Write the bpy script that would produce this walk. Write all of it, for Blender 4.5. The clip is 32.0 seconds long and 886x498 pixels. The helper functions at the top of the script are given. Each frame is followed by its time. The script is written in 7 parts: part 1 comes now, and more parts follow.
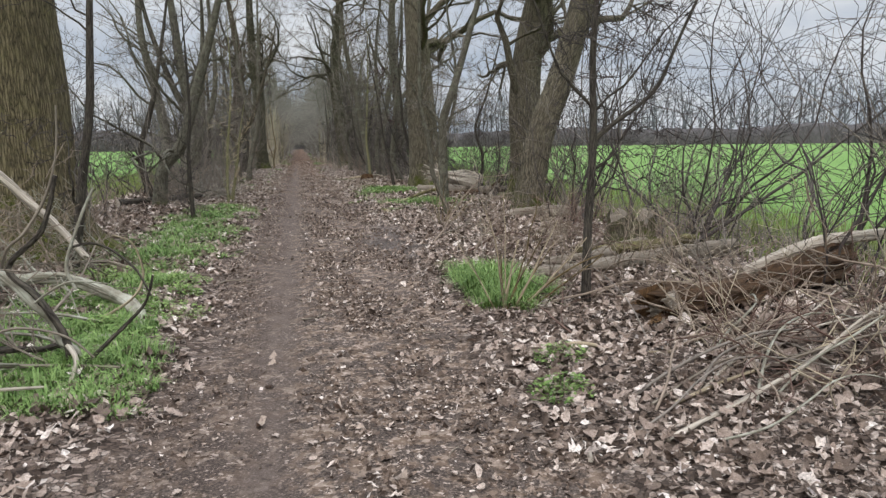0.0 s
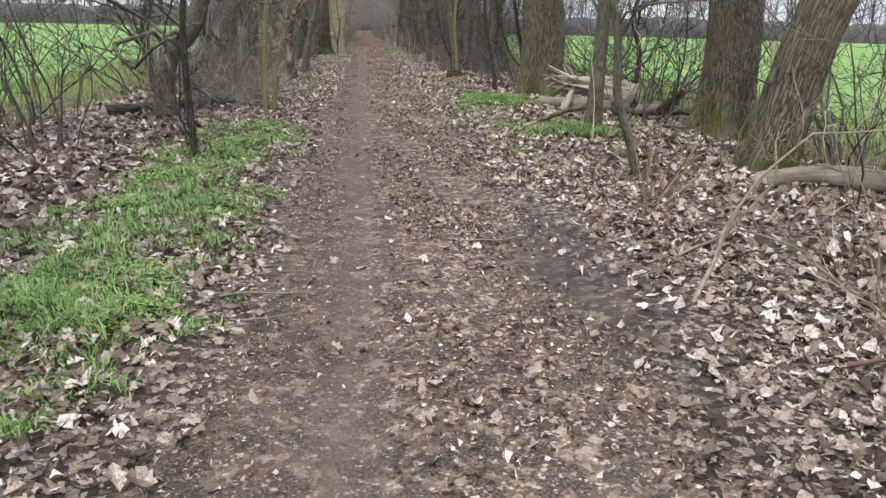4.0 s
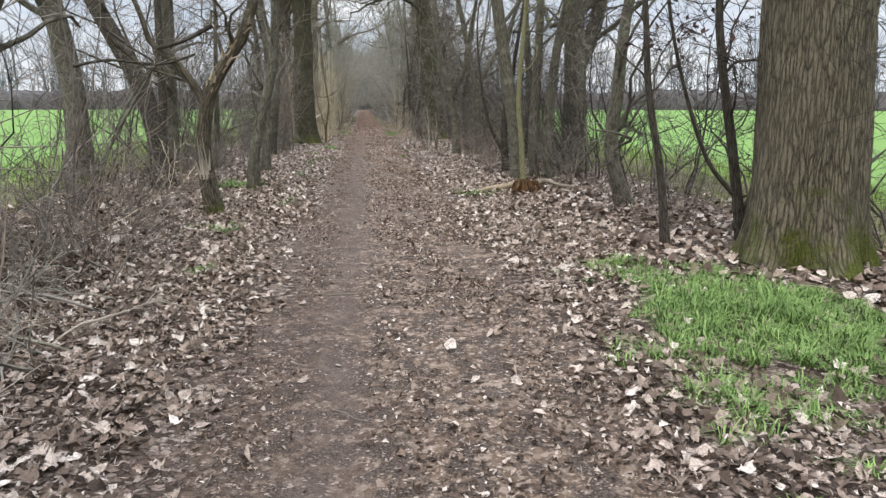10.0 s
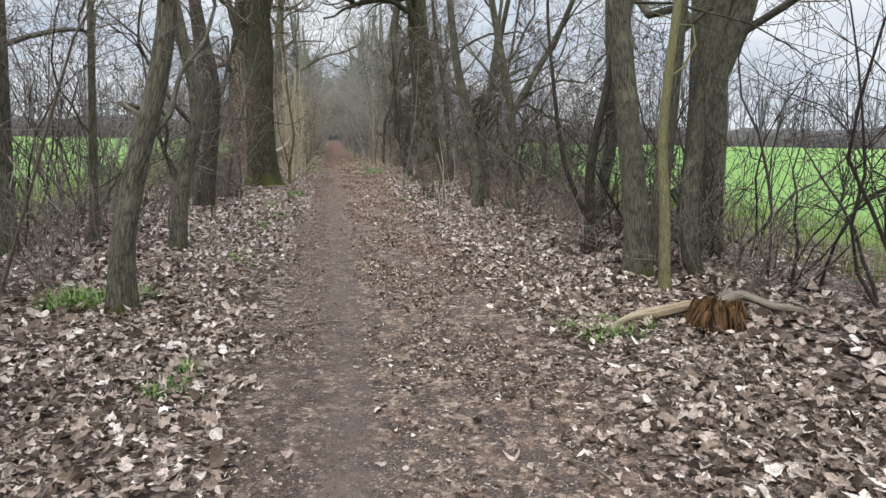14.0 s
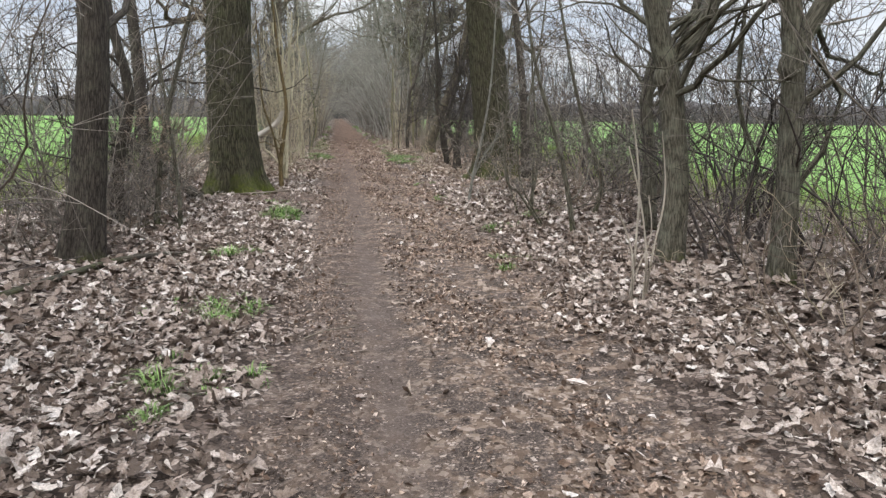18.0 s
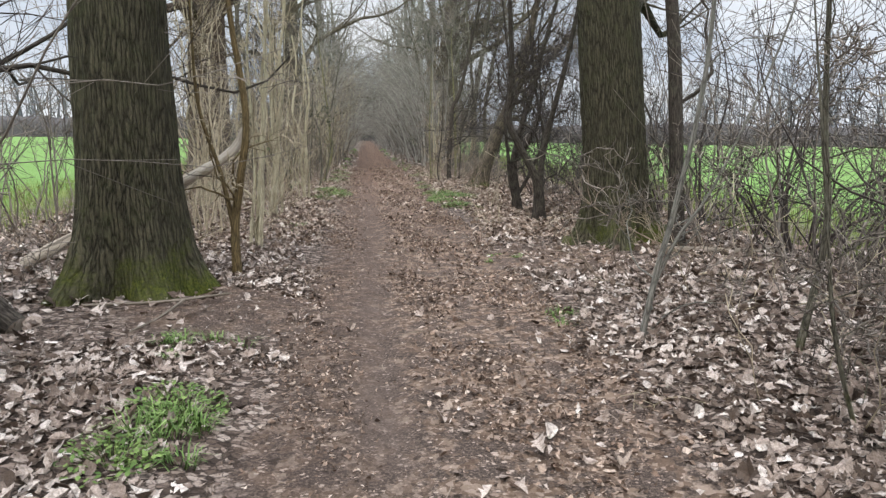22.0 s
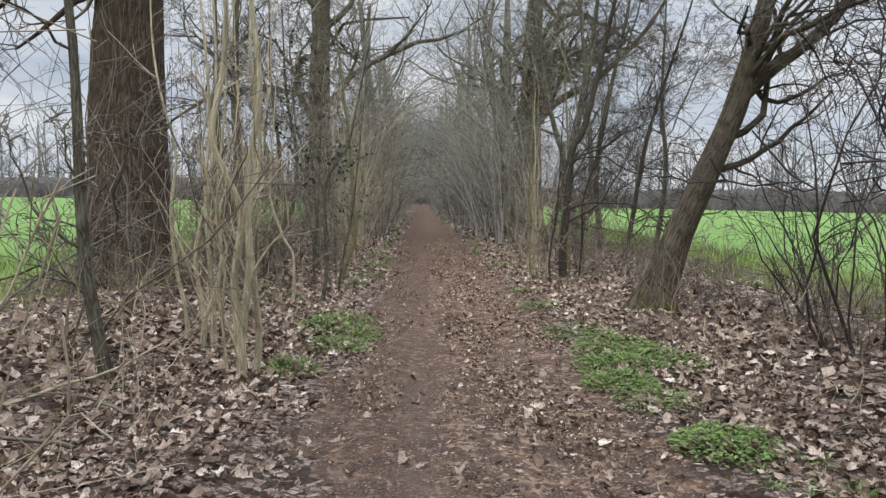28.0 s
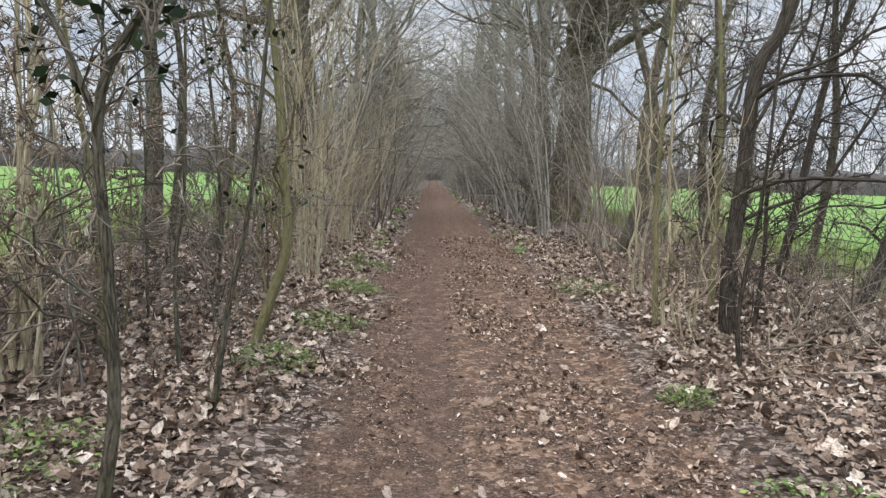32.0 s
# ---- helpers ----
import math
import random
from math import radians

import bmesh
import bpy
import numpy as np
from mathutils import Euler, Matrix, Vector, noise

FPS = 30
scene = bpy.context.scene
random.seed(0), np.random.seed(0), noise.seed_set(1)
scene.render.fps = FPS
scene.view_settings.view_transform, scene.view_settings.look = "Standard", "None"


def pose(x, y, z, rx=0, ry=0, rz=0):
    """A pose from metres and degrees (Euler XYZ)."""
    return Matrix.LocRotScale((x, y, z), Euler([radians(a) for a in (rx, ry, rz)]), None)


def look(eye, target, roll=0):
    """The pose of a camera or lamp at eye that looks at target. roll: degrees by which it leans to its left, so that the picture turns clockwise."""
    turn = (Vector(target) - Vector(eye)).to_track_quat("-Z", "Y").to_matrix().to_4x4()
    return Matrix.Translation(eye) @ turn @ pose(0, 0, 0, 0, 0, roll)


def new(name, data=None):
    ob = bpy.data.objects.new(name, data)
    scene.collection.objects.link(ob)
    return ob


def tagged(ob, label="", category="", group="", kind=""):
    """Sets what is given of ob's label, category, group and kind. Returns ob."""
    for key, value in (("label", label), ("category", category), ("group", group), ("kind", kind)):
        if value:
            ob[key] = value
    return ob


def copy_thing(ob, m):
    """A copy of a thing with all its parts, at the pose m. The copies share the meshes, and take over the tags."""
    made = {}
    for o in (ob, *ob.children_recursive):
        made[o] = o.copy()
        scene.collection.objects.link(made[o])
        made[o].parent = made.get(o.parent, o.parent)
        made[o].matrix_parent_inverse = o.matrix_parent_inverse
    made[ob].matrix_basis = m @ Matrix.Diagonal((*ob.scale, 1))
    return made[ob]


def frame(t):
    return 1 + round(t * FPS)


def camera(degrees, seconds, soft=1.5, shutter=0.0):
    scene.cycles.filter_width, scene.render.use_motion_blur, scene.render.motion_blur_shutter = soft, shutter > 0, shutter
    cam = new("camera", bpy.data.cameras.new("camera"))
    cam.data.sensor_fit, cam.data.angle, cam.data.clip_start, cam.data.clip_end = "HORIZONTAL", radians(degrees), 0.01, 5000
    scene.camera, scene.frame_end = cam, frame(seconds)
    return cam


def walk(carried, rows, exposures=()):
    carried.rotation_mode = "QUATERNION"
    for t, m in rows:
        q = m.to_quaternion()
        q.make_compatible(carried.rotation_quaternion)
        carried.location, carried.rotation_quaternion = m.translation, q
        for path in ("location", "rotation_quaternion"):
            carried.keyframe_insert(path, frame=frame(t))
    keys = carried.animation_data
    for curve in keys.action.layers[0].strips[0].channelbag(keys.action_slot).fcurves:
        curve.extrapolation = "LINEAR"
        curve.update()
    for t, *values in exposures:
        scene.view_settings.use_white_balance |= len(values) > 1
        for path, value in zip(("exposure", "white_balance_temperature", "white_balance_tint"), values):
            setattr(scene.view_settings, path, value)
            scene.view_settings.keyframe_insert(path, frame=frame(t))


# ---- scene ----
# ---- camera ----
PATH = [
    (0, (0.358, -0.001, 1.400), (0.774, 1.929, 1.082), -0.68),
    (0.5, (0.438, 0.520, 1.417), (0.789, 2.460, 1.079), -0.27),
    (1, (0.435, 1.158, 1.357), (0.728, 3.097, 0.959), 1.10),
    (1.5, (0.476, 1.785, 1.323), (0.728, 3.726, 0.916), 2.04),
    (2, (0.437, 2.411, 1.302), (0.664, 4.346, 0.851), 2.69),
    (2.5, (0.379, 3.048, 1.306), (0.603, 4.968, 0.795), 2.57),
    (4.5, (0.236, 6.262, 1.515), (0.457, 8.140, 0.865), 0.98),
    (5, (0.319, 7.022, 1.537), (0.521, 8.942, 1.015), 0.78),
    (5.5, (0.352, 7.787, 1.509), (0.564, 9.722, 1.050), 1.17),
    (6, (0.374, 8.539, 1.520), (0.594, 10.490, 1.142), 1.08),
    (6.5, (0.416, 9.360, 1.534), (0.635, 11.317, 1.186), 0.74),
    (7, (0.372, 10.190, 1.549), (0.587, 12.148, 1.201), 0.45),
    (7.5, (0.348, 11.054, 1.590), (0.544, 13.011, 1.230), 0.17),
    (8, (0.333, 11.887, 1.594), (0.527, 13.836, 1.185), -0.09),
    (8.5, (0.389, 12.707, 1.594), (0.573, 14.653, 1.169), -0.11),
    (9, (0.366, 13.522, 1.558), (0.614, 15.456, 1.114), 0.26),
    (9.5, (0.390, 14.195, 1.540), (0.622, 16.130, 1.091), 0.42),
    (10, (0.319, 15.087, 1.439), (0.549, 17.027, 1.011), 0.08),
    (10.5, (0.255, 15.757, 1.437), (0.489, 17.712, 1.083), 0.08),
    (11, (0.180, 16.463, 1.490), (0.416, 18.424, 1.173), 0.72),
    (11.5, (0.113, 17.208, 1.496), (0.391, 19.168, 1.214), 1.39),
    (12, (0.113, 17.963, 1.497), (0.386, 19.928, 1.240), 1.62),
    (12.5, (0.081, 18.708, 1.495), (0.385, 20.667, 1.233), 1.64),
    (13, (0.135, 19.471, 1.492), (0.455, 21.424, 1.206), 1.61),
    (13.5, (0.082, 20.261, 1.451), (0.420, 22.206, 1.134), 1.31),
    (14, (0.080, 21.074, 1.427), (0.411, 23.018, 1.092), 0.84),
    (14.5, (0.069, 21.871, 1.426), (0.382, 23.815, 1.071), 0.71),
    (15, (0.092, 22.633, 1.447), (0.363, 24.582, 1.090), 0.76),
    (15.5, (0.049, 23.372, 1.444), (0.291, 25.327, 1.098), 0.57),
    (17.5, (-0.052, 27.349, 1.416), (0.226, 29.295, 1.046), 0.54),
    (18, (-0.099, 28.126, 1.342), (0.214, 30.061, 0.943), 0.70),
    (18.5, (-0.082, 28.876, 1.342), (0.225, 30.812, 0.946), 0.45),
    (19, (-0.087, 29.638, 1.313), (0.207, 31.574, 0.905), 0.12),
    (19.5, (-0.104, 30.367, 1.281), (0.173, 32.304, 0.867), 0.44),
    (20, (-0.144, 31.103, 1.252), (0.133, 33.037, 0.823), 0.70),
    (20.5, (-0.113, 31.822, 1.266), (0.159, 33.766, 0.881), 0.59),
    (21, (-0.043, 32.529, 1.292), (0.214, 34.481, 0.940), 0.18),
    (21.5, (0.020, 33.245, 1.308), (0.284, 35.201, 0.988), 0.55),
    (22, (0.092, 33.975, 1.315), (0.326, 35.933, 0.979), 0.75),
    (22.5, (0.142, 34.671, 1.327), (0.386, 36.627, 0.985), 0.73),
    (23, (0.112, 35.372, 1.355), (0.339, 37.333, 1.033), 0.32),
    (23.5, (0.106, 36.076, 1.374), (0.325, 38.042, 1.080), 0.60),
    (24, (0.100, 36.780, 1.392), (0.299, 38.756, 1.154), 1.05),
    (24.5, (0.094, 37.483, 1.411), (0.294, 39.457, 1.158), 1.16),
    (26.5, (0.033, 40.388, 1.337), (0.168, 42.367, 1.083), 1.16),
    (27, (0.018, 41.213, 1.348), (0.150, 43.199, 1.152), 2.00),
    (27.5, (0.112, 41.925, 1.341), (0.207, 43.916, 1.181), 1.35),
    (28, (0.129, 42.603, 1.339), (0.205, 44.596, 1.190), 1.09),
    (28.5, (0.170, 43.298, 1.350), (0.245, 45.290, 1.192), 1.30),
    (29, (0.135, 44.011, 1.342), (0.202, 46.001, 1.158), 1.39),
    (29.5, (0.086, 44.829, 1.269), (0.147, 46.814, 1.035), 2.00),
    (30, (0.037, 45.487, 1.268), (0.078, 47.466, 0.981), 2.00),
    (30.5, (0.220, 46.120, 1.239), (0.215, 48.102, 0.970), 1.15),
    (31, (0.149, 46.903, 1.257), (0.152, 48.891, 1.033), 1.37),
    (31.5, (0.109, 47.653, 1.229), (0.153, 49.642, 1.029), 1.45),
    (32, (0.102, 48.311, 1.267), (0.148, 50.298, 1.046), 1.96),
]
cam = camera(68.0, 32.0, soft=1.4)
walk(cam, [(t, look(eye, target, roll)) for t, eye, target, roll in PATH], exposures=[(0, 0.0), (5, 0.38), (7, 0.26), (9, 0.36), (10, 0.42), (12, 0.28), (13, 0.26), (15, 0.42), (20, 0.42), (22, 0.38), (24, 0.4), (27, 0.28), (28, 0.12), (30, 0.34), (32, 0.34)])

# ---- light: a bright overcast sky ----
SUN_UP, SUN_TURN = 50.0, 200.0
world = bpy.data.worlds.new("overcast_sky")
scene.world = world
world.use_nodes = True
wn, wl = world.node_tree.nodes, world.node_tree.links
background = wn["Background"]
sky = wn.new("ShaderNodeTexSky")
sky.sky_type = "NISHITA"
sky.sun_disc = False
sky.sun_elevation, sky.sun_rotation = radians(SUN_UP), radians(SUN_TURN)
sky.air_density, sky.dust_density, sky.ozone_density = 1.0, 3.0, 1.0
cloud_place = wn.new("ShaderNodeTexCoord")
cloud_map = wn.new("ShaderNodeMapping")
cloud_map.inputs["Scale"].default_value = (1.0, 1.0, 3.2)
cloud = wn.new("ShaderNodeTexNoise")
cloud.inputs["Scale"].default_value, cloud.inputs["Detail"].default_value, cloud.inputs["Roughness"].default_value = 3.2, 7.0, 0.58
cloud_ramp = wn.new("ShaderNodeValToRGB")
cloud_ramp.color_ramp.elements[0].position, cloud_ramp.color_ramp.elements[0].color = 0.34, (6.3, 7.3, 8.9, 1)
cloud_ramp.color_ramp.elements[1].position, cloud_ramp.color_ramp.elements[1].color = 0.66, (11.6, 11.9, 12.4, 1)
sky_mix = wn.new("ShaderNodeMixRGB")
sky_mix.inputs[0].default_value = 0.88
wl.new(cloud_place.outputs["Generated"], cloud_map.inputs["Vector"])
wl.new(cloud_map.outputs["Vector"], cloud.inputs["Vector"])
wl.new(cloud.outputs["Fac"], cloud_ramp.inputs["Fac"])
wl.new(sky.outputs["Color"], sky_mix.inputs[1])
wl.new(cloud_ramp.outputs["Color"], sky_mix.inputs[2])
# an overcast sky is about three times as bright overhead as at the horizon
height = wn.new("ShaderNodeSeparateXYZ")
wl.new(cloud_place.outputs["Generated"], height.inputs[0])
overhead = wn.new("ShaderNodeMapRange")
overhead.inputs["From Min"].default_value, overhead.inputs["From Max"].default_value = 0.30, 0.95
overhead.inputs["To Min"].default_value, overhead.inputs["To Max"].default_value = 1.0, 4.2
wl.new(height.outputs[2], overhead.inputs["Value"])
sky_bright = wn.new("ShaderNodeVectorMath")
sky_bright.operation = "SCALE"
wl.new(sky_mix.outputs["Color"], sky_bright.inputs[0])
wl.new(overhead.outputs[0], sky_bright.inputs["Scale"])
wl.new(sky_bright.outputs[0], background.inputs["Color"])
background.inputs["Strength"].default_value = 0.07
sun_data = bpy.data.lights.new("sun", "SUN")
sun_data.energy, sun_data.angle, sun_data.color = 1.5, radians(40), (1.0, 0.97, 0.92)
sun = new("sun", sun_data)
sun.rotation_euler = (radians(90 - SUN_UP), 0, radians(-SUN_TURN + 180))
sun.location = (0, 0, 40)

# ---- materials ----


class Shader:
    """A small helper to write a node material line by line."""

    def __init__(self, name, rough=0.9):
        self.mat = bpy.data.materials.new(name)
        self.mat.use_nodes = True
        self.nodes, self.links = self.mat.node_tree.nodes, self.mat.node_tree.links
        self.bsdf = self.nodes["Principled BSDF"]
        self.bsdf.inputs["Roughness"].default_value = rough
        self.bsdf.inputs["Specular IOR Level"].default_value = 0.15
        self.place = self.nodes.new("ShaderNodeTexCoord").outputs["Object"]

    def put(self, socket, value):
        if isinstance(value, bpy.types.NodeSocket):
            self.links.new(value, socket)
        elif isinstance(value, tuple) and len(value) == 3 and socket.type == "RGBA":
            socket.default_value = (*value, 1)
        else:
            socket.default_value = value

    def noise(self, size, detail=4.0, rough=0.55, stretch=(1, 1, 1), turn=(0, 0, 0), place=None, warp=0.0):
        m = self.nodes.new("ShaderNodeMapping")
        self.links.new(place or self.place, m.inputs["Vector"])
        m.inputs["Scale"].default_value, m.inputs["Rotation"].default_value = stretch, turn
        n = self.nodes.new("ShaderNodeTexNoise")
        n.inputs["Scale"].default_value, n.inputs["Detail"].default_value, n.inputs["Roughness"].default_value = 1.0 / size, detail, rough
        n.inputs["Distortion"].default_value = warp
        self.links.new(m.outputs["Vector"], n.inputs["Vector"])
        return n.outputs["Fac"]

    def cells(self, size, stretch=(1, 1, 1), feature="F1", out="Distance", place=None, jitter=1.0):
        m = self.nodes.new("ShaderNodeMapping")
        self.links.new(place or self.place, m.inputs["Vector"])
        m.inputs["Scale"].default_value = stretch
        v = self.nodes.new("ShaderNodeTexVoronoi")
        v.feature = feature
        v.inputs["Scale"].default_value, v.inputs["Randomness"].default_value = 1.0 / size, jitter
        self.links.new(m.outputs["Vector"], v.inputs["Vector"])
        return v.outputs[out]

    def ramp(self, fac, *stops):
        r = self.nodes.new("ShaderNodeValToRGB")
        e = r.color_ramp.elements
        while len(e) < len(stops):
            e.new(0.5)
        for one, (at, c) in zip(e, stops):
            one.position, one.color = at, (*c, 1) if isinstance(c, tuple) else (c, c, c, 1)
        self.links.new(fac, r.inputs["Fac"])
        return r.outputs["Color"]

    def mix(self, fac, a, b, how="MIX"):
        m = self.nodes.new("ShaderNodeMixRGB")
        m.blend_type = how
        self.put(m.inputs[0], fac)
        self.put(m.inputs[1], a)
        self.put(m.inputs[2], b)
        return m.outputs["Color"]

    def math(self, how, a, b=0.0, clamp=False):
        m = self.nodes.new("ShaderNodeMath")
        m.operation, m.use_clamp = how, clamp
        self.put(m.inputs[0], a)
        self.put(m.inputs[1], b)
        return m.outputs[0]

    def axis(self, n, place=None):
        s = self.nodes.new("ShaderNodeSeparateXYZ")
        self.links.new(place or self.place, s.inputs[0])
        return s.outputs[n]

    def island(self):
        return self.nodes.new("ShaderNodeNewGeometry").outputs["Random Per Island"]

    def object_random(self):
        return self.nodes.new("ShaderNodeObjectInfo").outputs["Random"]

    def bump(self, height, strength=0.5, distance=0.02):
        b = self.nodes.new("ShaderNodeBump")
        b.inputs["Strength"].default_value, b.inputs["Distance"].default_value = strength, distance
        self.links.new(height, b.inputs["Height"])
        self.links.new(b.outputs["Normal"], self.bsdf.inputs["Normal"])
        return self

    def done(self, colour, rough=None):
        self.put(self.bsdf.inputs["Base Color"], colour)
        if rough is not None:
            self.put(self.bsdf.inputs["Roughness"], rough)
        return self.mat


def bark(name, dark, light, size, moss=0.0, depth=0.02, lichen=(0.24, 0.25, 0.17), lichen_share=0.25, moss_low=0.5, crack=1.0):
    """Furrowed bark along the stem: broken ridges, dark furrows, lichen and, near the foot, patches of moss."""
    s = Shader(name)
    s.along = s.nodes.new("ShaderNodeAttribute")
    s.along.attribute_name = "along"
    way = s.along.outputs["Vector"]
    bend = s.nodes.new("ShaderNodeTexNoise")
    bend.inputs["Scale"].default_value, bend.inputs["Detail"].default_value = 0.3 / size, 2.0
    slow = s.nodes.new("ShaderNodeMapping")
    slow.inputs["Scale"].default_value = (1, 1, 0.35)
    s.links.new(way, slow.inputs["Vector"])
    s.links.new(slow.outputs["Vector"], bend.inputs["Vector"])
    shift = s.nodes.new("ShaderNodeVectorMath")
    shift.operation = "MULTIPLY_ADD"
    s.links.new(bend.outputs["Color"], shift.inputs[0])
    shift.inputs[1].default_value = (size * 1.7, size * 1.7, size * 2.0)
    s.links.new(way, shift.inputs[2])
    bent = shift.outputs[0]
    a = s.cells(size, (1, 1, 0.10), "DISTANCE_TO_EDGE", "Distance", place=bent)
    b = s.cells(size * 0.55, (1, 1, 0.2), "DISTANCE_TO_EDGE", "Distance", place=bent)
    fine = s.noise(size * 0.35, 5, 0.7, (1, 1, 0.3), place=way)
    lift = s.math("ADD", s.math("MULTIPLY", s.math("MINIMUM", s.math("MULTIPLY", a, 4.5), 1.0), 0.45), s.math("ADD", s.math("MULTIPLY", s.math("MINIMUM", s.math("MULTIPLY", b, 4.0), 1.0), 0.2), s.math("MULTIPLY", fine, 0.5)))
    col = s.ramp(lift, (0.28, dark), (0.62, tuple(0.5 * d + 0.5 * l for d, l in zip(dark, light))), (0.95, light))
    col = s.mix(s.ramp(s.noise(0.16, 6, 0.7), (0.48, 0.0), (0.74, lichen_share)), col, lichen)
    col = s.mix(s.ramp(s.noise(0.7, 3, 0.5), (0.35, 0.0), (0.75, 0.5)), col, tuple(0.55 * c for c in light))
    if moss:
        low = s.math("SUBTRACT", 1.0, s.math("DIVIDE", s.axis(2), moss_low), True)
        where = s.math("MULTIPLY", s.math("ADD", s.math("MULTIPLY", low, 0.75), s.math("MULTIPLY", s.math("SUBTRACT", s.noise(0.4, 6, 0.7), 0.5), 2.6)), moss)
        green = s.ramp(s.noise(0.02, 4), (0.3, (0.03, 0.042, 0.008)), (0.75, (0.135, 0.15, 0.025)))
        col = s.mix(s.math("MULTIPLY", s.ramp(where, (0.32, 0.0), (0.75, 0.92)), s.ramp(low, (0.0, 0.0), (0.25, 1.0))), col, green)
    s.bump(lift, 1.0, depth)
    return s.done(col, 0.92)


OAK_BARK = bark("oak_bark", (0.028, 0.024, 0.018), (0.245, 0.208, 0.146), 0.030, 1.0, 0.025, lichen=(0.14, 0.14, 0.09), lichen_share=0.3, moss_low=1.0)
DARK_OAK_BARK = bark("dark_oak_bark", (0.012, 0.011, 0.007), (0.125, 0.112, 0.072), 0.028, 0.8, 0.03, lichen=(0.085, 0.098, 0.04), lichen_share=0.45, moss_low=0.95)
RED_OAK_BARK = bark("reddish_oak_bark", (0.022, 0.016, 0.012), (0.16, 0.118, 0.086), 0.036, 0.9, 0.03, lichen_share=0.08)
MOSSY_OAK_BARK = bark("olive_brown_oak_bark", (0.03, 0.026, 0.015), (0.245, 0.202, 0.12), 0.030, 1.0, 0.025, lichen=(0.165, 0.15, 0.06), lichen_share=0.5, moss_low=1.1)
ALDER_BARK = bark("grey_brown_bark", (0.026, 0.024, 0.018), (0.205, 0.185, 0.14), 0.020, 0.8, 0.010, lichen=(0.29, 0.29, 0.215), lichen_share=0.55)
DARK_BARK = bark("dark_bark", (0.014, 0.012, 0.010), (0.115, 0.096, 0.078), 0.02, 0.5, 0.008, lichen_share=0.2)
BROWN_BARK = bark("yellow_brown_bark", (0.05, 0.036, 0.018), (0.24, 0.175, 0.085), 0.02, 0.5, 0.006, lichen_share=0.15)
BROKEN_BARK = bark("peeling_dark_bark", (0.02, 0.017, 0.012), (0.155, 0.128, 0.092), 0.03, 1.0, 0.02, lichen=(0.24, 0.215, 0.13), lichen_share=0.5)
GREEN_BARK = bark("smooth_greenish_bark", (0.105, 0.097, 0.05), (0.295, 0.275, 0.145), 0.014, 0.4, 0.003, lichen_share=0.3)
STRAW_BARK = bark("straw_coloured_bark", (0.27, 0.235, 0.155), (0.60, 0.535, 0.38), 0.02, 0.0, 0.005, lichen_share=0.2)
# lichen-spotted bark, its base paled to carry the avenue's distance haze
PALE_BARK = bark("pale_hazed_lichen_bark", (0.075, 0.072, 0.062), (0.30, 0.285, 0.245), 0.022, 0.4, 0.010, lichen=(0.33, 0.34, 0.27), lichen_share=0.45)
MOSSY_LOG = bark("mossy_log_bark", (0.03, 0.024, 0.014), (0.21, 0.175, 0.09), 0.022, 0.0, 0.010, lichen=(0.19, 0.185, 0.05), lichen_share=0.9)


def bare_wood(name, dark, light, stain, crack=0.5, depth=0.006):
    """Wood without bark: long grain, drying cracks and grey stains."""
    s = Shader(name, 0.8)
    way = s.nodes.new("ShaderNodeAttribute")
    way.attribute_name = "along"
    way = way.outputs["Vector"]
    grain = s.noise(0.012, 5, 0.65, (1, 1, 0.05), place=way, warp=0.4)
    cracks = s.noise(0.03, 3, 0.6, (1, 1, 0.035), place=way, warp=0.3)
    split = s.ramp(cracks, (0.36, 1.0), (0.43, 0.0))
    col = s.ramp(grain, (0.3, dark), (0.55, tuple(0.45 * d + 0.55 * l for d, l in zip(dark, light))), (0.75, light))
    col = s.mix(s.ramp(s.noise(0.14, 5, 0.65), (0.42, 0.0), (0.68, 0.8)), col, stain)
    col = s.mix(s.math("MULTIPLY", split, crack), col, tuple(0.25 * d for d in dark))
    s.bump(s.math("SUBTRACT", grain, s.math("MULTIPLY", split, 0.9)), 1.0, depth)
    return s.done(col)


DEAD_WOOD = bare_wood("weathered_dead_wood", (0.11, 0.088, 0.068), (0.36, 0.305, 0.24), (0.17, 0.145, 0.115))
PALE_WOOD = bare_wood("pale_barkless_wood", (0.28, 0.235, 0.185), (0.62, 0.55, 0.455), (0.40, 0.345, 0.28), 0.55, 0.012)
TAN_WOOD = bare_wood("yellowish_barkless_wood", (0.20, 0.155, 0.10), (0.53, 0.44, 0.30), (0.30, 0.24, 0.165), 0.6)
LICHEN_WOOD = bare_wood("dead_wood_with_lichen", (0.13, 0.115, 0.085), (0.33, 0.305, 0.235), (0.46, 0.46, 0.38), 0.6)
ORANGE_WOOD = bare_wood("fibrous_orange_wood", (0.04, 0.022, 0.011), (0.28, 0.16, 0.075), (0.09, 0.055, 0.03), 0.9, 0.01)
ROTTEN_WOOD = bare_wood("rotten_orange_brown_wood", (0.028, 0.017, 0.011), (0.145, 0.083, 0.043), (0.06, 0.042, 0.028), 0.9, 0.02)


def twig_bark(name, dark, light):
    s = Shader(name, 0.85)
    col = s.mix(s.island(), dark, light)
    col = s.mix(s.ramp(s.noise(0.05, 3), (0.4, 0.0), (0.7, 0.5)), col, tuple(0.55 * c for c in dark))
    return s.done(col)


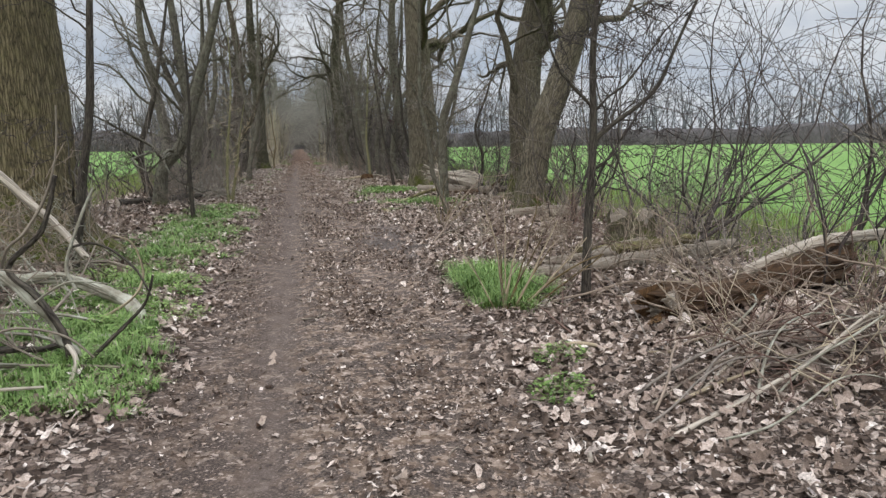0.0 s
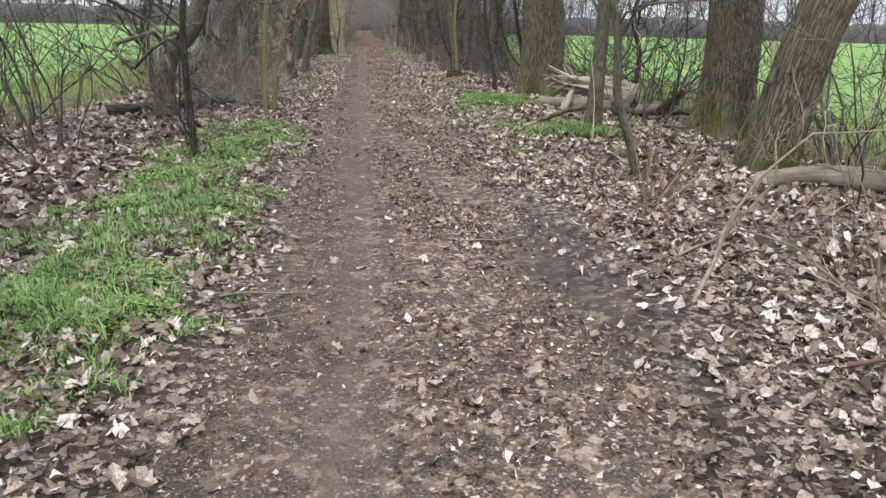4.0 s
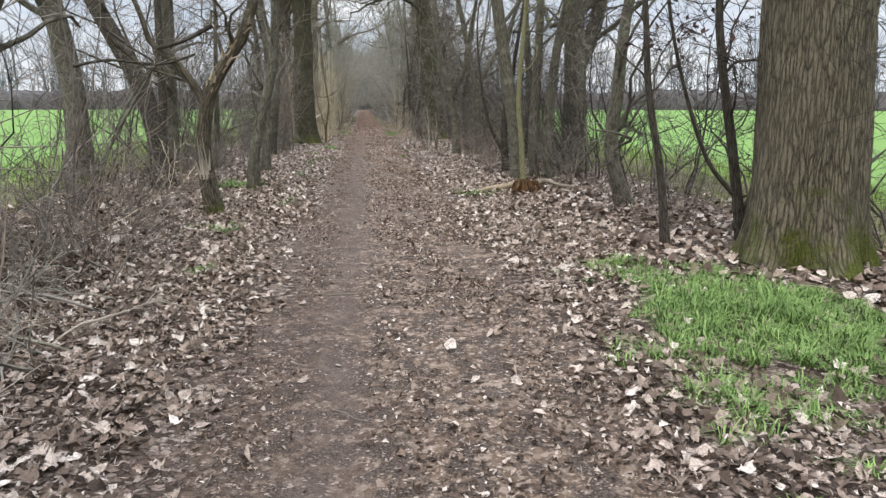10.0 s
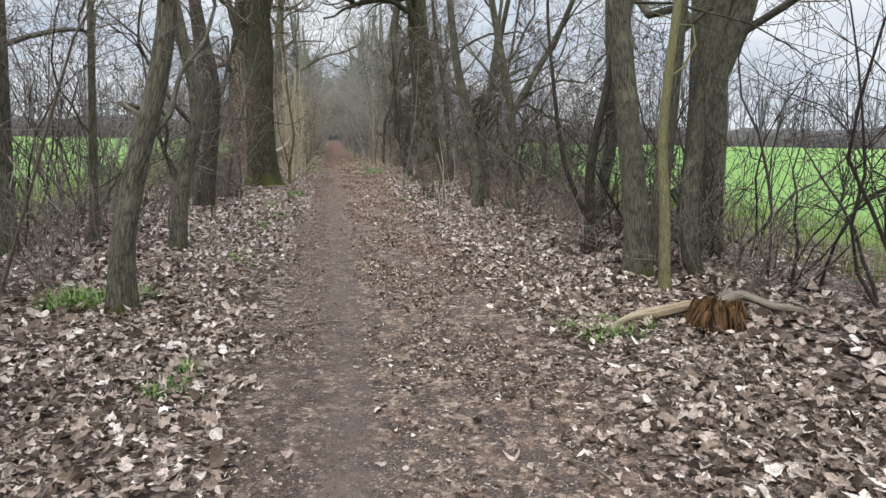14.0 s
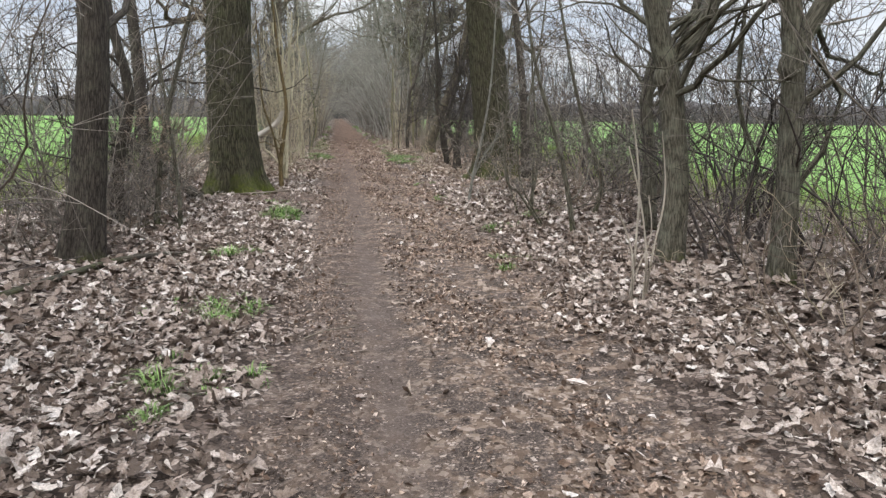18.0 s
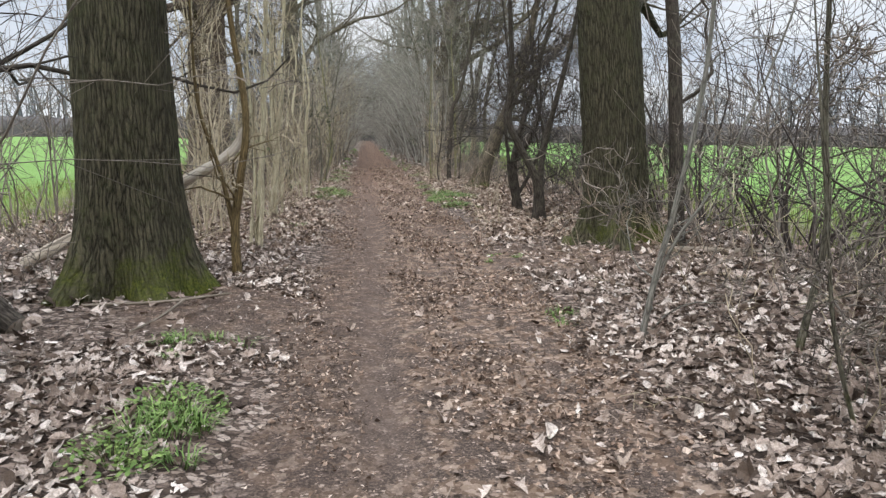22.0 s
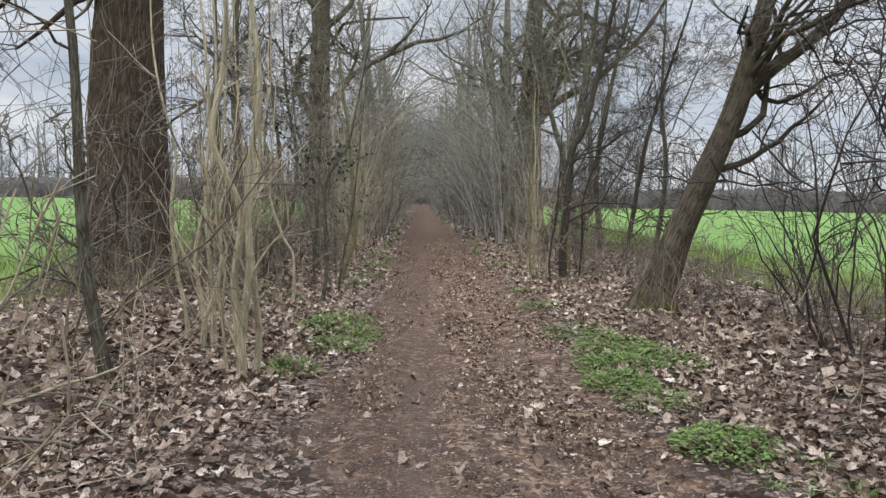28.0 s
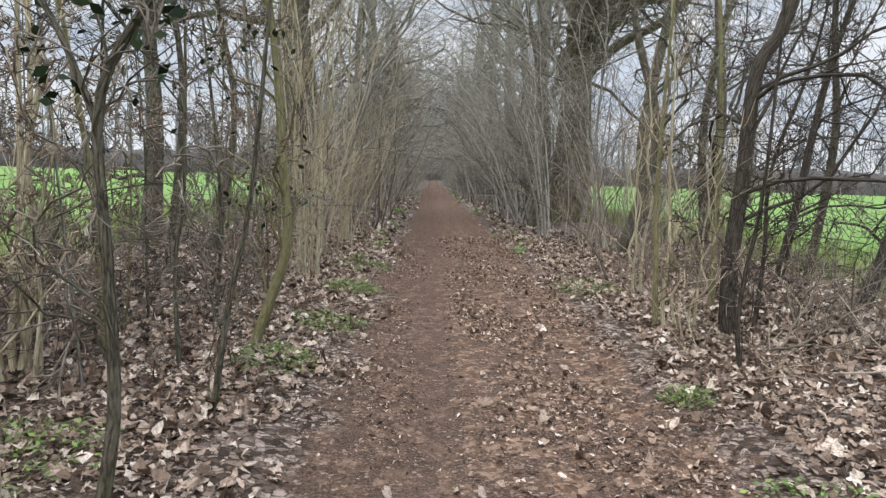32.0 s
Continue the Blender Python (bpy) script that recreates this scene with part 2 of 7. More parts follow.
TWIG_GREY = twig_bark("grey_twig_bark", (0.085, 0.072, 0.062), (0.32, 0.275, 0.23))
# pale twigs; on the far avenue this tone stands in for haze
TWIG_PALE = twig_bark("pale_hazed_twig_bark", (0.165, 0.152, 0.132), (0.43, 0.40, 0.345))
TWIG_DARK = twig_bark("dark_twig_bark", (0.028, 0.024, 0.023), (0.125, 0.103, 0.092))
TWIG_TAN = twig_bark("tan_twig_bark", (0.26, 0.215, 0.145), (0.60, 0.51, 0.37))
TWIG_RED = twig_bark("reddish_twig_bark", (0.07, 0.043, 0.034), (0.21, 0.135, 0.105))
TWIG_BROWN = twig_bark("brown_twig_bark", (0.13, 0.096, 0.072), (0.39, 0.31, 0.24))


def ground_material():
    s = Shader("path_soil_and_leaf_litter", 0.95)
    x = s.axis(0)
    edge = s.math("ADD", s.math("MULTIPLY", s.noise(1.3, 5, 0.6), 1.1), s.math("MULTIPLY", s.noise(0.22, 4, 0.65), 0.7))
    off = s.math("ABSOLUTE", s.math("SUBTRACT", x, 0.55))
    # 0 on the trodden path, 1 under the trees
    verge = s.ramp(s.math("ADD", off, s.math("SUBTRACT", edge, 0.9)), (0.90, 0.0), (1.14, 1.0))
    for px, py, rx, ry in ((-1.0, 38.9, 0.85, 0.8), (2.15, 40.9, 0.9, 0.7)):
        u, v = s.math("DIVIDE", s.math("SUBTRACT", x, px), rx), s.math("DIVIDE", s.math("SUBTRACT", s.axis(1), py), ry)
        around = s.math("ADD", s.math("ADD", s.math("MULTIPLY", u, u), s.math("MULTIPLY", v, v)), s.math("MULTIPLY", s.math("SUBTRACT", edge, 0.9), 1.6))
        verge = s.math("MULTIPLY", verge, s.ramp(around, (0.55, 0.0), (1.0, 1.0)))
    crumbs = s.cells(0.032, feature="F1", out="Color")
    pieces = s.axis(0, crumbs)
    grit = s.noise(0.012, 4, 0.7)
    soil = s.ramp(s.noise(0.5, 6, 0.65), (0.3, (0.055, 0.042, 0.034)), (0.7, (0.125, 0.099, 0.083)))
    later = s.ramp(s.noise(0.5, 6, 0.65), (0.3, (0.066, 0.042, 0.030)), (0.7, (0.15, 0.098, 0.071)))
    onward = s.math("DIVIDE", s.math("SUBTRACT", s.axis(1), 32.0), 24.0, True)
    soil = s.mix(onward, soil, later)
    grains = s.mix(onward, s.ramp(grit, (0.38, (0.016, 0.012, 0.009)), (0.52, (0.083, 0.062, 0.051)), (0.66, (0.26, 0.203, 0.168))), s.ramp(grit, (0.38, (0.014, 0.009, 0.006)), (0.52, (0.088, 0.057, 0.042)), (0.66, (0.30, 0.205, 0.155))))
    soil = s.mix(0.65, soil, grains)
    # the bare darker soil left of the tyre line
    darker_left = s.math("MULTIPLY", s.ramp(x, (0.0, 1.0), (0.3, 0.0)), s.ramp(s.noise(0.9, 4, 0.6), (0.35, 0.2), (0.6, 0.75)))
    soil = s.mix(darker_left, soil, s.mix(onward, s.ramp(grit, (0.35, (0.033, 0.024, 0.019)), (0.7, (0.13, 0.096, 0.079))), s.ramp(grit, (0.35, (0.035, 0.022, 0.016)), (0.7, (0.145, 0.095, 0.069)))))
    # the smooth tyre line
    rut = s.ramp(s.math("ABSOLUTE", s.math("SUBTRACT", s.math("ADD", x, s.math("MULTIPLY", s.noise(2.5, 2), 0.12)), 0.2)), (0.04, 0.5), (0.20, 0.0))
    rut = s.math("MULTIPLY", s.math("MULTIPLY", rut, s.math("SUBTRACT", 1.0, s.math("MULTIPLY", onward, 0.45))), s.ramp(s.math("ADD", s.math("MULTIPLY", s.noise(0.7, 4, 0.6), 0.6), s.math("MULTIPLY", s.noise(0.08, 4, 0.7), 0.4)), (0.4, 0.25), (0.58, 1.0)))
    trodden = s.mix(onward, s.ramp(s.noise(0.35, 5), (0.3, (0.115, 0.086, 0.070)), (0.7, (0.175, 0.136, 0.114))), s.ramp(s.noise(0.35, 5), (0.3, (0.072, 0.046, 0.035)), (0.7, (0.125, 0.083, 0.064))))
    soil = s.mix(rut, soil, trodden)
    bits = s.ramp(pieces, (0.0, (0.10, 0.066, 0.046)), (0.55, (0.22, 0.155, 0.11)), (1.0, (0.42, 0.33, 0.265)))
    scatter = s.math("MULTIPLY", s.ramp(s.noise(0.16, 4, 0.7), (0.47, 0.0), (0.55, 1.0)), s.math("SUBTRACT", 1.0, s.math("MULTIPLY", rut, 1.6), True))
    soil = s.mix(s.math("MULTIPLY", scatter, s.ramp(s.math("ADD", x, s.math("MULTIPLY", s.noise(0.5, 4, 0.6), 0.5)), (0.1, 0.4), (0.9, 0.75))), soil, s.mix(onward, bits, s.mix(1.0, bits, (0.92, 0.78, 0.69), "MULTIPLY")))
    # single pale fragments, pressed into the soil
    for size, share, tone in ((0.030, 0.84, (0.46, 0.37, 0.31)), (0.019, 0.78, (0.34, 0.26, 0.21)), (0.05, 0.86, (0.028, 0.019, 0.014))):
        pick = s.axis(0, s.cells(size, (1, 1, 0), out="Color"))
        near = s.cells(size, (1, 1.3, 0))
        speck = s.math("MULTIPLY", s.ramp(pick, (share, 0.0), (share + 0.02, 1.0)), s.ramp(near, (0.30, 1.0), (0.42, 0.0)))
        speck = s.math("MULTIPLY", speck, s.math("SUBTRACT", 1.0, s.math("MULTIPLY", rut, 1.3), True))
        soil = s.mix(s.math("MULTIPLY", speck, s.ramp(x, (0.0, 0.65), (0.6, 0.9))), soil, s.mix(onward, tone, tuple(c * f for c, f in zip(tone, (0.9, 0.78, 0.7)))))
    # wet mud beside the path
    wx, wy = s.math("DIVIDE", s.math("SUBTRACT", x, 1.55), 0.5), s.math("DIVIDE", s.math("SUBTRACT", s.axis(1), 9.3), 1.9)
    wet = s.ramp(s.math("ADD", s.math("ADD", s.math("MULTIPLY", wx, wx), s.math("MULTIPLY", wy, wy)), s.math("MULTIPLY", s.math("SUBTRACT", s.noise(0.3, 5, 0.6), 0.5), 3.0)), (0.1, 0.75), (1.0, 0.0))
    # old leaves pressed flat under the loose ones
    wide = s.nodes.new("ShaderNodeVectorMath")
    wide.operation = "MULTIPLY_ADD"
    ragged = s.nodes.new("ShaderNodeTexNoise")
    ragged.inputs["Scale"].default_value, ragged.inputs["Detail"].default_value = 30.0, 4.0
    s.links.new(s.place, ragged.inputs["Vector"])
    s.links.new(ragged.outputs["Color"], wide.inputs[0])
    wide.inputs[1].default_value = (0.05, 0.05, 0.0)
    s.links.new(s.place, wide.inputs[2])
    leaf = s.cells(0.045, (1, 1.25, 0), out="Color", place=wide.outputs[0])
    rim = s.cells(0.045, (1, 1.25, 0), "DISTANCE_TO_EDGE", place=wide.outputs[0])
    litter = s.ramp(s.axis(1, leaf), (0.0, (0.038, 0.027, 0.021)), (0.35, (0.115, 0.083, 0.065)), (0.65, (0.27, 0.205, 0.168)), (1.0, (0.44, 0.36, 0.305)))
    # near-black rims paint the shade of the gaps between the leaves
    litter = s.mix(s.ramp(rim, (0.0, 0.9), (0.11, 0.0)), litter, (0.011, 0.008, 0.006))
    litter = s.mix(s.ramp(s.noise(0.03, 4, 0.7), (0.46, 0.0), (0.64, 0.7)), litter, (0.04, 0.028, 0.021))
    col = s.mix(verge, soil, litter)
    col = s.mix(s.math("MULTIPLY", wet, 0.8), col, (0.045, 0.033, 0.027))
    # the sown fields on both sides
    y = s.axis(1)
    wob = s.math("MULTIPLY", s.noise(3.0, 4, 0.6), 2.4)
    far = s.math("MAXIMUM", s.math("SUBTRACT", x, 7.0), s.math("SUBTRACT", -5.6 + 0.0, x))
    field = s.ramp(s.math("ADD", far, s.math("SUBTRACT", wob, 1.2)), (0.0, 0.0), (0.7, 1.0))
    rough_edge = s.ramp(s.math("ADD", far, s.math("SUBTRACT", wob, 1.2)), (0.6, 0.85), (2.4, 0.0))
    blades = s.noise(0.05, 5, 0.7, (1, 1, 1))
    rows = s.noise(0.16, 3, 0.6, (1, 0.05, 1))
    green = s.ramp(s.math("ADD", s.math("ADD", s.math("MULTIPLY", blades, 0.4), s.math("MULTIPLY", rows, 0.25)), s.math("MULTIPLY", s.noise(5.0, 6, 0.65), 0.35)), (0.3, (0.10, 0.185, 0.045)), (0.72, (0.197, 0.313, 0.095)))
    dry = s.ramp(blades, (0.35, (0.10, 0.125, 0.03)), (0.7, (0.26, 0.27, 0.10)))
    green = s.mix(s.math("MULTIPLY", rough_edge, field), green, dry)
    col = s.mix(field, col, green)
    h = s.math("ADD", s.math("MULTIPLY", pieces, 0.5), grit)
    s.bump(h, 0.7, 0.02)
    return s.done(col, s.mix(wet, (0.95, 0.95, 0.95), (0.12, 0.12, 0.12)))


GROUND = ground_material()


def leaf_material(name, *c):
    s = Shader(name, 0.7)
    pick = s.island()
    col = s.ramp(pick, (0.0, c[0]), (0.32, c[1]), (0.62, c[2]), (0.87, c[3]), (1.0, c[4]))
    col = s.mix(s.ramp(s.noise(0.022, 5, 0.75), (0.44, 0.0), (0.62, 0.6)), col, (0.09, 0.062, 0.045))
    fine = s.noise(0.006, 4, 0.7)
    col = s.mix(0.75, col, s.mix(1.0, col, s.ramp(fine, (0.35, 0.68), (0.65, 1.45)), "MULTIPLY"))
    s.bump(s.noise(0.012, 4, 0.7), 0.8, 0.006)
    return s.done(col)


LEAF = leaf_material("dry_brown_leaf", (0.036, 0.026, 0.02), (0.185, 0.138, 0.109), (0.35, 0.273, 0.224), (0.54, 0.45, 0.385), (0.73, 0.65, 0.585))
MIXED_LEAF = leaf_material("dry_beige_leaf", (0.04, 0.029, 0.021), (0.19, 0.142, 0.108), (0.36, 0.285, 0.23), (0.55, 0.465, 0.395), (0.72, 0.65, 0.575))
WARM_LEAF = leaf_material("dry_tan_leaf", (0.04, 0.027, 0.02), (0.205, 0.145, 0.107), (0.385, 0.292, 0.227), (0.56, 0.46, 0.375), (0.73, 0.64, 0.55))
PALE_LEAF = leaf_material("dry_pale_leaf", (0.042, 0.03, 0.023), (0.21, 0.158, 0.125), (0.40, 0.325, 0.275), (0.58, 0.50, 0.44), (0.73, 0.665, 0.605))


def grass_material(name, a, b):
    s = Shader(name, 0.6)
    col = s.mix(s.island(), a, b)
    col = s.mix(s.ramp(s.noise(0.25, 3), (0.4, 0.0), (0.7, 0.5)), col, tuple(0.7 * c for c in a))
    s.bsdf.inputs["Transmission Weight"].default_value = 0.0
    return s.done(col)


GRASS = grass_material("fresh_grass", (0.072, 0.14, 0.03), (0.30, 0.42, 0.145))
WEED = grass_material("dark_herb_leaves", (0.065, 0.12, 0.028), (0.23, 0.31, 0.095))
PALE_WEED = grass_material("pale_weed_leaves", (0.10, 0.18, 0.04), (0.28, 0.37, 0.12))
IVY = grass_material("dark_evergreen_leaves", (0.012, 0.022, 0.01), (0.035, 0.055, 0.022))
RED_LEAF = grass_material("withered_dark_red_leaves", (0.035, 0.018, 0.018), (0.085, 0.045, 0.035))
# distance haze is put into both colours: blue-grey woods, a lightened end wood
WOODS = twig_bark("haze_tinted_far_woods", (0.13, 0.135, 0.15), (0.24, 0.245, 0.265))
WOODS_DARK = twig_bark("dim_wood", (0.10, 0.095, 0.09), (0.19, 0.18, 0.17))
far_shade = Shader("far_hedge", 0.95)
FAR_HEDGE = far_shade.bump(far_shade.noise(0.8, 5, 0.7, (1, 1, 0.4)), 1.0, 0.5).done(far_shade.ramp(far_shade.noise(1.2, 6, 0.7, (1, 1, 0.35)), (0.3, (0.055, 0.05, 0.05)), (0.7, (0.13, 0.12, 0.115))))
BROWN_CRUMB = leaf_material("trodden_brown_leaf_crumb", (0.035, 0.022, 0.015), (0.11, 0.072, 0.052), (0.25, 0.172, 0.126), (0.44, 0.33, 0.255), (0.66, 0.55, 0.46))
CRUMB = leaf_material("trodden_leaf_crumb", (0.035, 0.024, 0.018), (0.09, 0.063, 0.048), (0.20, 0.145, 0.11), (0.42, 0.335, 0.275), (0.70, 0.61, 0.54))

# ---- mesh tools ----


class Geo:
    """Gathers vertices and faces of many pieces for one mesh."""

    def __init__(self):
        self.v, self.f, self.w, self.count = [], [], [], 0

    def add(self, verts, faces, along=None):
        """along: for stems, the place of each vertex on the stem laid straight."""
        self.v.append(verts.reshape(-1, 3))
        self.w.append((verts if along is None else along).reshape(-1, 3))
        self.f.append(faces + self.count)
        self.count += len(self.v[-1])

    def mesh(self, name, material, smooth=True):
        me = bpy.data.meshes.new(name)
        v = np.concatenate(self.v)
        quads = [f for f in self.f if f.shape[1] == 4]
        tris = [f for f in self.f if f.shape[1] == 3]
        loops = np.concatenate([f.ravel() for f in quads + tris])
        sizes = np.concatenate([np.full(len(f), f.shape[1]) for f in quads + tris])
        me.vertices.add(len(v))
        me.vertices.foreach_set("co", v.astype(np.float32).ravel())
        me.loops.add(len(loops))
        me.loops.foreach_set("vertex_index", loops.astype(np.int32))
        me.polygons.add(len(sizes))
        me.polygons.foreach_set("loop_start", np.r_[0, np.cumsum(sizes)[:-1]].astype(np.int32))
        me.polygons.foreach_set("use_smooth", np.full(len(sizes), smooth))
        me.update(calc_edges=True)
        me.validate()
        w = np.concatenate(self.w)
        if len(w) == len(v) == len(me.vertices):
            me.attributes.new("along", "FLOAT_VECTOR", "POINT").data.foreach_set("vector", w.astype(np.float32).ravel())
        me.materials.append(material)
        return me


def unit(a):
    return a / np.maximum(np.linalg.norm(a, axis=-1, keepdims=True), 1e-9)


def tubes(geo, P, R, sides):
    """Tapered tubes along N lines of S points: P (N, S, 3), R (N, S)."""
    n, s, _ = P.shape
    T = unit(np.gradient(P, axis=1))
    ref = np.where(np.abs(T[..., 2:3]) > 0.9, np.array([1.0, 0, 0]), np.array([0, 0, 1.0]))
    ref = np.broadcast_to(ref[:, :1], T.shape)
    A = unit(np.cross(T, ref))
    B = np.cross(T, A)
    ang = np.arange(sides) * 2 * np.pi / sides
    ring = A[:, :, None] * np.cos(ang)[:, None] + B[:, :, None] * np.sin(ang)[:, None]
    V = P[:, :, None] + ring * R[:, :, None, None]
    i = np.arange(n)[:, None, None] * s * sides + np.arange(s - 1)[None, :, None] * sides
    j, k = np.arange(sides)[None, None], (np.arange(sides)[None, None] + 1) % sides
    F = np.stack([i + j, i + k, i + sides + k, i + sides + j], -1).reshape(-1, 4)
    run = np.concatenate([np.zeros((n, 1)), np.cumsum(np.linalg.norm(np.diff(P, axis=1), axis=-1), 1)], 1) + 3.7 * np.arange(n)[:, None]
    W = np.stack(np.broadcast_arrays(R[:, :1, None] * np.cos(ang), R[:, :1, None] * np.sin(ang), run[:, :, None]), -1)
    geo.add(V, F, W)


def grow(rng, base, way, length, r0, steps, wander=0.25, lift=0.0, tip=0.25):
    """N branches from base along way, wandering and bending up."""
    n = len(base)
    d, pts = unit(way), [base]
    for _ in range(steps):
        d = unit(d + rng.normal(0, wander, (n, 3)) + np.array([0, 0, lift]))
        pts.append(pts[-1] + d * (length / steps)[:, None])
    P = np.stack(pts, 1)
    R = r0[:, None] * np.linspace(1, tip, steps + 1)[None]
    return P, R


def shoots(rng, P, R, each, lo=0.25, hi=1.0, angle=(0.5, 1.1), ratio=0.55, thin=0.5, length=None):
    """Starts of side branches along the branches P: base, way, length, radius."""
    n, s, _ = P.shape
    own = np.repeat(np.arange(n), each)
    u = rng.uniform(lo, hi, len(own)) * (s - 1.001)
    i = u.astype(int)
    f = (u - i)[:, None]
    base = P[own, i] * (1 - f) + P[own, i + 1] * f
    t = unit(P[own, i + 1] - P[own, i])
    side = unit(np.cross(t, unit(rng.normal(0, 1, (len(own), 3)))))
    a = rng.uniform(*angle, len(own))[:, None]
    way = t * np.cos(a) + side * np.sin(a)
    full = np.linalg.norm(np.diff(P, axis=1), axis=-1).sum(1)[own] if length is None else np.full(len(own), length)
    long = full * ratio * rng.uniform(0.6, 1.25, len(own)) * (1.15 - 0.5 * u / (s - 1))
    r = (R[own, i] * (1 - f[:, 0]) + R[own, i + 1] * f[:, 0]) * thin
    return base, way, long, r


def part(name, me, parent, label=""):
    ob = new(name, me)
    ob.parent = parent
    return tagged(ob, label)


def thing(name, x, y, label, category, group="", turn=0.0, z=0.0, kind=""):
    ob = new(name)
    ob.empty_display_size = 0.3
    ob.matrix_basis = pose(x, y, z, 0, 0, turn)
    return tagged(ob, label, category, group, kind)


def spline(knots, n):
    """n points on a smooth line through the knots."""
    k = np.array(knots, float)
    t = np.linspace(0, len(k) - 1, n)
    i = np.clip(t.astype(int), 0, len(k) - 2)
    f = (t - i)[:, None]
    p0, p1, p2, p3 = k[np.clip(i - 1, 0, None)], k[i], k[i + 1], k[np.clip(i + 2, None, len(k) - 1)]
    return 0.5 * (2 * p1 + (p2 - p0) * f + (2 * p0 - 5 * p1 + 4 * p2 - p3) * f**2 + (3 * p1 - p0 - 3 * p2 + p3) * f**3)


def trunk_mesh(name, rng, line, radii, sides, material, flare=0.0, ridge=0.0, roots=5):
    """A stem along a line, with root flare, swellings and furrows as real relief."""
    n = len(line)
    T = unit(np.gradient(line, axis=0))
    A = unit(np.cross(T, np.array([0.0, 1.0, 0.0])))
    B = np.cross(T, A)
    ang = np.arange(sides) * 2 * np.pi / sides
    z = line[:, 2:3]
    phase = rng.uniform(0, 6.28, 4)
    foot = flare * np.exp(-np.maximum(z, 0) / 0.33)
    lobes = 1 + foot * (0.65 + 0.55 * np.sin(roots * ang + phase[0]) + 0.25 * np.sin(3 * ang + phase[1]))
    swell = 1 + 0.05 * np.sin(2 * ang + phase[2] + z * 0.7) + 0.03 * np.sin(3 * ang + phase[3] - z * 1.9)
    rr = radii[:, None] * lobes * swell
    if ridge:
        many = max(8, int(sides / 4))
        weave = 1.3 * np.sin(z * 2.3 + 4 * ang + phase[0]) + 1.0 * np.sin(z * 3.7 - 3 * ang + phase[1]) + 0.6 * np.sin(z * 7 + 5 * ang + phase[2])
        rr = rr + ridge * (np.abs(np.sin(ang * many / 2 + weave * 0.7)) - 0.5) + rng.normal(0, ridge * 0.25, rr.shape)
    V = line[:, None] + A[:, None] * (np.cos(ang)[None, :, None] * rr[..., None]) + B[:, None] * (np.sin(ang)[None, :, None] * rr[..., None])
    i = np.arange(n - 1)[:, None] * sides
    j, k = np.arange(sides)[None], (np.arange(sides)[None] + 1) % sides
    F = np.stack([i + j, i + k, i + sides + k, i + sides + j], -1).reshape(-1, 4)
    g = Geo()
    run = np.r_[0, np.cumsum(np.linalg.norm(np.diff(line, axis=0), axis=-1))][:, None] + line[0, 2]
    mean_r = float(radii[: max(2, n // 3)].mean())
    g.add(V, F, np.stack(np.broadcast_arrays(mean_r * np.cos(ang)[None], mean_r * np.sin(ang)[None], run), -1))
    cap = np.stack([np.full(sides, n * sides), (n - 1) * sides + np.arange(sides), (n - 1) * sides + (np.arange(sides) + 1) % sides], -1)
    g.v.append(line[-1:] + T[-1:] * radii[-1] * 0.3)
    g.w.append(np.array([[0.0, 0.0, float(run[-1, 0])]]))
    g.count += 1
    g.f.append(cap)
    return g.mesh(name, material)


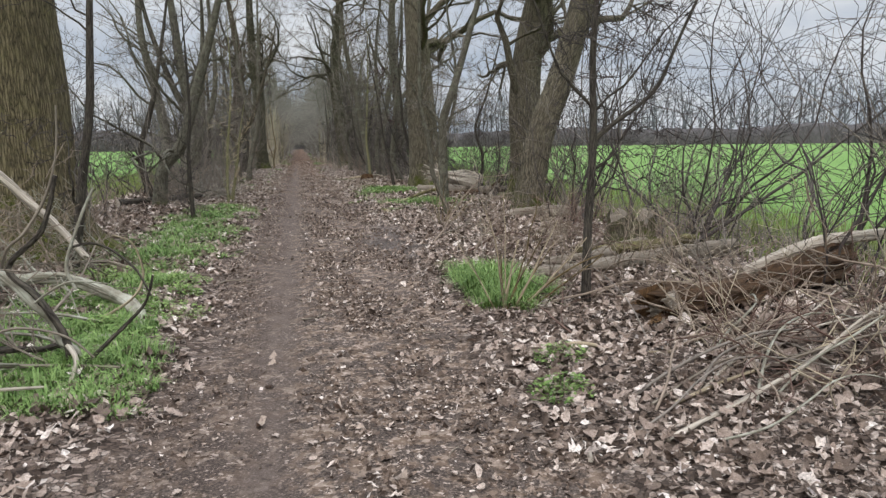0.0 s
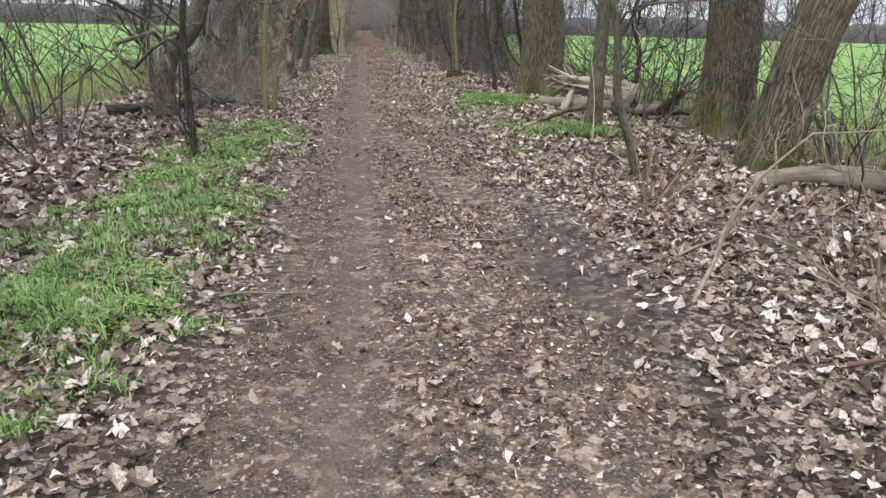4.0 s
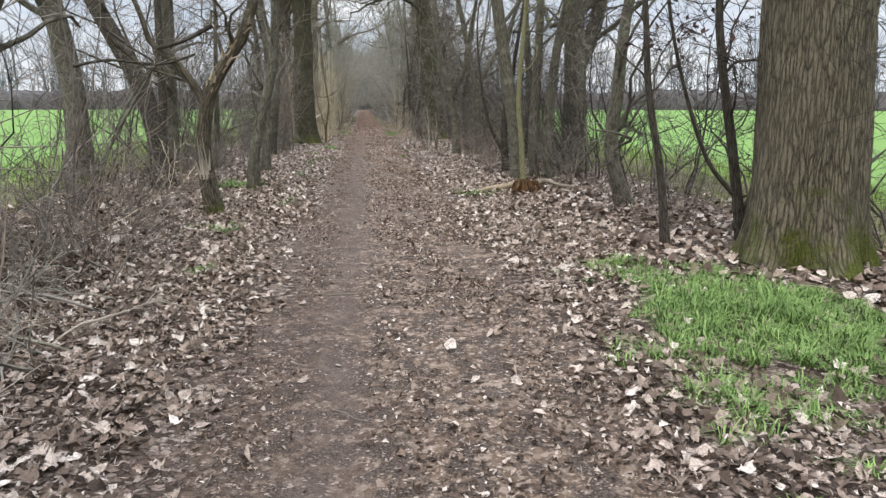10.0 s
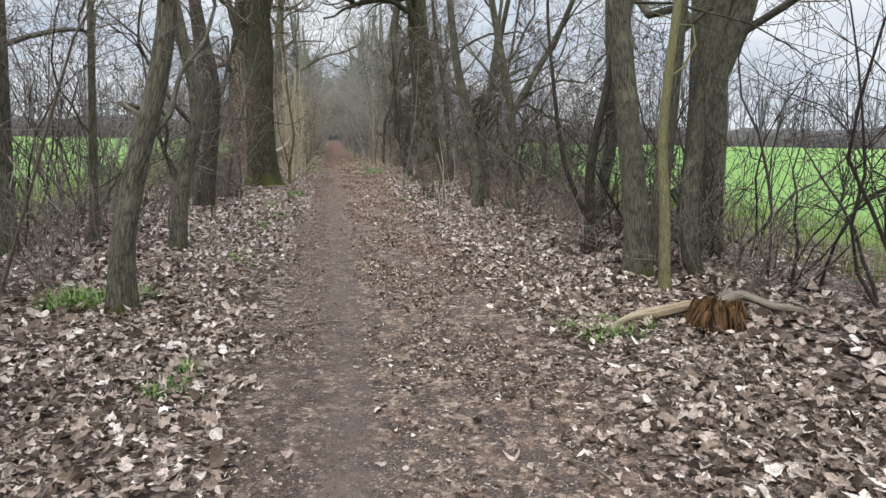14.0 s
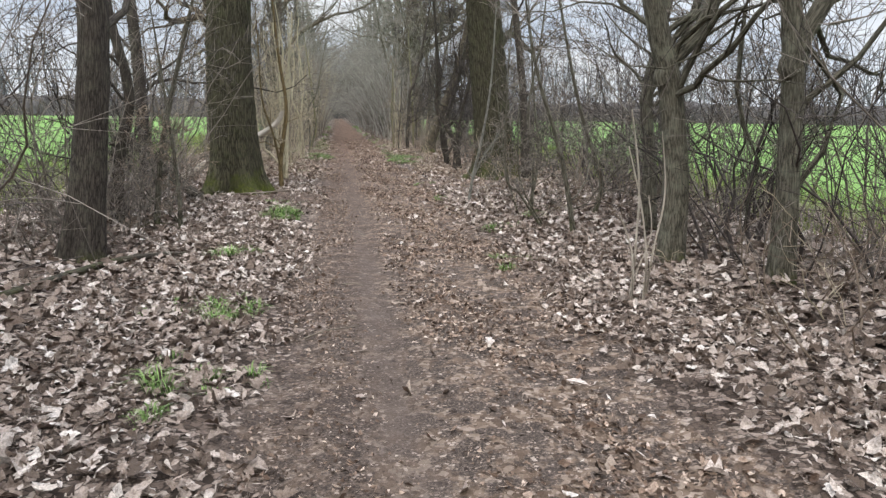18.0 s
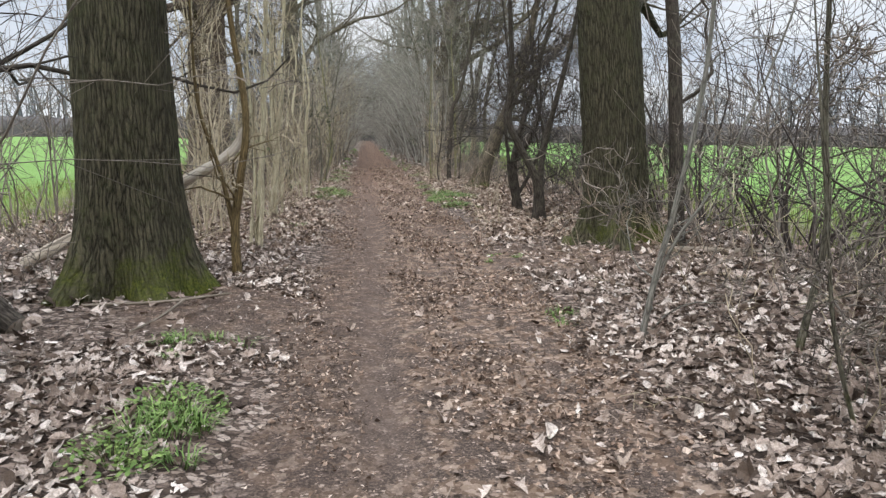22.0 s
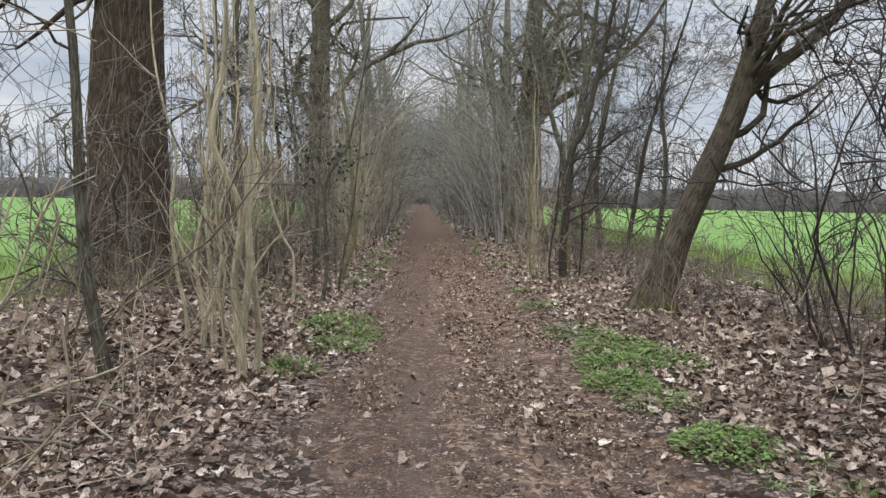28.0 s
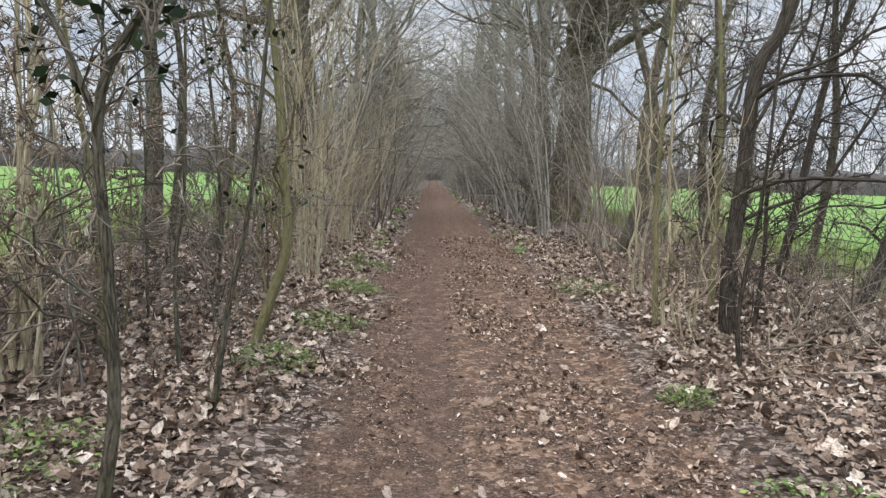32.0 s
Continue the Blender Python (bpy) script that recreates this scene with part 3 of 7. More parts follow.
def tree(name, x, y, r, knots, label, seed, height=10.0, stem=None, twig=None, sides=14, flare=0.5, ridge=0.0, limbs=9, low=2.2, crown=1.0, forks=(), category="tree", group="bare trees beside the path", reach=None, leafy=None, angle=(0.5, 1.05)):
    """A bare tree: foot at (x, y), radius r at breast height, knots of (dx, z) or (dx, dy, z) for its lean and bends.
    forks: further stems, each (start height, knots, radius)."""
    rng = np.random.default_rng(seed)
    reach = reach or (0.42 if height > 6 else 0.30)
    stem, twig = stem or ALDER_BARK, twig or TWIG_GREY
    top = thing(name, x, y, label, category, group)
    ks = [(0, 0, -0.12), (0, 0, 0.0)] + [(k[0], k[1] if len(k) > 2 else 0.0, k[-1]) for k in knots]
    (ax, ay, az), (bx, by, bz) = ks[-2], ks[-1]
    slope = ((bx - ax) / max(bz - az, 0.3), (by - ay) / max(bz - az, 0.3))
    while ks[-1][2] < height - 0.5:
        slope = (slope[0] * 0.72 + rng.normal(0, 0.07), slope[1] * 0.72 + rng.normal(0, 0.07))
        dz = min(2.0, height - ks[-1][2])
        ks.append((ks[-1][0] + slope[0] * dz, ks[-1][1] + slope[1] * dz, ks[-1][2] + dz))
    n = int(30 + height * 7) if ridge else int(22 + height * 2.2)
    line = spline(ks, n)
    zz = np.clip(line[:, 2] / height, 0, 1)
    radii = r * (1.06 - 0.92 * zz**1.25)
    part("trunk", trunk_mesh("trunk", rng, line, radii, sides, stem, flare, ridge), top)
    stems = [(line, radii, top)]
    for at, fk, fr in forks:
        i = int(np.argmin(np.abs(line[:, 2] - at)))
        pts = [tuple(line[i] - np.array([0, 0, 0.12])), tuple(line[i])] + [(k[0], k[1] if len(k) > 2 else 0.0, k[-1]) for k in fk]
        (ax, ay, az), (bx, by, bz) = pts[-2], pts[-1]
        step = np.array([bx - ax, by - ay, bz - az]) / max(np.linalg.norm([bx - ax, by - ay, bz - az]), 0.2)
        while pts[-1][2] < height * 0.8 and len(pts) < 9:
            step = unit(step + rng.normal(0, 0.16, 3) + np.array([0, 0, 0.22]))
            pts.append(tuple(np.array(pts[-1]) + step * 1.2))
        fl = spline(pts, 30)
        frad = fr * np.linspace(1.1, 0.2, 30)
        limb = part("limb", trunk_mesh("limb", rng, fl, frad, max(8, sides // 2 if ridge else sides - 2), stem), top)
        stems.append((fl, frad, limb))
    g = Geo()
    for line, radii, bearer in stems:
        P, R = line[None], radii[None]
        share = (low - line[0, 2]) / max(line[-1, 2] - line[0, 2], 0.1)
        m = max(2, int(limbs * (1 if line is stems[0][0] else 0.5)))
        base, way, length, rad = shoots(rng, P, R, m, min(max(0.05, share), 0.8), 0.97, angle, reach, 0.36, length=height)
        rad = np.minimum(rad, r * 0.3)
        # low limbs over the path have been cut: they grow along or away from it
        side = math.copysign(1.0, x - 0.45)
        inward = (base[:, 2] < 3.0) & (way[:, 0] * side < 0.15) & (abs(x - 0.45) < 5)
        way[inward, 0] = side * (0.2 + 0.5 * np.abs(way[inward, 0]))
        P1, R1 = grow(rng, base, way, length, rad, 9, 0.34, 0.06)
        P2, R2 = grow(rng, *shoots(rng, P1, R1, 5, 0.2, 1.0, (0.4, 1.0), 0.5, 0.55), 5, 0.36, 0.04)
        for k in range(m):
            big = Geo()
            tubes(big, P1[k : k + 1], R1[k : k + 1], 5)
            tubes(big, P2[5 * k : 5 * k + 5], R2[5 * k : 5 * k + 5], 3)
            part("branch", big.mesh("branch", stem), bearer)
        P3, R3 = grow(rng, *shoots(rng, P2, R2, max(2, int(4 * crown)), 0.15, 1.0, (0.4, 1.1), 0.5, 0.6), 3, 0.42, 0.04)
        R3 = np.maximum(R3, 0.004)
        tubes(g, P3, R3, 3)
        P4, R4 = grow(rng, *shoots(rng, P3, R3, max(2, int(4 * crown)), 0.1, 1.0, (0.4, 1.1), 0.5, 0.7), 2, 0.3, 0.03)
        tubes(g, P4, np.maximum(R4, 0.0028), 3)
    tagged(part("twig_spray", g.mesh("twig_spray", twig), top), kind="stuff")
    if leafy:
        colour, many, size = leafy
        tips = P4.reshape(-1, 3)
        c = tips[rng.integers(0, len(tips), many)] + rng.normal(0, 0.05, (many, 3))
        d, e = unit(rng.normal(0, 1, (many, 3))), rng.normal(0, 1, (many, 3))
        w = unit(np.cross(d, e))
        L = (size * rng.uniform(0.6, 1.2, many))[:, None]
        h = Geo()
        h.add(np.stack([c - d * L, c - d * L * 0.1 + w * L * 0.55, c + d * L, c - d * L * 0.1 - w * L * 0.55], 1), np.arange(many)[:, None] * 4 + np.array([[0, 1, 2, 3]]))
        tagged(part("foliage", h.mesh("foliage", colour, False), top), kind="stuff")
    return top


def bush_parts(seed, stems, height, spread, lean, r, material, twig, side=3, fine=3, bend=0.1, ratio=0.42):
    """Meshes of a many-stemmed shrub: each stem, and the twigs joined."""
    rng = np.random.default_rng(seed)
    a = rng.uniform(0, 6.28, stems)
    q = np.sqrt(rng.uniform(0, 1, stems)) * spread
    base = np.stack([np.cos(a) * q, np.sin(a) * q, np.full(stems, -0.05)], -1)
    way = np.stack([np.cos(a) * lean * rng.uniform(0.1, 1, stems), np.sin(a) * lean * rng.uniform(0.1, 1, stems), np.ones(stems)], -1)
    P, R = grow(rng, base, way, height * rng.uniform(0.45, 1.1, stems), r * rng.uniform(0.45, 1.3, stems), 7, bend, 0.05, 0.2)
    each = []
    for k in range(stems):
        g = Geo()
        tubes(g, P[k : k + 1], R[k : k + 1], 8 if r > 0.014 else 5)
        each.append(g.mesh("stem", material))
    whole, h = Geo(), Geo()
    tubes(whole, P, R, 4)
    P2, R2 = grow(rng, *shoots(rng, P, R, side, 0.2, 1.0, (0.35, 0.95), ratio, 0.55), 4, 0.12 + 1.2 * bend, 0.05)
    R2 = np.maximum(R2, 0.003)
    P3, R3 = grow(rng, *shoots(rng, P2, R2, fine, 0.1, 1.0, (0.35, 1.0), 0.55, 0.7), 1, 0.15, 0.03)
    for g in (whole, h):
        tubes(g, P2, R2, 3)
        tubes(g, P3, np.maximum(R3, 0.0022), 3)
    return each, h.mesh("twig_spray", twig), whole.mesh("stem_tangle", material)


def bush(name, x, y, meshes, label, size=1.0, turn=0.0, group="bare shrubs beside the path", split=True):
    top = thing(name, x, y, label, "shrub", group, turn)
    top.scale = (size, size, size)
    if split:
        for me in meshes[0]:
            part("stem", me, top)
        tagged(part("twig_spray", meshes[1], top), kind="stuff")
    else:
        tagged(part("stem_tangle", meshes[2], top), kind="stuff")
    return top

# ---- ground: one sheet from the path to the horizon ----


def rise(x, y):
    """Height of the ground: a trodden path with a shallow rut between slightly higher, uneven verges."""
    off = np.abs(x - 0.45)
    verge = 0.05 * np.clip((off - 0.85) / 0.5, 0, 1)
    rut = -0.022 * np.exp(-(((x - 0.2) / 0.13) ** 2)) - 0.012 * np.exp(-(((x - 1.0) / 0.2) ** 2))
    rough = 0.012 * np.sin(1.9 * x + 0.8 * y) + 0.010 * np.sin(3.7 * y - 2.3 * x) + 0.008 * np.sin(7.1 * x + 5.3 * y) + 0.006 * np.sin(13 * y + 9 * x)
    near = np.clip((9 - off) / 4, 0, 1)
    dip = -0.10 * np.exp(-(((off - 5.6) / 0.8) ** 2))
    return (verge + rut + rough * np.clip(off - 0.3, 0.15, 1) + dip) * near


def steps(*runs):
    out = []
    for a, b, step in runs:
        out += list(np.arange(a, b, step))
    return np.array(out + [runs[-1][1]])


gx = steps((-420, -60, 30), (-60, -12, 4), (-12, -4, 0.4), (-4, 5, 0.15), (5, 13, 0.4), (13, 61, 4), (61, 421, 30))
gy = steps((-320, -20, 30), (-20, -2, 1), (-2, 58, 0.2), (58, 90, 0.5), (90, 170, 2), (170, 620, 30))
GX, GY = np.meshgrid(gx, gy)
noise_bits = np.random.default_rng(5).normal(0, 0.006, GX.shape) * np.clip(np.abs(GX - 0.45) - 0.4, 0.2, 1) * (np.abs(GX) < 6)
ground_geo = Geo()
nx, ny = len(gx), len(gy)
gi = (np.arange(ny - 1)[:, None] * nx + np.arange(nx - 1)[None]).ravel()
ground_geo.add(np.stack([GX, GY, rise(GX, GY) + noise_bits], -1), np.stack([gi, gi + 1, gi + nx + 1, gi + nx], -1))
tagged(new("ground", ground_geo.mesh("ground", GROUND)), "brown trodden earth path between leaf litter and green fields", "ground", kind="structure")

# ---- large oaks along the path ----
OAK = dict(stem=OAK_BARK, twig=TWIG_GREY, sides=88, flare=0.72, ridge=0.016, height=13.0, limbs=15, low=3.9, reach=0.42)
tree("oak_tree", -2.78, 8.85, 0.45, [(0.0, 2.0), (-0.05, 4.0)], "thick oak with furrowed brown bark among dead branches", 11, **{**OAK, "flare": 1.05, "stem": MOSSY_OAK_BARK})
tree("oak_tree", 4.26, 20.5, 0.43, [(-0.1, 2.0), (-0.2, 4.0)], "thick straight oak with ridged grey bark and mossy foot", 12, **{**OAK, "flare": 0.5})
tree("oak_tree", 5.7, 15.1, 0.36, [(-0.02, 1.2), (-0.08, 2.3), (0.1, 4)], "grey oak with mossy foot near the field", 13, **OAK)
tree("oak_tree", 4.68, 12.24, 0.27, [(0.27, 1.5), (0.67, 2.6), (1.1, 4.0)], "oak trunk leaning towards the field", 14, **{**OAK, "sides": 72, "flare": 0.2, "low": 4.6})
tree("oak_tree", -1.78, 39.5, 0.345, [(0.0, 2.0), (0.05, 4.0)], "thick dark oak with moss on its spreading foot", 15, **{**OAK, "stem": DARK_OAK_BARK})
tree("oak_tree", 3.2, 41.8, 0.365, [(-0.08, 1.2), (-0.22, 2.6)], "thick dark oak with ridged bark and flared foot", 16, **{**OAK, "stem": DARK_OAK_BARK, "flare": 0.95})
tree("oak_tree", -3.95, 52.0, 0.50, [(0.03, 2.0), (0.06, 4.0)], "thick oak with reddish brown bark behind tan shrubs", 17, **{**OAK, "stem": RED_OAK_BARK})
tree("oak_tree", 4.4, 68.2, 0.55, [(-0.05, 2.5), (0.0, 5.0)], "thick dark oak rising from dense shrubs", 18, **{**OAK, "sides": 48, "ridge": 0.0, "limbs": 22, "reach": 0.52}, crown=1.5, forks=[(4.0, [(1.0, 5.2), (2.4, 6.0)], 0.16)])
tree("oak_tree", -3.0, 63.0, 0.38, [(0.05, 2.5)], "oak in the hedge beside the path", 19, crown=1.5, **{**OAK, "sides": 40, "ridge": 0.0, "limbs": 20, "reach": 0.5})

# ---- smaller trees of the first stretch ----
tree("young_tree", 2.66, 5.0, 0.037, [(0.0, 0.7), (0.03, 1.4), (0.01, 2.1), (0.05, 3.0)], "slender dark young tree with low branches", 31, height=5, stem=DARK_BARK, twig=TWIG_DARK, sides=10, limbs=8, low=1.7, flare=0.2, forks=[(1.38, [(0.2, 1.54), (0.55, 1.8), (0.75, 2.2)], 0.026), (1.6, [(-0.2, 1.88), (-0.34, 2.1)], 0.018)])
tree("young_tree", -2.12, 7.75, 0.05, [(0.1, 0.5), (0.2, 1.1), (0.33, 1.8), (0.4, 2.6)], "dark slender tree beside the thick oak", 131, height=5.5, limbs=8, low=1.6, stem=DARK_BARK, twig=TWIG_DARK, sides=10, flare=0.3)
tree("young_tree", 3.6, 14.98, 0.105, [(0.02, 1.38), (0.03, 1.94), (0.31, 2.75)], "crooked young grey tree leaning over a mossy branch", 32, height=7, low=2.0, limbs=7, forks=[(1.5, [(0.25, 2.1), (0.35, 2.9)], 0.05)])
tree("young_tree", 3.05, 11.9, 0.046, [(-0.12, 0.4), (-0.3, 0.85), (-0.36, 1.4), (-0.5, 2.0), (-0.52, 2.6)], "thin crooked young tree in the leaf litter", 33, height=5.5, low=2.0, limbs=5, sides=10, flare=0.2)
tree("crooked_tree", -2.8, 16.0, 0.135, [(0.14, 0.9), (0.57, 1.44), (0.98, 2.7)], "bent grey tree leaning over the path", 134, height=7, low=2.2, limbs=8)
tree("young_tree", -1.6, 12.8, 0.038, [(-0.01, 1.2), (0.07, 2.2)], "thin dark sapling in the grass", 35, height=4.2, low=0.7, limbs=10, stem=DARK_BARK, twig=TWIG_DARK, sides=8, flare=0.15)
tree("sapling", -1.33, 16.3, 0.032, [(0.05, 1.2), (0.22, 2.8)], "thin yellowish sapling beside the path", 36, height=4.5, low=1.0, limbs=8, twig=TWIG_TAN, stem=GREEN_BARK, sides=8, flare=0.1, reach=0.2)
tree("forked_tree", -2.64, 20.0, 0.17, [(0.12, 1.2), (0.2, 1.97), (-0.09, 3.4)], "forked grey tree among brush", 37, height=9, limbs=9, low=2.0, forks=[(1.6, [(0.6, 2.3), (0.8, 3.4)], 0.09)])
tree("young_tree", -4.2, 13.5, 0.10, [(0.2, 1.2), (-0.1, 2.6)], "dark tree beside the field", 38, height=6.5, limbs=10, low=1.0, stem=DARK_BARK, twig=TWIG_DARK)
tree("young_tree", -3.3, 17.8, 0.08, [(-0.2, 1.2), (0.2, 2.6)], "dark crooked tree beside the field", 39, height=6, limbs=10, low=1.0, stem=DARK_BARK, twig=TWIG_DARK)
tree("tree", 3.97, 23.85, 0.09, [(-0.21, 0.52), (-0.3, 0.95), (-0.25, 1.62), (-0.18, 2.6), (0.05, 4.0)], "slim grey tree curving up from the leaf litter", 40, height=8, limbs=8, low=2.4)
tree("young_tree", 3.34, 21.3, 0.038, [(-0.12, 0.8), (-0.3, 1.6), (-0.42, 2.6)], "thin dark young tree behind the grass", 41, height=5.5, limbs=8, low=1.4, stem=DARK_BARK, twig=TWIG_DARK, sides=10)
tree("young_tree", 4.1, 21.2, 0.048, [(-0.2, 1.0), (-0.4, 1.9), (-0.48, 2.6)], "many-stemmed dark young tree with withered leaves", 42, height=5, limbs=10, low=0.8, stem=DARK_BARK, twig=TWIG_DARK, leafy=(RED_LEAF, 320, 0.035), forks=[(0.3, [(0.3, 1.0), (0.5, 2.0)], 0.04), (0.5, [(-0.5, 1.0), (-0.9, 2.1)], 0.03)])
tree("young_tree", 5.2, 17.6, 0.05, [(0.1, 1.0), (-0.1, 1.8), (0.25, 2.8)], "thin crooked dark tree at the field edge", 43, height=5, limbs=9, low=0.8, stem=DARK_BARK, twig=TWIG_DARK, sides=8)

snapped = tree("broken_sapling", -1.31, 16.93, 0.033, [(0.09, 0.47), (0.13, 0.67), (0.18, 0.97), (0.24, 1.38), (0.28, 1.66)], "snapped yellowish sapling with a torn side stem", 44, height=2.5, limbs=4, low=1.2, sides=10, flare=0.9, twig=TWIG_GREY, stem=GREEN_BARK, reach=0.2, forks=[(0.72, [(0.14, 0.95), (0.1, 1.15), (0.06, 1.4)], 0.014), (0.08, [(-0.06, 0.3), (-0.08, 0.6), (-0.11, 0.9)], 0.017)])
stub = Geo()
tubes(stub, np.array([[(0.13, -0.01, 0.64), (0.17, -0.03, 0.76), (0.22, -0.045, 0.85), (0.235, -0.05, 0.88)]]), np.array([[0.03, 0.032, 0.028, 0.008]]), 9)
part("torn_stub", stub.mesh("torn_stub", TAN_WOOD), snapped, "pale torn stub")

# ---- trees of the second stretch ----
tree("tree", -1.56, 26.4, 0.085, [(0.05, 0.6), (0.19, 1.2), (0.4, 1.95), (0.5, 2.8)], "leaning young tree with grey brown bark in pale leaves", 51, height=8, limbs=9, low=2.2)
torn_tree = tree("broken_tree", -1.66, 23.95, 0.098, [(-0.05, 0.37), (-0.09, 0.85), (-0.03, 1.33), (0.07, 1.63), (0.23, 1.9), (0.38, 2.12), (0.58, 2.5)], "crooked tree with a torn trunk and peeling bark", 52, stem=BROKEN_BARK, height=5.5, limbs=7, low=2.2, forks=[(1.4, [(-0.14, 1.67), (-0.34, 1.95), (-0.62, 2.2), (-0.74, 2.6)], 0.068)])
tree("tree", -3.05, 26.5, 0.15, [(0.02, 0.6), (-0.08, 1.3), (-0.28, 1.95), (-0.8, 3.05), (-1.15, 3.9)], "curved dark tree leaning away from the path", 53, height=9, limbs=9, low=2.4, stem=DARK_BARK, forks=[(0.7, [(0.12, 1.4), (0.14, 2.0), (0.18, 3.2)], 0.075)])
tree("tree", -4.6, 27.2, 0.20, [(0.03, 1.8), (-0.21, 3.4)], "grey tree beside the field", 54, height=10, limbs=9, low=2.4)
tree("tree", -3.6, 29.0, 0.16, [(0.17, 3.0)], "upright grey tree in the brush", 55, height=9, limbs=8, low=2.4)
tree("tree", -1.76, 29.25, 0.088, [(0.1, 0.8), (0.3, 1.7), (0.16, 2.6)], "slim bent tree beside the path", 56, height=7, limbs=8, low=1.8)
tree("young_tree", -2.82, 29.7, 0.055, [(0.16, 3.2)], "thin upright tree in the brush", 57, height=6.5, limbs=9, low=1.4, sides=8)
tree("tree", -2.36, 34.3, 0.135, [(0.26, 2.2), (0.05, 3.6)], "rough dark tree with ragged bark", 58, height=8, limbs=9, low=1.8, stem=DARK_BARK, twig=TWIG_GREY, ridge=0.012, sides=36)
tree("tree", 3.22, 27.37, 0.125, [(-0.08, 0.8), (-0.27, 2.0), (-0.5, 3.4)], "tall smooth grey tree close to two others", 60, height=11, limbs=9, low=3.4, sides=22, flare=0.3)
tree("tree", 3.62, 27.6, 0.085, [(-0.08, 0.8), (-0.03, 2.2), (0.0, 3.4)], "tall smooth grey tree between two others", 362, height=10, limbs=7, low=3.6, sides=18, flare=0.2)
tree("tree", 3.88, 27.4, 0.085, [(-0.12, 0.8), (-0.02, 2.2), (0.2, 3.4)], "tall smooth grey tree leaning towards the field", 360, height=10, limbs=8, low=3.4, sides=20, flare=0.3)
tree("young_tree", 3.15, 26.66, 0.045, [(-0.06, 0.8), (-0.13, 1.6), (-0.05, 3.0)], "thin smooth greenish young tree before two grey trees", 361, height=7, limbs=6, low=3.0, sides=12, flare=0.3, stem=GREEN_BARK)
tree("forked_tree", 4.75, 28.8, 0.25, [(-0.02, 1.5), (-0.08, 2.6), (-0.16, 3.8)], "tall forked grey tree beside the field", 61, height=11, limbs=9, low=3.4, sides=24, forks=[(2.1, [(0.3, 2.9), (0.5, 3.9)], 0.17)])
tree("tree", 3.4, 32.75, 0.085, [(-0.05, 1.0), (-0.15, 2.0), (-0.5, 3.6)], "grey tree forking above the shrubs", 62, height=8, limbs=9, low=2.0, forks=[(1.9, [(0.25, 2.5), (0.7, 3.3)], 0.08)])
tree("young_tree", 3.3, 28.8, 0.06, [(-0.08, 1.1), (0.1, 2.2)], "thin dark many-stemmed young tree", 63, height=5, limbs=9, low=0.9, stem=DARK_BARK, twig=TWIG_DARK, forks=[(0.3, [(-0.4, 1.1), (-0.6, 2.1)], 0.04)])
tree("tree", 3.92, 30.3, 0.09, [(0.2, 1.5), (0.1, 3.0)], "grey young tree beside the field", 64, height=7, limbs=9, low=1.4)

# ---- trees of the third stretch ----
UP = dict(limbs=10, sides=8, flare=0.15, angle=(0.25, 0.7), reach=0.24, crown=0.8)
tree("forked_tree", 2.88, 33.55, 0.105, [(-0.02, 0.8), (-0.15, 1.6), (-0.3, 2.1), (-0.5, 3.0)], "rough grey tree forking low beside dead stems", 171, flare=0.25, height=7, limbs=8, low=2.0, forks=[(1.75, [(0.15, 2.2), (0.3, 3.0)], 0.08)])
tree("forked_tree", 3.4, 35.06, 0.075, [(-0.06, 0.9), (-0.14, 1.6), (0.0, 2.4)], "pale grey forked tree at the field edge", 71, flare=0.2, height=6, limbs=8, low=1.8, forks=[(1.55, [(0.2, 2.1), (0.4, 2.8)], 0.06)])
for k, (tx, ty, tr, tk, th) in enumerate(((2.51, 35.07, 0.036, [(-0.1, 0.55), (-0.25, 1.1), (-0.55, 2.0)], 3.6), (2.29, 35.46, 0.02, [(-0.3, 0.45), (-0.48, 0.66), (-0.5, 1.5)], 2.6), (2.44, 36.5, 0.026, [(0.0, 0.7), (-0.09, 1.41), (0.05, 2.4)], 3.8), (2.29, 36.52, 0.014, [(-0.17, 0.5), (-0.3, 1.2)], 2.2), (3.24, 36.37, 0.04, [(0.1, 0.5), (-0.17, 1.24), (-0.4, 2.0)], 4.2), (2.36, 35.58, 0.014, [(-0.2, 0.3), (-0.35, 0.61), (-0.4, 1.2)], 2.0), (2.75, 37.6, 0.03, [(0.1, 0.8), (0.0, 1.6)], 3.8))):
    tree("sapling", tx, ty, 0.75 * tr, tk, "thin crooked grey sapling in pale leaves", 640 + k, height=th, limbs=6, low=0.6, sides=7, flare=0.1, stem=ALDER_BARK, twig=TWIG_GREY)
tree("tree", -2.68, 36.26, 0.065, [(0.1, 0.8), (0.26, 1.55), (0.1, 2.6)], "dark crooked tree in tangled brush", 650, height=6, limbs=9, low=1.2, stem=DARK_BARK)
tree("sapling", -2.18, 36.05, 0.033, [(0.1, 0.8), (0.27, 1.54)], "thin greenish sapling in tangled brush", 651, height=4, low=0.6, twig=TWIG_BROWN, **UP)
tree("sapling", -1.85, 35.8, 0.024, [(0.0, 0.5), (-0.03, 1.0)], "thin greenish sapling in tangled brush", 652, height=2.8, low=0.4, twig=TWIG_BROWN, **UP)
tree("tree", -3.3, 40.0, 0.10, [(-0.03, 2.6)], "dark tree behind the thick oak", 73, height=9, limbs=9, low=2.0, stem=DARK_BARK)
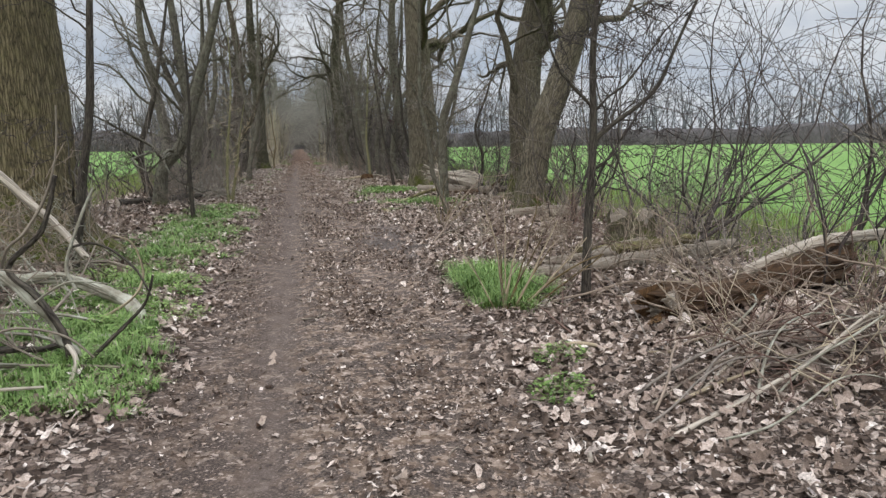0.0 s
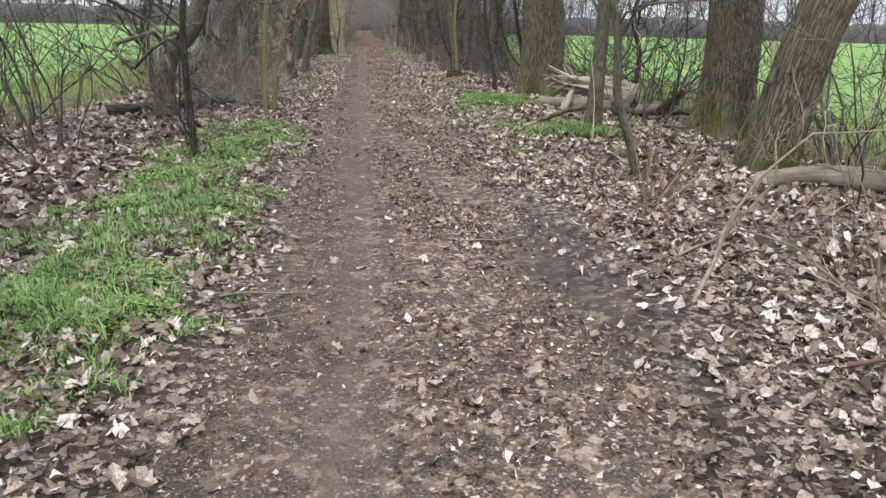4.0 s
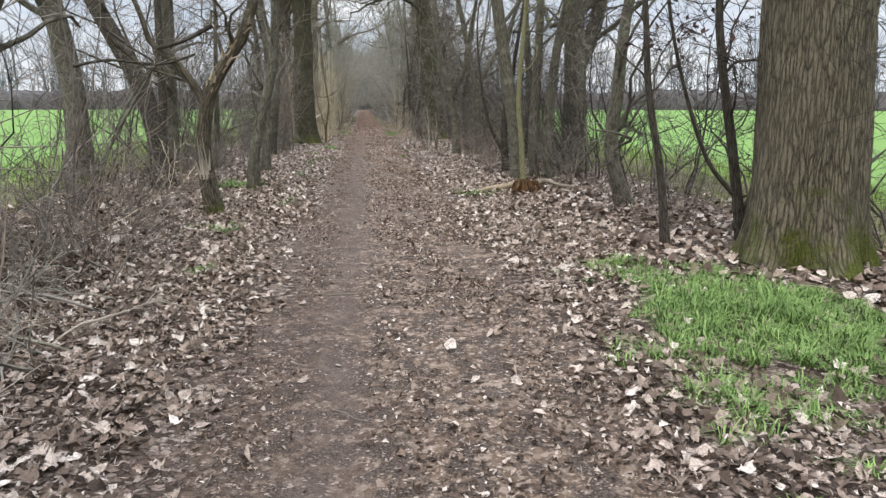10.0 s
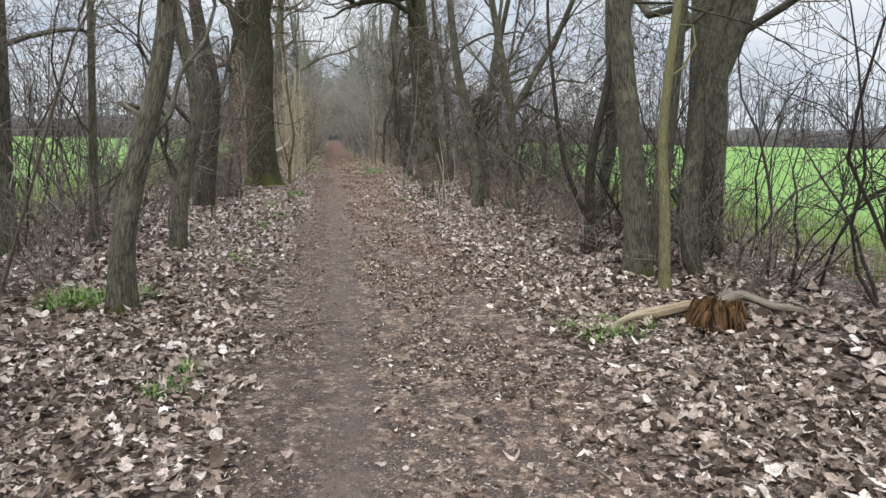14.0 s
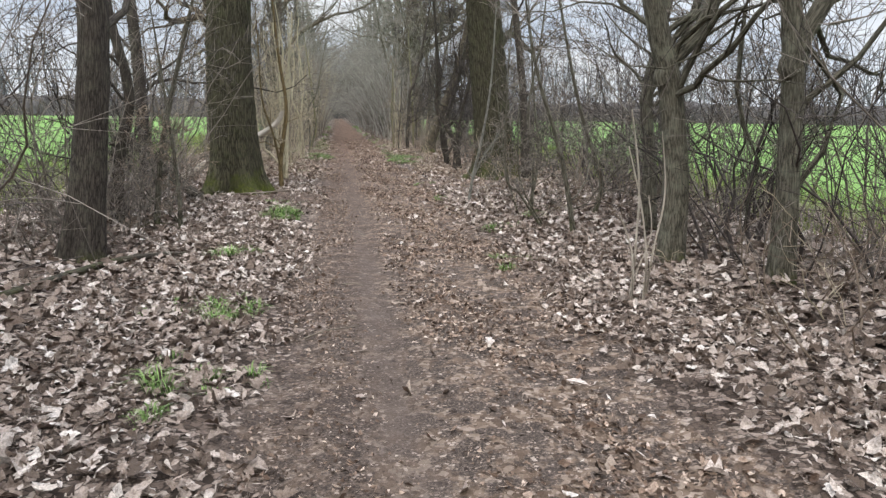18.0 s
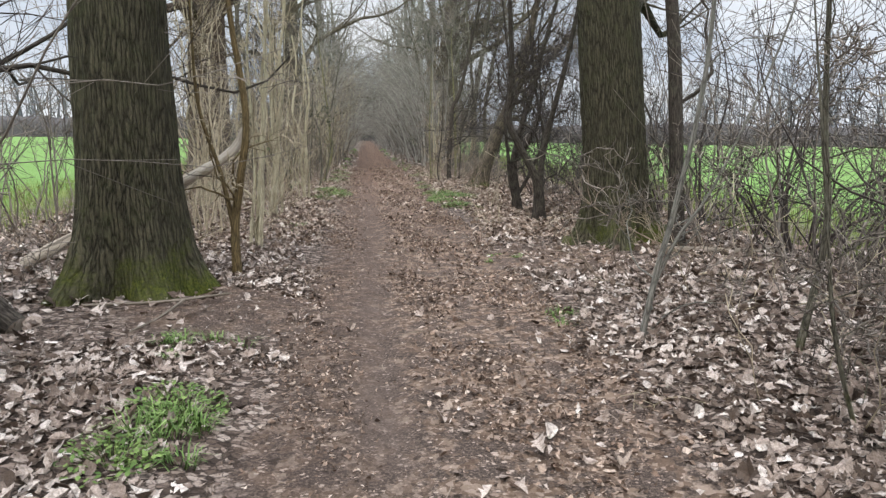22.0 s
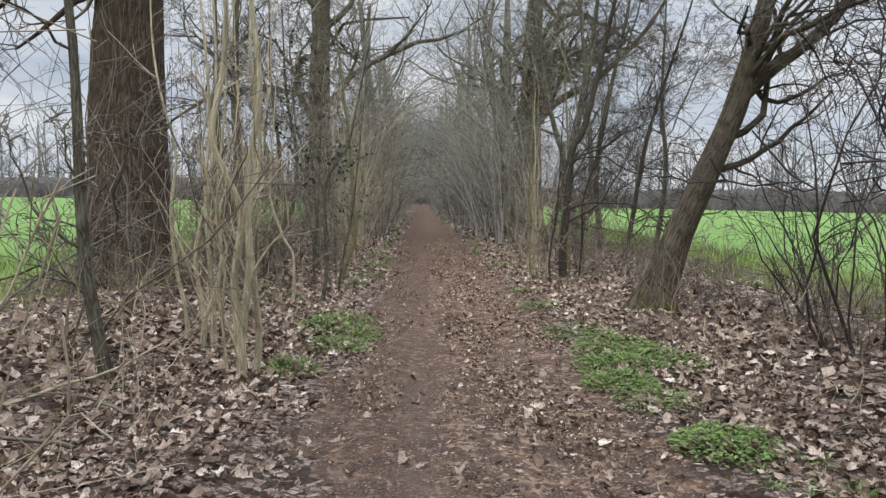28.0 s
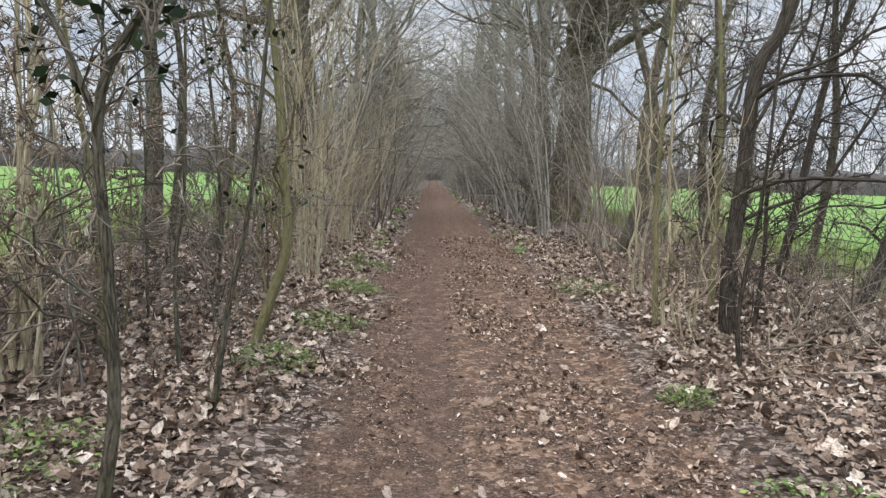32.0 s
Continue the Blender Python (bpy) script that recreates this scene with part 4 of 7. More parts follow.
tree("sapling", -1.08, 40.05, 0.04, [(0.0, 0.5), (0.06, 0.9), (0.13, 1.5), (0.02, 2.4)], "thin yellow brown sapling at the foot of the thick oak", 74, height=4.2, limbs=4, low=1.5, sides=9, flare=0.25, stem=BROWN_BARK, twig=TWIG_TAN, reach=0.2, forks=[(0.35, [(-0.1, 0.95), (-0.27, 1.56), (-0.3, 2.3)], 0.026)])
tree("tree", 3.75, 41.3, 0.085, [(-0.1, 1.5), (-0.25, 2.8)], "dark tree behind the grey oak", 75, height=8, limbs=9, low=2.0, stem=DARK_BARK)
tree("sapling", 1.86, 37.9, 0.02, [(0.08, 0.5), (0.18, 0.95), (0.32, 1.95)], "pale leaning sapling beside the path", 76, height=4, limbs=9, low=0.7, sides=8, flare=0.2, stem=PALE_BARK, twig=TWIG_GREY, forks=[(0.35, [(0.2, 0.7), (0.45, 1.1)], 0.016)])
tree("young_tree", 2.84, 43.9, 0.05, [(-0.05, 1.0), (0.27, 2.45)], "dark young tree beside the grey oak", 77, height=6, limbs=9, low=1.2, stem=DARK_BARK, twig=TWIG_DARK)
tree("broken_sapling", -1.15, 41.64, 0.028, [(0.05, 0.7), (0.15, 1.96)], "pale slim sapling before the straw-coloured shrubs", 78, height=3.6, limbs=4, low=1.4, sides=8, flare=0.2, stem=STRAW_BARK, twig=TWIG_TAN, reach=0.2)

# ---- trees of the last stretch ----
tree("leaning_tree", 2.9, 50.15, 0.16, [(0.1, 0.45), (0.27, 1.0), (0.58, 1.75), (0.88, 2.5), (1.0, 3.0), (1.2, 3.9)], "thick crooked tree leaning out over the field", 81, height=6.5, limbs=12, low=2.7, crown=1.6, reach=0.42, sides=26, flare=0.95, ridge=0.008, stem=BROKEN_BARK, forks=[(2.55, [(1.25, 2.9), (1.7, 3.25), (2.25, 3.85), (3.0, 4.3)], 0.10)])
tree("young_tree", 2.8, 45.45, 0.06, [(-0.05, 0.4), (-0.1, 0.9), (0.02, 1.5), (0.22, 2.2), (0.4, 3.0)], "dark many-stemmed young tree", 82, height=5.5, limbs=9, low=1.6, stem=DARK_BARK, twig=TWIG_DARK, forks=[(0.12, [(-0.14, 0.5), (-0.2, 1.0), (-0.28, 1.7), (-0.22, 2.4)], 0.042), (0.25, [(0.2, 0.7), (0.42, 1.3), (0.3, 1.9), (0.2, 2.5)], 0.04), (0.9, [(0.2, 1.3), (0.35, 1.9)], 0.03)])
tree("broken_tree", 2.75, 43.9, 0.06, [(-0.03, 0.66), (-0.35, 1.25), (-0.5, 1.6), (-0.47, 2.3)], "crooked dark tree with a thick broken foot", 83, height=5, limbs=8, low=1.4, stem=DARK_BARK, twig=TWIG_DARK, flare=0.5)
tree("sapling", -1.89, 46.95, 0.043, [(-0.15, 0.94), (-0.22, 2.56)], "thin grey sapling in brush", 84, height=4.8, limbs=8, low=0.9, sides=8, flare=0.15)
tree("sapling", -1.6, 49.45, 0.037, [(-0.21, 1.0), (-0.33, 2.07)], "thin grey leaning sapling in leaf litter", 85, height=4.6, limbs=8, low=0.9, sides=8, flare=0.15)
# the thicket of thin upright stems at the end of the walk
tree("sapling", -1.03, 50.54, 0.024, [(0.06, 0.41), (0.05, 0.9), (0.03, 1.45), (0.16, 1.74), (0.3, 1.95), (0.4, 2.4)], "thin grey brown sapling that forks beside the path", 87, height=3.8, low=0.9, forks=[(1.4, [(-0.1, 1.71), (-0.24, 1.95), (-0.34, 2.4)], 0.014)], leafy=(IVY, 160, 0.03), **UP)
tree("sapling", -1.08, 52.65, 0.036, [(0.15, 0.43), (0.25, 0.8), (0.22, 1.3), (0.19, 1.73), (0.15, 2.14)], "bent greenish brown sapling beside the path", 88, height=4.2, low=0.9, stem=GREEN_BARK, leafy=(IVY, 120, 0.03), **UP)
tree("sapling", -0.96, 51.53, 0.016, [(0.09, 0.62), (0.21, 1.28)], "very thin grey sapling beside the path", 89, height=3.2, low=0.5, **UP)
tree("sapling", -1.36, 50.49, 0.017, [(0.0, 0.62), (-0.11, 0.84), (-0.26, 1.26), (-0.27, 1.6)], "tan crooked sapling in brush beside the path", 840, height=3.4, low=0.8, stem=STRAW_BARK, twig=TWIG_BROWN, **UP)
tree("sapling", -1.93, 52.45, 0.024, [(-0.03, 0.86), (-0.08, 1.27)], "straight tan sapling in brush", 841, height=3.8, low=1.0, stem=GREEN_BARK, twig=TWIG_BROWN, **UP)
tree("sapling", -1.36, 52.17, 0.014, [(-0.02, 0.7), (0.04, 1.28)], "very thin grey sapling in brush", 842, height=3.4, low=0.6, **UP)
tree("sapling", -1.62, 53.6, 0.018, [(0.06, 0.7), (0.02, 1.5)], "thin grey sapling in brush", 843, height=3.8, low=0.7, **UP)
tree("sapling", -2.5, 51.2, 0.016, [(0.1, 0.7), (0.02, 1.4)], "thin dark sapling in brush", 844, height=3.2, low=0.6, stem=DARK_BARK, twig=TWIG_DARK, **UP)
tree("sapling", -2.35, 53.4, 0.02, [(-0.12, 0.8), (-0.05, 1.6)], "thin dark sapling in brush", 845, height=3.6, low=0.7, stem=DARK_BARK, twig=TWIG_DARK, **UP)
fill_rng = np.random.default_rng(930)
for k in range(16):
    sx, sy = float(fill_rng.uniform(-2.9, -1.25)), 50.6 + 0.3 * k
    bend = fill_rng.normal(0, 0.07, 2)
    tree("sapling", sx, sy, float(fill_rng.uniform(0.007, 0.013)), [(bend[0], 0.7), (bend[0] + bend[1], 1.5)], "very thin bare sapling in a thicket", 931 + k, height=float(fill_rng.uniform(2.2, 3.4)), low=0.3, stem=(ALDER_BARK, PALE_BARK, GREEN_BARK)[k % 3], twig=(TWIG_BROWN, TWIG_GREY)[k % 2], **{**UP, "sides": 6, "limbs": 12, "crown": 1.0})
# dark stems between the path and the field
tree("young_tree", 2.6, 53.6, 0.065, [(-0.02, 0.63), (0.03, 1.38), (0.07, 2.18), (0.3, 2.7)], "dark crooked young tree beside the path", 86, height=6.5, low=1.5, stem=DARK_BARK, twig=TWIG_DARK, **{**UP, "sides": 12, "limbs": 13, "reach": 0.36, "crown": 1.4, "angle": (0.4, 0.95)})
tree("sapling", 2.17, 52.44, 0.016, [(-0.05, 0.35), (-0.03, 0.7), (0.05, 1.4)], "thin dark crooked sapling beside the path", 846, height=3.4, low=0.7, stem=DARK_BARK, twig=TWIG_DARK, **UP)
tree("sapling", 2.08, 53.82, 0.022, [(-0.04, 0.7), (-0.07, 1.4)], "thin straight tan sapling beside the path", 847, height=3.8, low=0.9, stem=GREEN_BARK, twig=TWIG_BROWN, **UP)
tree("sapling", 2.94, 54.7, 0.032, [(-0.02, 1.0), (-0.06, 2.04)], "straight greenish sapling beside the path", 848, height=4.6, low=1.2, stem=GREEN_BARK, **UP)
tree("sapling", 2.91, 53.78, 0.02, [(0.04, 0.68), (0.04, 1.42), (0.33, 2.46)], "thin dark leaning sapling", 849, height=4.2, low=1.0, stem=DARK_BARK, twig=TWIG_DARK, **UP)
tree("young_tree", 4.5, 56.4, 0.055, [(0.16, 0.99), (0.36, 2.42), (0.58, 3.37)], "dark leaning young tree at the field", 90, height=6.5, low=1.4, stem=DARK_BARK, twig=TWIG_DARK, **{**UP, "limbs": 14, "reach": 0.4, "crown": 1.4, "angle": (0.4, 0.95)})
tree("young_tree", 4.89, 55.31, 0.075, [(0.16, 0.5), (0.29, 0.98), (0.57, 1.4), (0.75, 1.9)], "dark crooked young tree leaning over the field", 900, height=4, low=1.2, stem=DARK_BARK, twig=TWIG_DARK, **{**UP, "angle": (0.4, 0.9), "reach": 0.34})

for k, (tx, ty, tr, th, tl) in enumerate(((3.7, 57.0, 0.07, 8, 0.2), (-2.9, 57.5, 0.05, 6, 0.3), (-2.4, 61.0, 0.055, 7, 0.1), (-3.2, 66.5, 0.16, 10, 0.2), (2.7, 64.8, 0.10, 8, 0.3), (5.0, 63.0, 0.15, 9, -0.2), (-4.4, 59.0, 0.14, 9, 0.1), (4.6, 48.0, 0.06, 6.5, 0.4), (3.3, 59.2, 0.08, 8, 0.5), (-2.8, 55.6, 0.04, 6, 0.2), (4.9, 59.5, 0.08, 8.5, -0.2), (5.6, 57.6, 0.06, 7, 0.2))):
    # paler twigs near the path put the tunnel's hazy brightness into the colour
    tree("young_tree", tx, ty, tr, [(tl, 2.0), (0.2 * tl, 3.6)], "slim bare grey tree in the dense hedge", 600 + k, height=th, limbs=13, low=1.8, crown=1.5, reach=0.46, twig=TWIG_DARK if abs(tx - 0.45) > 3.2 else TWIG_PALE, flare=0.25, sides=9)

# ---- trees of the avenue farther on, two forms seen again and again ----
far_rng = np.random.default_rng(77)
FAR = dict(height=12.0, sides=14, ridge=0.0, limbs=13, low=2.6, crown=0.7, reach=0.5, group="trees of the avenue")
far_forms = [
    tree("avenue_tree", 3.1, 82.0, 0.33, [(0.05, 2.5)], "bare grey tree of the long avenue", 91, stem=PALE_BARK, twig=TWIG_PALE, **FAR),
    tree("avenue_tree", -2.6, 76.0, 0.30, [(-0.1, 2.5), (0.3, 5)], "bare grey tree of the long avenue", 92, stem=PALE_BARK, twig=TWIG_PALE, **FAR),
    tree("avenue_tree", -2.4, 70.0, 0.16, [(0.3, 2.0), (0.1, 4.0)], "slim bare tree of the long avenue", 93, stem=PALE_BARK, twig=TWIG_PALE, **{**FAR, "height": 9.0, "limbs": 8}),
]
for side in (-1, 1):
    y = 71.0 if side > 0 else 80.0
    while y < 175:
        form = far_forms[far_rng.integers(0, 3)]
        x = 0.45 + side * far_rng.uniform(2.0, 4.2)
        one = copy_thing(form, pose(x, y, 0, 0, 0, far_rng.uniform(0, 360)))
        y += far_rng.uniform(3.0, 5.5)

# ---- shrubs ----
TAN = [bush_parts(200 + k, 10, 4.2, 0.32, 0.20, 0.013, TWIG_TAN, TWIG_TAN, 8, 4, 0.15, 0.24) for k in range(4)]
GREY = [bush_parts(210 + k, 10, 3.7, 0.45, 0.42, 0.013, TWIG_GREY, TWIG_GREY, 6, 3, 0.17) for k in range(4)]
DARK = [bush_parts(220 + k, 8, 3.2, 0.45, 0.6, 0.017, TWIG_DARK, TWIG_DARK, 7, 4, 0.24) for k in range(4)]
LOW = [bush_parts(230 + k, 10, 1.1, 0.40, 0.9, 0.007, TWIG_BROWN, TWIG_BROWN, 3, 2, 0.2) for k in range(2)]
BRAMBLE = [bush_parts(240 + k, 8, 1.1, 0.45, 1.5, 0.005, TWIG_TAN, TWIG_TAN, 2, 2, 0.2) for k in range(2)]
BRUSH = [bush_parts(270 + k, 14, 1.25, 0.45, 1.1, 0.008, TWIG_GREY, TWIG_GREY, 5, 4, 0.22) for k in range(3)]
KINDS = {
    "brush": (BRUSH, "tangled_bush", "tangled low bush of fine grey brown twigs"),
    "tan": (TAN, "tan_shrub", "tall shrub of many straight tan stems"),
    "grey": (GREY, "grey_shrub", "bare grey shrub with dense twigs"),
    "dark": (DARK, "dark_shrub", "bare dark thorny shrub with tangled twigs"),
    "bramble": (BRAMBLE, "bramble", "arching thin tan bramble stems over dead leaves"),
    "low": (LOW, "low_shrub", "low brown tangle of bare twigs"),
}
shrub_rng = np.random.default_rng(31)


def shrub(kind, x, y, size=1.0):
    meshes, name, label = KINDS[kind]
    bush(name, x, y, meshes[shrub_rng.integers(0, len(meshes))], label, size * shrub_rng.uniform(0.9, 1.1), shrub_rng.uniform(0, 360), split=y < 60)


def hedge(kind, x0, x1, y0, y1, many, size=1.0):
    """Shrubs strewn over a stretch of the verge."""
    for k in range(many):
        shrub(kind, shrub_rng.uniform(x0, x1), y0 + (y1 - y0) * (k + shrub_rng.uniform(0, 1)) / many, size)


# left verge
hedge("dark", -4.8, -3.2, 13, 24, 4)
hedge("low", -3.2, -1.7, 3, 9, 6, 1.2)
hedge("grey", -4.8, -2.2, 12, 27, 8)
hedge("low", -3.4, -2.2, 15, 25, 5, 1.1)
hedge("grey", -4.8, -2.4, 28, 38, 10)
hedge("dark", -5.0, -2.8, 27, 40, 8)
hedge("tan", -2.7, -1.9, 42.2, 44.2, 2)
hedge("bramble", -3.2, -1.5, 41, 50, 12)
hedge("grey", -3.9, -2.7, 41.5, 50, 6)
hedge("tan", -1.9, -1.1, 55.0, 62, 4, 0.9)
hedge("grey", -3.4, -1.8, 55.5, 62, 4)
hedge("low", -3.4, -1.6, 41, 56, 7)
# right verge
hedge("dark", 5.0, 7.2, 3.5, 11, 7, 1.25)
hedge("grey", 5.2, 7.0, 5, 13, 2, 1.2)
hedge("bramble", 2.3, 5.0, 1.5, 3.4, 4)
hedge("bramble", 3.0, 5.0, 5.4, 9, 4)
hedge("low", 2.8, 5.4, 5.2, 9, 6, 1.0)
hedge("dark", 4.6, 6.4, 12, 24, 9)
hedge("dark", 4.4, 6.0, 24.5, 31, 7, 1.05)
hedge("grey", 3.3, 5.4, 29.5, 40, 9)
hedge("dark", 3.4, 5.6, 31, 41, 9)
hedge("low", 2.4, 4.4, 28, 40, 8)
hedge("bramble", 2.2, 4.0, 31, 58, 12)
hedge("dark", 3.9, 5.6, 43, 50, 5, 0.85)
hedge("tan", 2.5, 3.8, 56, 60, 2, 0.75)
hedge("grey", 2.6, 5.0, 56.5, 64, 6)
hedge("low", 2.4, 4.4, 43, 58, 9, 1.0)
hedge("dark", 4.4, 6.0, 37, 48, 7, 1.15)
hedge("grey", 4.2, 5.6, 41, 49, 4, 1.1)
# the tunnel of shrubs farther on
hedge("grey", -3.4, -1.3, 62, 112, 18, 1.15)
hedge("tan", -2.6, -1.2, 62, 100, 10, 1.0)
hedge("grey", 2.3, 4.4, 63, 112, 18, 1.15)
hedge("dark", 2.4, 4.4, 64, 110, 10, 1.1)

# hazels that bend over the avenue and close it to a tunnel


def arch_mesh(seed, many, reach, tall):
    rng = np.random.default_rng(seed)
    base = np.stack([rng.uniform(-0.5, 0.5, many), rng.uniform(-0.8, 0.8, many), np.full(many, -0.05)], -1)
    way = np.stack([rng.uniform(-0.15, 0.45, many), rng.normal(0, 0.22, many), np.ones(many)], -1)
    pts, d = [base], unit(way)
    length = tall * rng.uniform(0.6, 1.15, many)
    pull = reach * rng.uniform(0.3, 1.2, (many, 1)) * np.array([[1.0, 0, -0.35]])
    for step in range(9):
        d = unit(d + rng.normal(0, 0.09, (many, 3)) + pull * (0.02 + 0.03 * step))
        pts.append(pts[-1] + d * (length / 9)[:, None])
    P = np.stack(pts, 1)
    R = rng.uniform(0.014, 0.035, (many, 1)) * np.linspace(1, 0.2, 10)[None]
    g = Geo()
    tubes(g, P, R, 4)
    stems = g.mesh("stem_clump", TWIG_PALE)
    g = Geo()
    P2, R2 = grow(rng, *shoots(rng, P, R, 9, 0.15, 1.0, (0.4, 1.0), 0.3, 0.55), 4, 0.2, 0.04)
    tubes(g, P2, np.maximum(R2, 0.005), 3)
    P3, R3 = grow(rng, *shoots(rng, P2, R2, 5, 0.1, 1.0, (0.4, 1.1), 0.5, 0.7), 2, 0.25, 0.03)
    tubes(g, P3, np.maximum(R3, 0.004), 3)
    return stems, g.mesh("twig_spray", TWIG_PALE)


ARCHES = [arch_mesh(1760 + k, 9, 1.0, 7.5) for k in range(3)]
arch_rng = np.random.default_rng(1770)
for side in (-1, 1):
    y = 60.0
    while y < 176:
        hazel = thing("arching_hazel", 0.45 + side * arch_rng.uniform(1.9, 3.6), y, "tall grey hazel bending over the avenue", "shrub", "hazels over the avenue", (0 if side < 0 else 180) + arch_rng.uniform(-25, 25))
        hazel.scale = (1, 1, arch_rng.uniform(0.85, 1.2))
        stems, spray = ARCHES[arch_rng.integers(0, 3)]
        tagged(part("stem_clump", stems, hazel), kind="stuff")
        tagged(part("twig_spray", spray, hazel), kind="stuff")
        y += arch_rng.uniform(1.8, 3.4)

# undergrowth between the trunks
hedge("brush", -3.6, -2.3, 24, 39, 9)
hedge("brush", 3.3, 4.8, 21, 40, 10)
hedge("brush", -3.6, -2.4, 48, 58, 4)
hedge("brush", 2.9, 4.4, 45, 57, 7)
hedge("brush", 4.2, 6.0, 5, 14, 5, 1.2)



def coppice(x, y, seed, stems, label, height=4.2, wide=0.16, leans=(), side=5):
    """A cut stool: knotty straw-coloured stems from one foot, with side shoots in pairs. stems: radii; leans: (dx, dy) of the first ones at 2 m."""
    rng = np.random.default_rng(seed)
    top = thing("coppice_stool", x, y, label, "shrub", "coppice stools beside the path")
    twigs = Geo()
    for k, r in enumerate(stems):
        a = rng.uniform(0, 6.28)
        fx, fy = math.cos(a) * wide * rng.uniform(0.2, 1), math.sin(a) * wide * rng.uniform(0.2, 1)
        lx, ly = leans[k] if k < len(leans) else (fx * 1.2 + rng.normal(0, 0.12), fy * 1.2 + rng.normal(0, 0.12))
        h = height * rng.uniform(0.7, 1.05) * (1 if r > 0.012 else 0.6)
        knots = [(fx, fy, -0.06)]
        for z in np.linspace(0.25, h, 7):
            knots.append((fx + lx * z / 2 + rng.normal(0, 0.034), fy + ly * z / 2 + rng.normal(0, 0.034), z))
        line = spline(knots, 44)
        u = np.linspace(0, 1, 44)
        radii = r * (1.12 - 0.75 * u) * (1 + 0.16 * np.clip(np.sin(u * 44 * 0.9 + k), 0.6, 1))
        stem = part("stem", trunk_mesh("stem", rng, line, radii, 8, STRAW_BARK, 0.35), top)
        P, R = line[None], radii[None]
        P1, R1 = grow(rng, *shoots(rng, P, R, side, 0.12, 0.95, (0.35, 0.9), 0.22, 0.4, length=height), 6, 0.13, 0.06)
        # shoots over the path have been cut back
        clear = (-0.75 if x < 0.45 else 1.85) - x
        P1[..., 0] = np.minimum(P1[..., 0], clear) if x < 0.45 else np.maximum(P1[..., 0], clear)
        R1 = np.maximum(R1, 0.0035)
        if r > 0.018:
            for n in range(side):
                g = Geo()
                tubes(g, P1[n : n + 1], R1[n : n + 1], 5)
                part("shoot", g.mesh("shoot", TWIG_TAN), stem)
        else:
            tubes(twigs, P1, R1, 4)
        P2, R2 = grow(rng, *shoots(rng, P1, R1, 3, 0.15, 1.0, (0.35, 0.9), 0.5, 0.6), 3, 0.15, 0.05)
        tubes(twigs, P2, np.maximum(R2, 0.0022), 3)
    tagged(part("twig_spray", twigs.mesh("twig_spray", TWIG_TAN), top), kind="stuff")
    return top


STOOL = "coppice stool of knotty straw-coloured stems"
coppice(-1.29, 44.38, 1701, (0.036, 0.034, 0.022, 0.015, 0.012, 0.010, 0.009), STOOL + " over dead leaves", 4.4, 0.10, ((-0.02, 0.05), (0.13, 0.1), (0.1, 0.2), (-0.15, 0.2), (-0.5, 0.0), (-0.3, 0.2)))
coppice(-1.1, 47.28, 1702, (0.028, 0.026, 0.020, 0.012, 0.010), STOOL + " before the reddish oak", 4.2, 0.12, ((-0.12, 0.02), (0.02, -0.02), (-0.02, 0.1), (-0.25, 0.1)))
coppice(-1.14, 41.6, 1703, (0.022, 0.016, 0.010), STOOL + " with pale split bark", 3.6, 0.08, ((0.1, 0.1), (0.02, 0.1)))
for k, (px, py) in enumerate(((-1.75, 48.3), (-2.6, 45.8), (-2.12, 51.82), (-1.2, 55.7), (-1.5, 57.8), (-1.4, 60.0))):
    coppice(px, py, 1720 + k, (0.020, 0.018, 0.016, 0.013, 0.011, 0.009, 0.009), STOOL + " in a dense row", 4.0, 0.2)
for k, (px, py) in enumerate(((2.3, 53.71), (2.45, 55.5))):
    coppice(px, py, 1740 + k, (0.014, 0.012, 0.010, 0.008), STOOL + " at the path's edge", 3.2, 0.2)
for bx, by, bs in ((-2.5, 35.3, 0.9), (-2.3, 36.4, 0.9), (-2.9, 36.9, 1.0), (-2.7, 34.6, 0.9), (-3.0, 38.0, 1.0)):
    shrub("brush", bx, by, bs)
for bx, by, bs in ((-2.1, 17.7, 1.0), (-2.2, 18.7, 1.1), (-1.95, 19.8, 1.0), (-2.4, 20.8, 1.1), (-2.2, 21.7, 1.0), (-3.0, 19.6, 1.2), (-2.6, 22.8, 1.0)):
    shrub("brush", bx, by, bs)
shrub("low", -3.0, 10.1, 1.3)
shrub("low", -3.3, 9.6, 1.3)

# ---- far woods ----


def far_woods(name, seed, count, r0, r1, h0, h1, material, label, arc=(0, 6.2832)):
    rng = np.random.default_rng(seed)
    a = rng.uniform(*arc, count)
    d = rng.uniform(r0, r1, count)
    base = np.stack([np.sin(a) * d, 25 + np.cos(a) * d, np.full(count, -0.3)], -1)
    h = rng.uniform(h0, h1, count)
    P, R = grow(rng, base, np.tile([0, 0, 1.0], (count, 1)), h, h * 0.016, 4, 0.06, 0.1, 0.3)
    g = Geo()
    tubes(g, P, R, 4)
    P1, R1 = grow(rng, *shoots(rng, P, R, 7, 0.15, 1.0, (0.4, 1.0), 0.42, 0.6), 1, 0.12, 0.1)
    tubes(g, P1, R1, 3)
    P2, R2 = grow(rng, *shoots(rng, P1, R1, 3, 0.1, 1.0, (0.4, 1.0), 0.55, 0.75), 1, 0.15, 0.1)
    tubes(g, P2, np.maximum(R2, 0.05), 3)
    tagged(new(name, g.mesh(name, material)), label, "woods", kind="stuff")


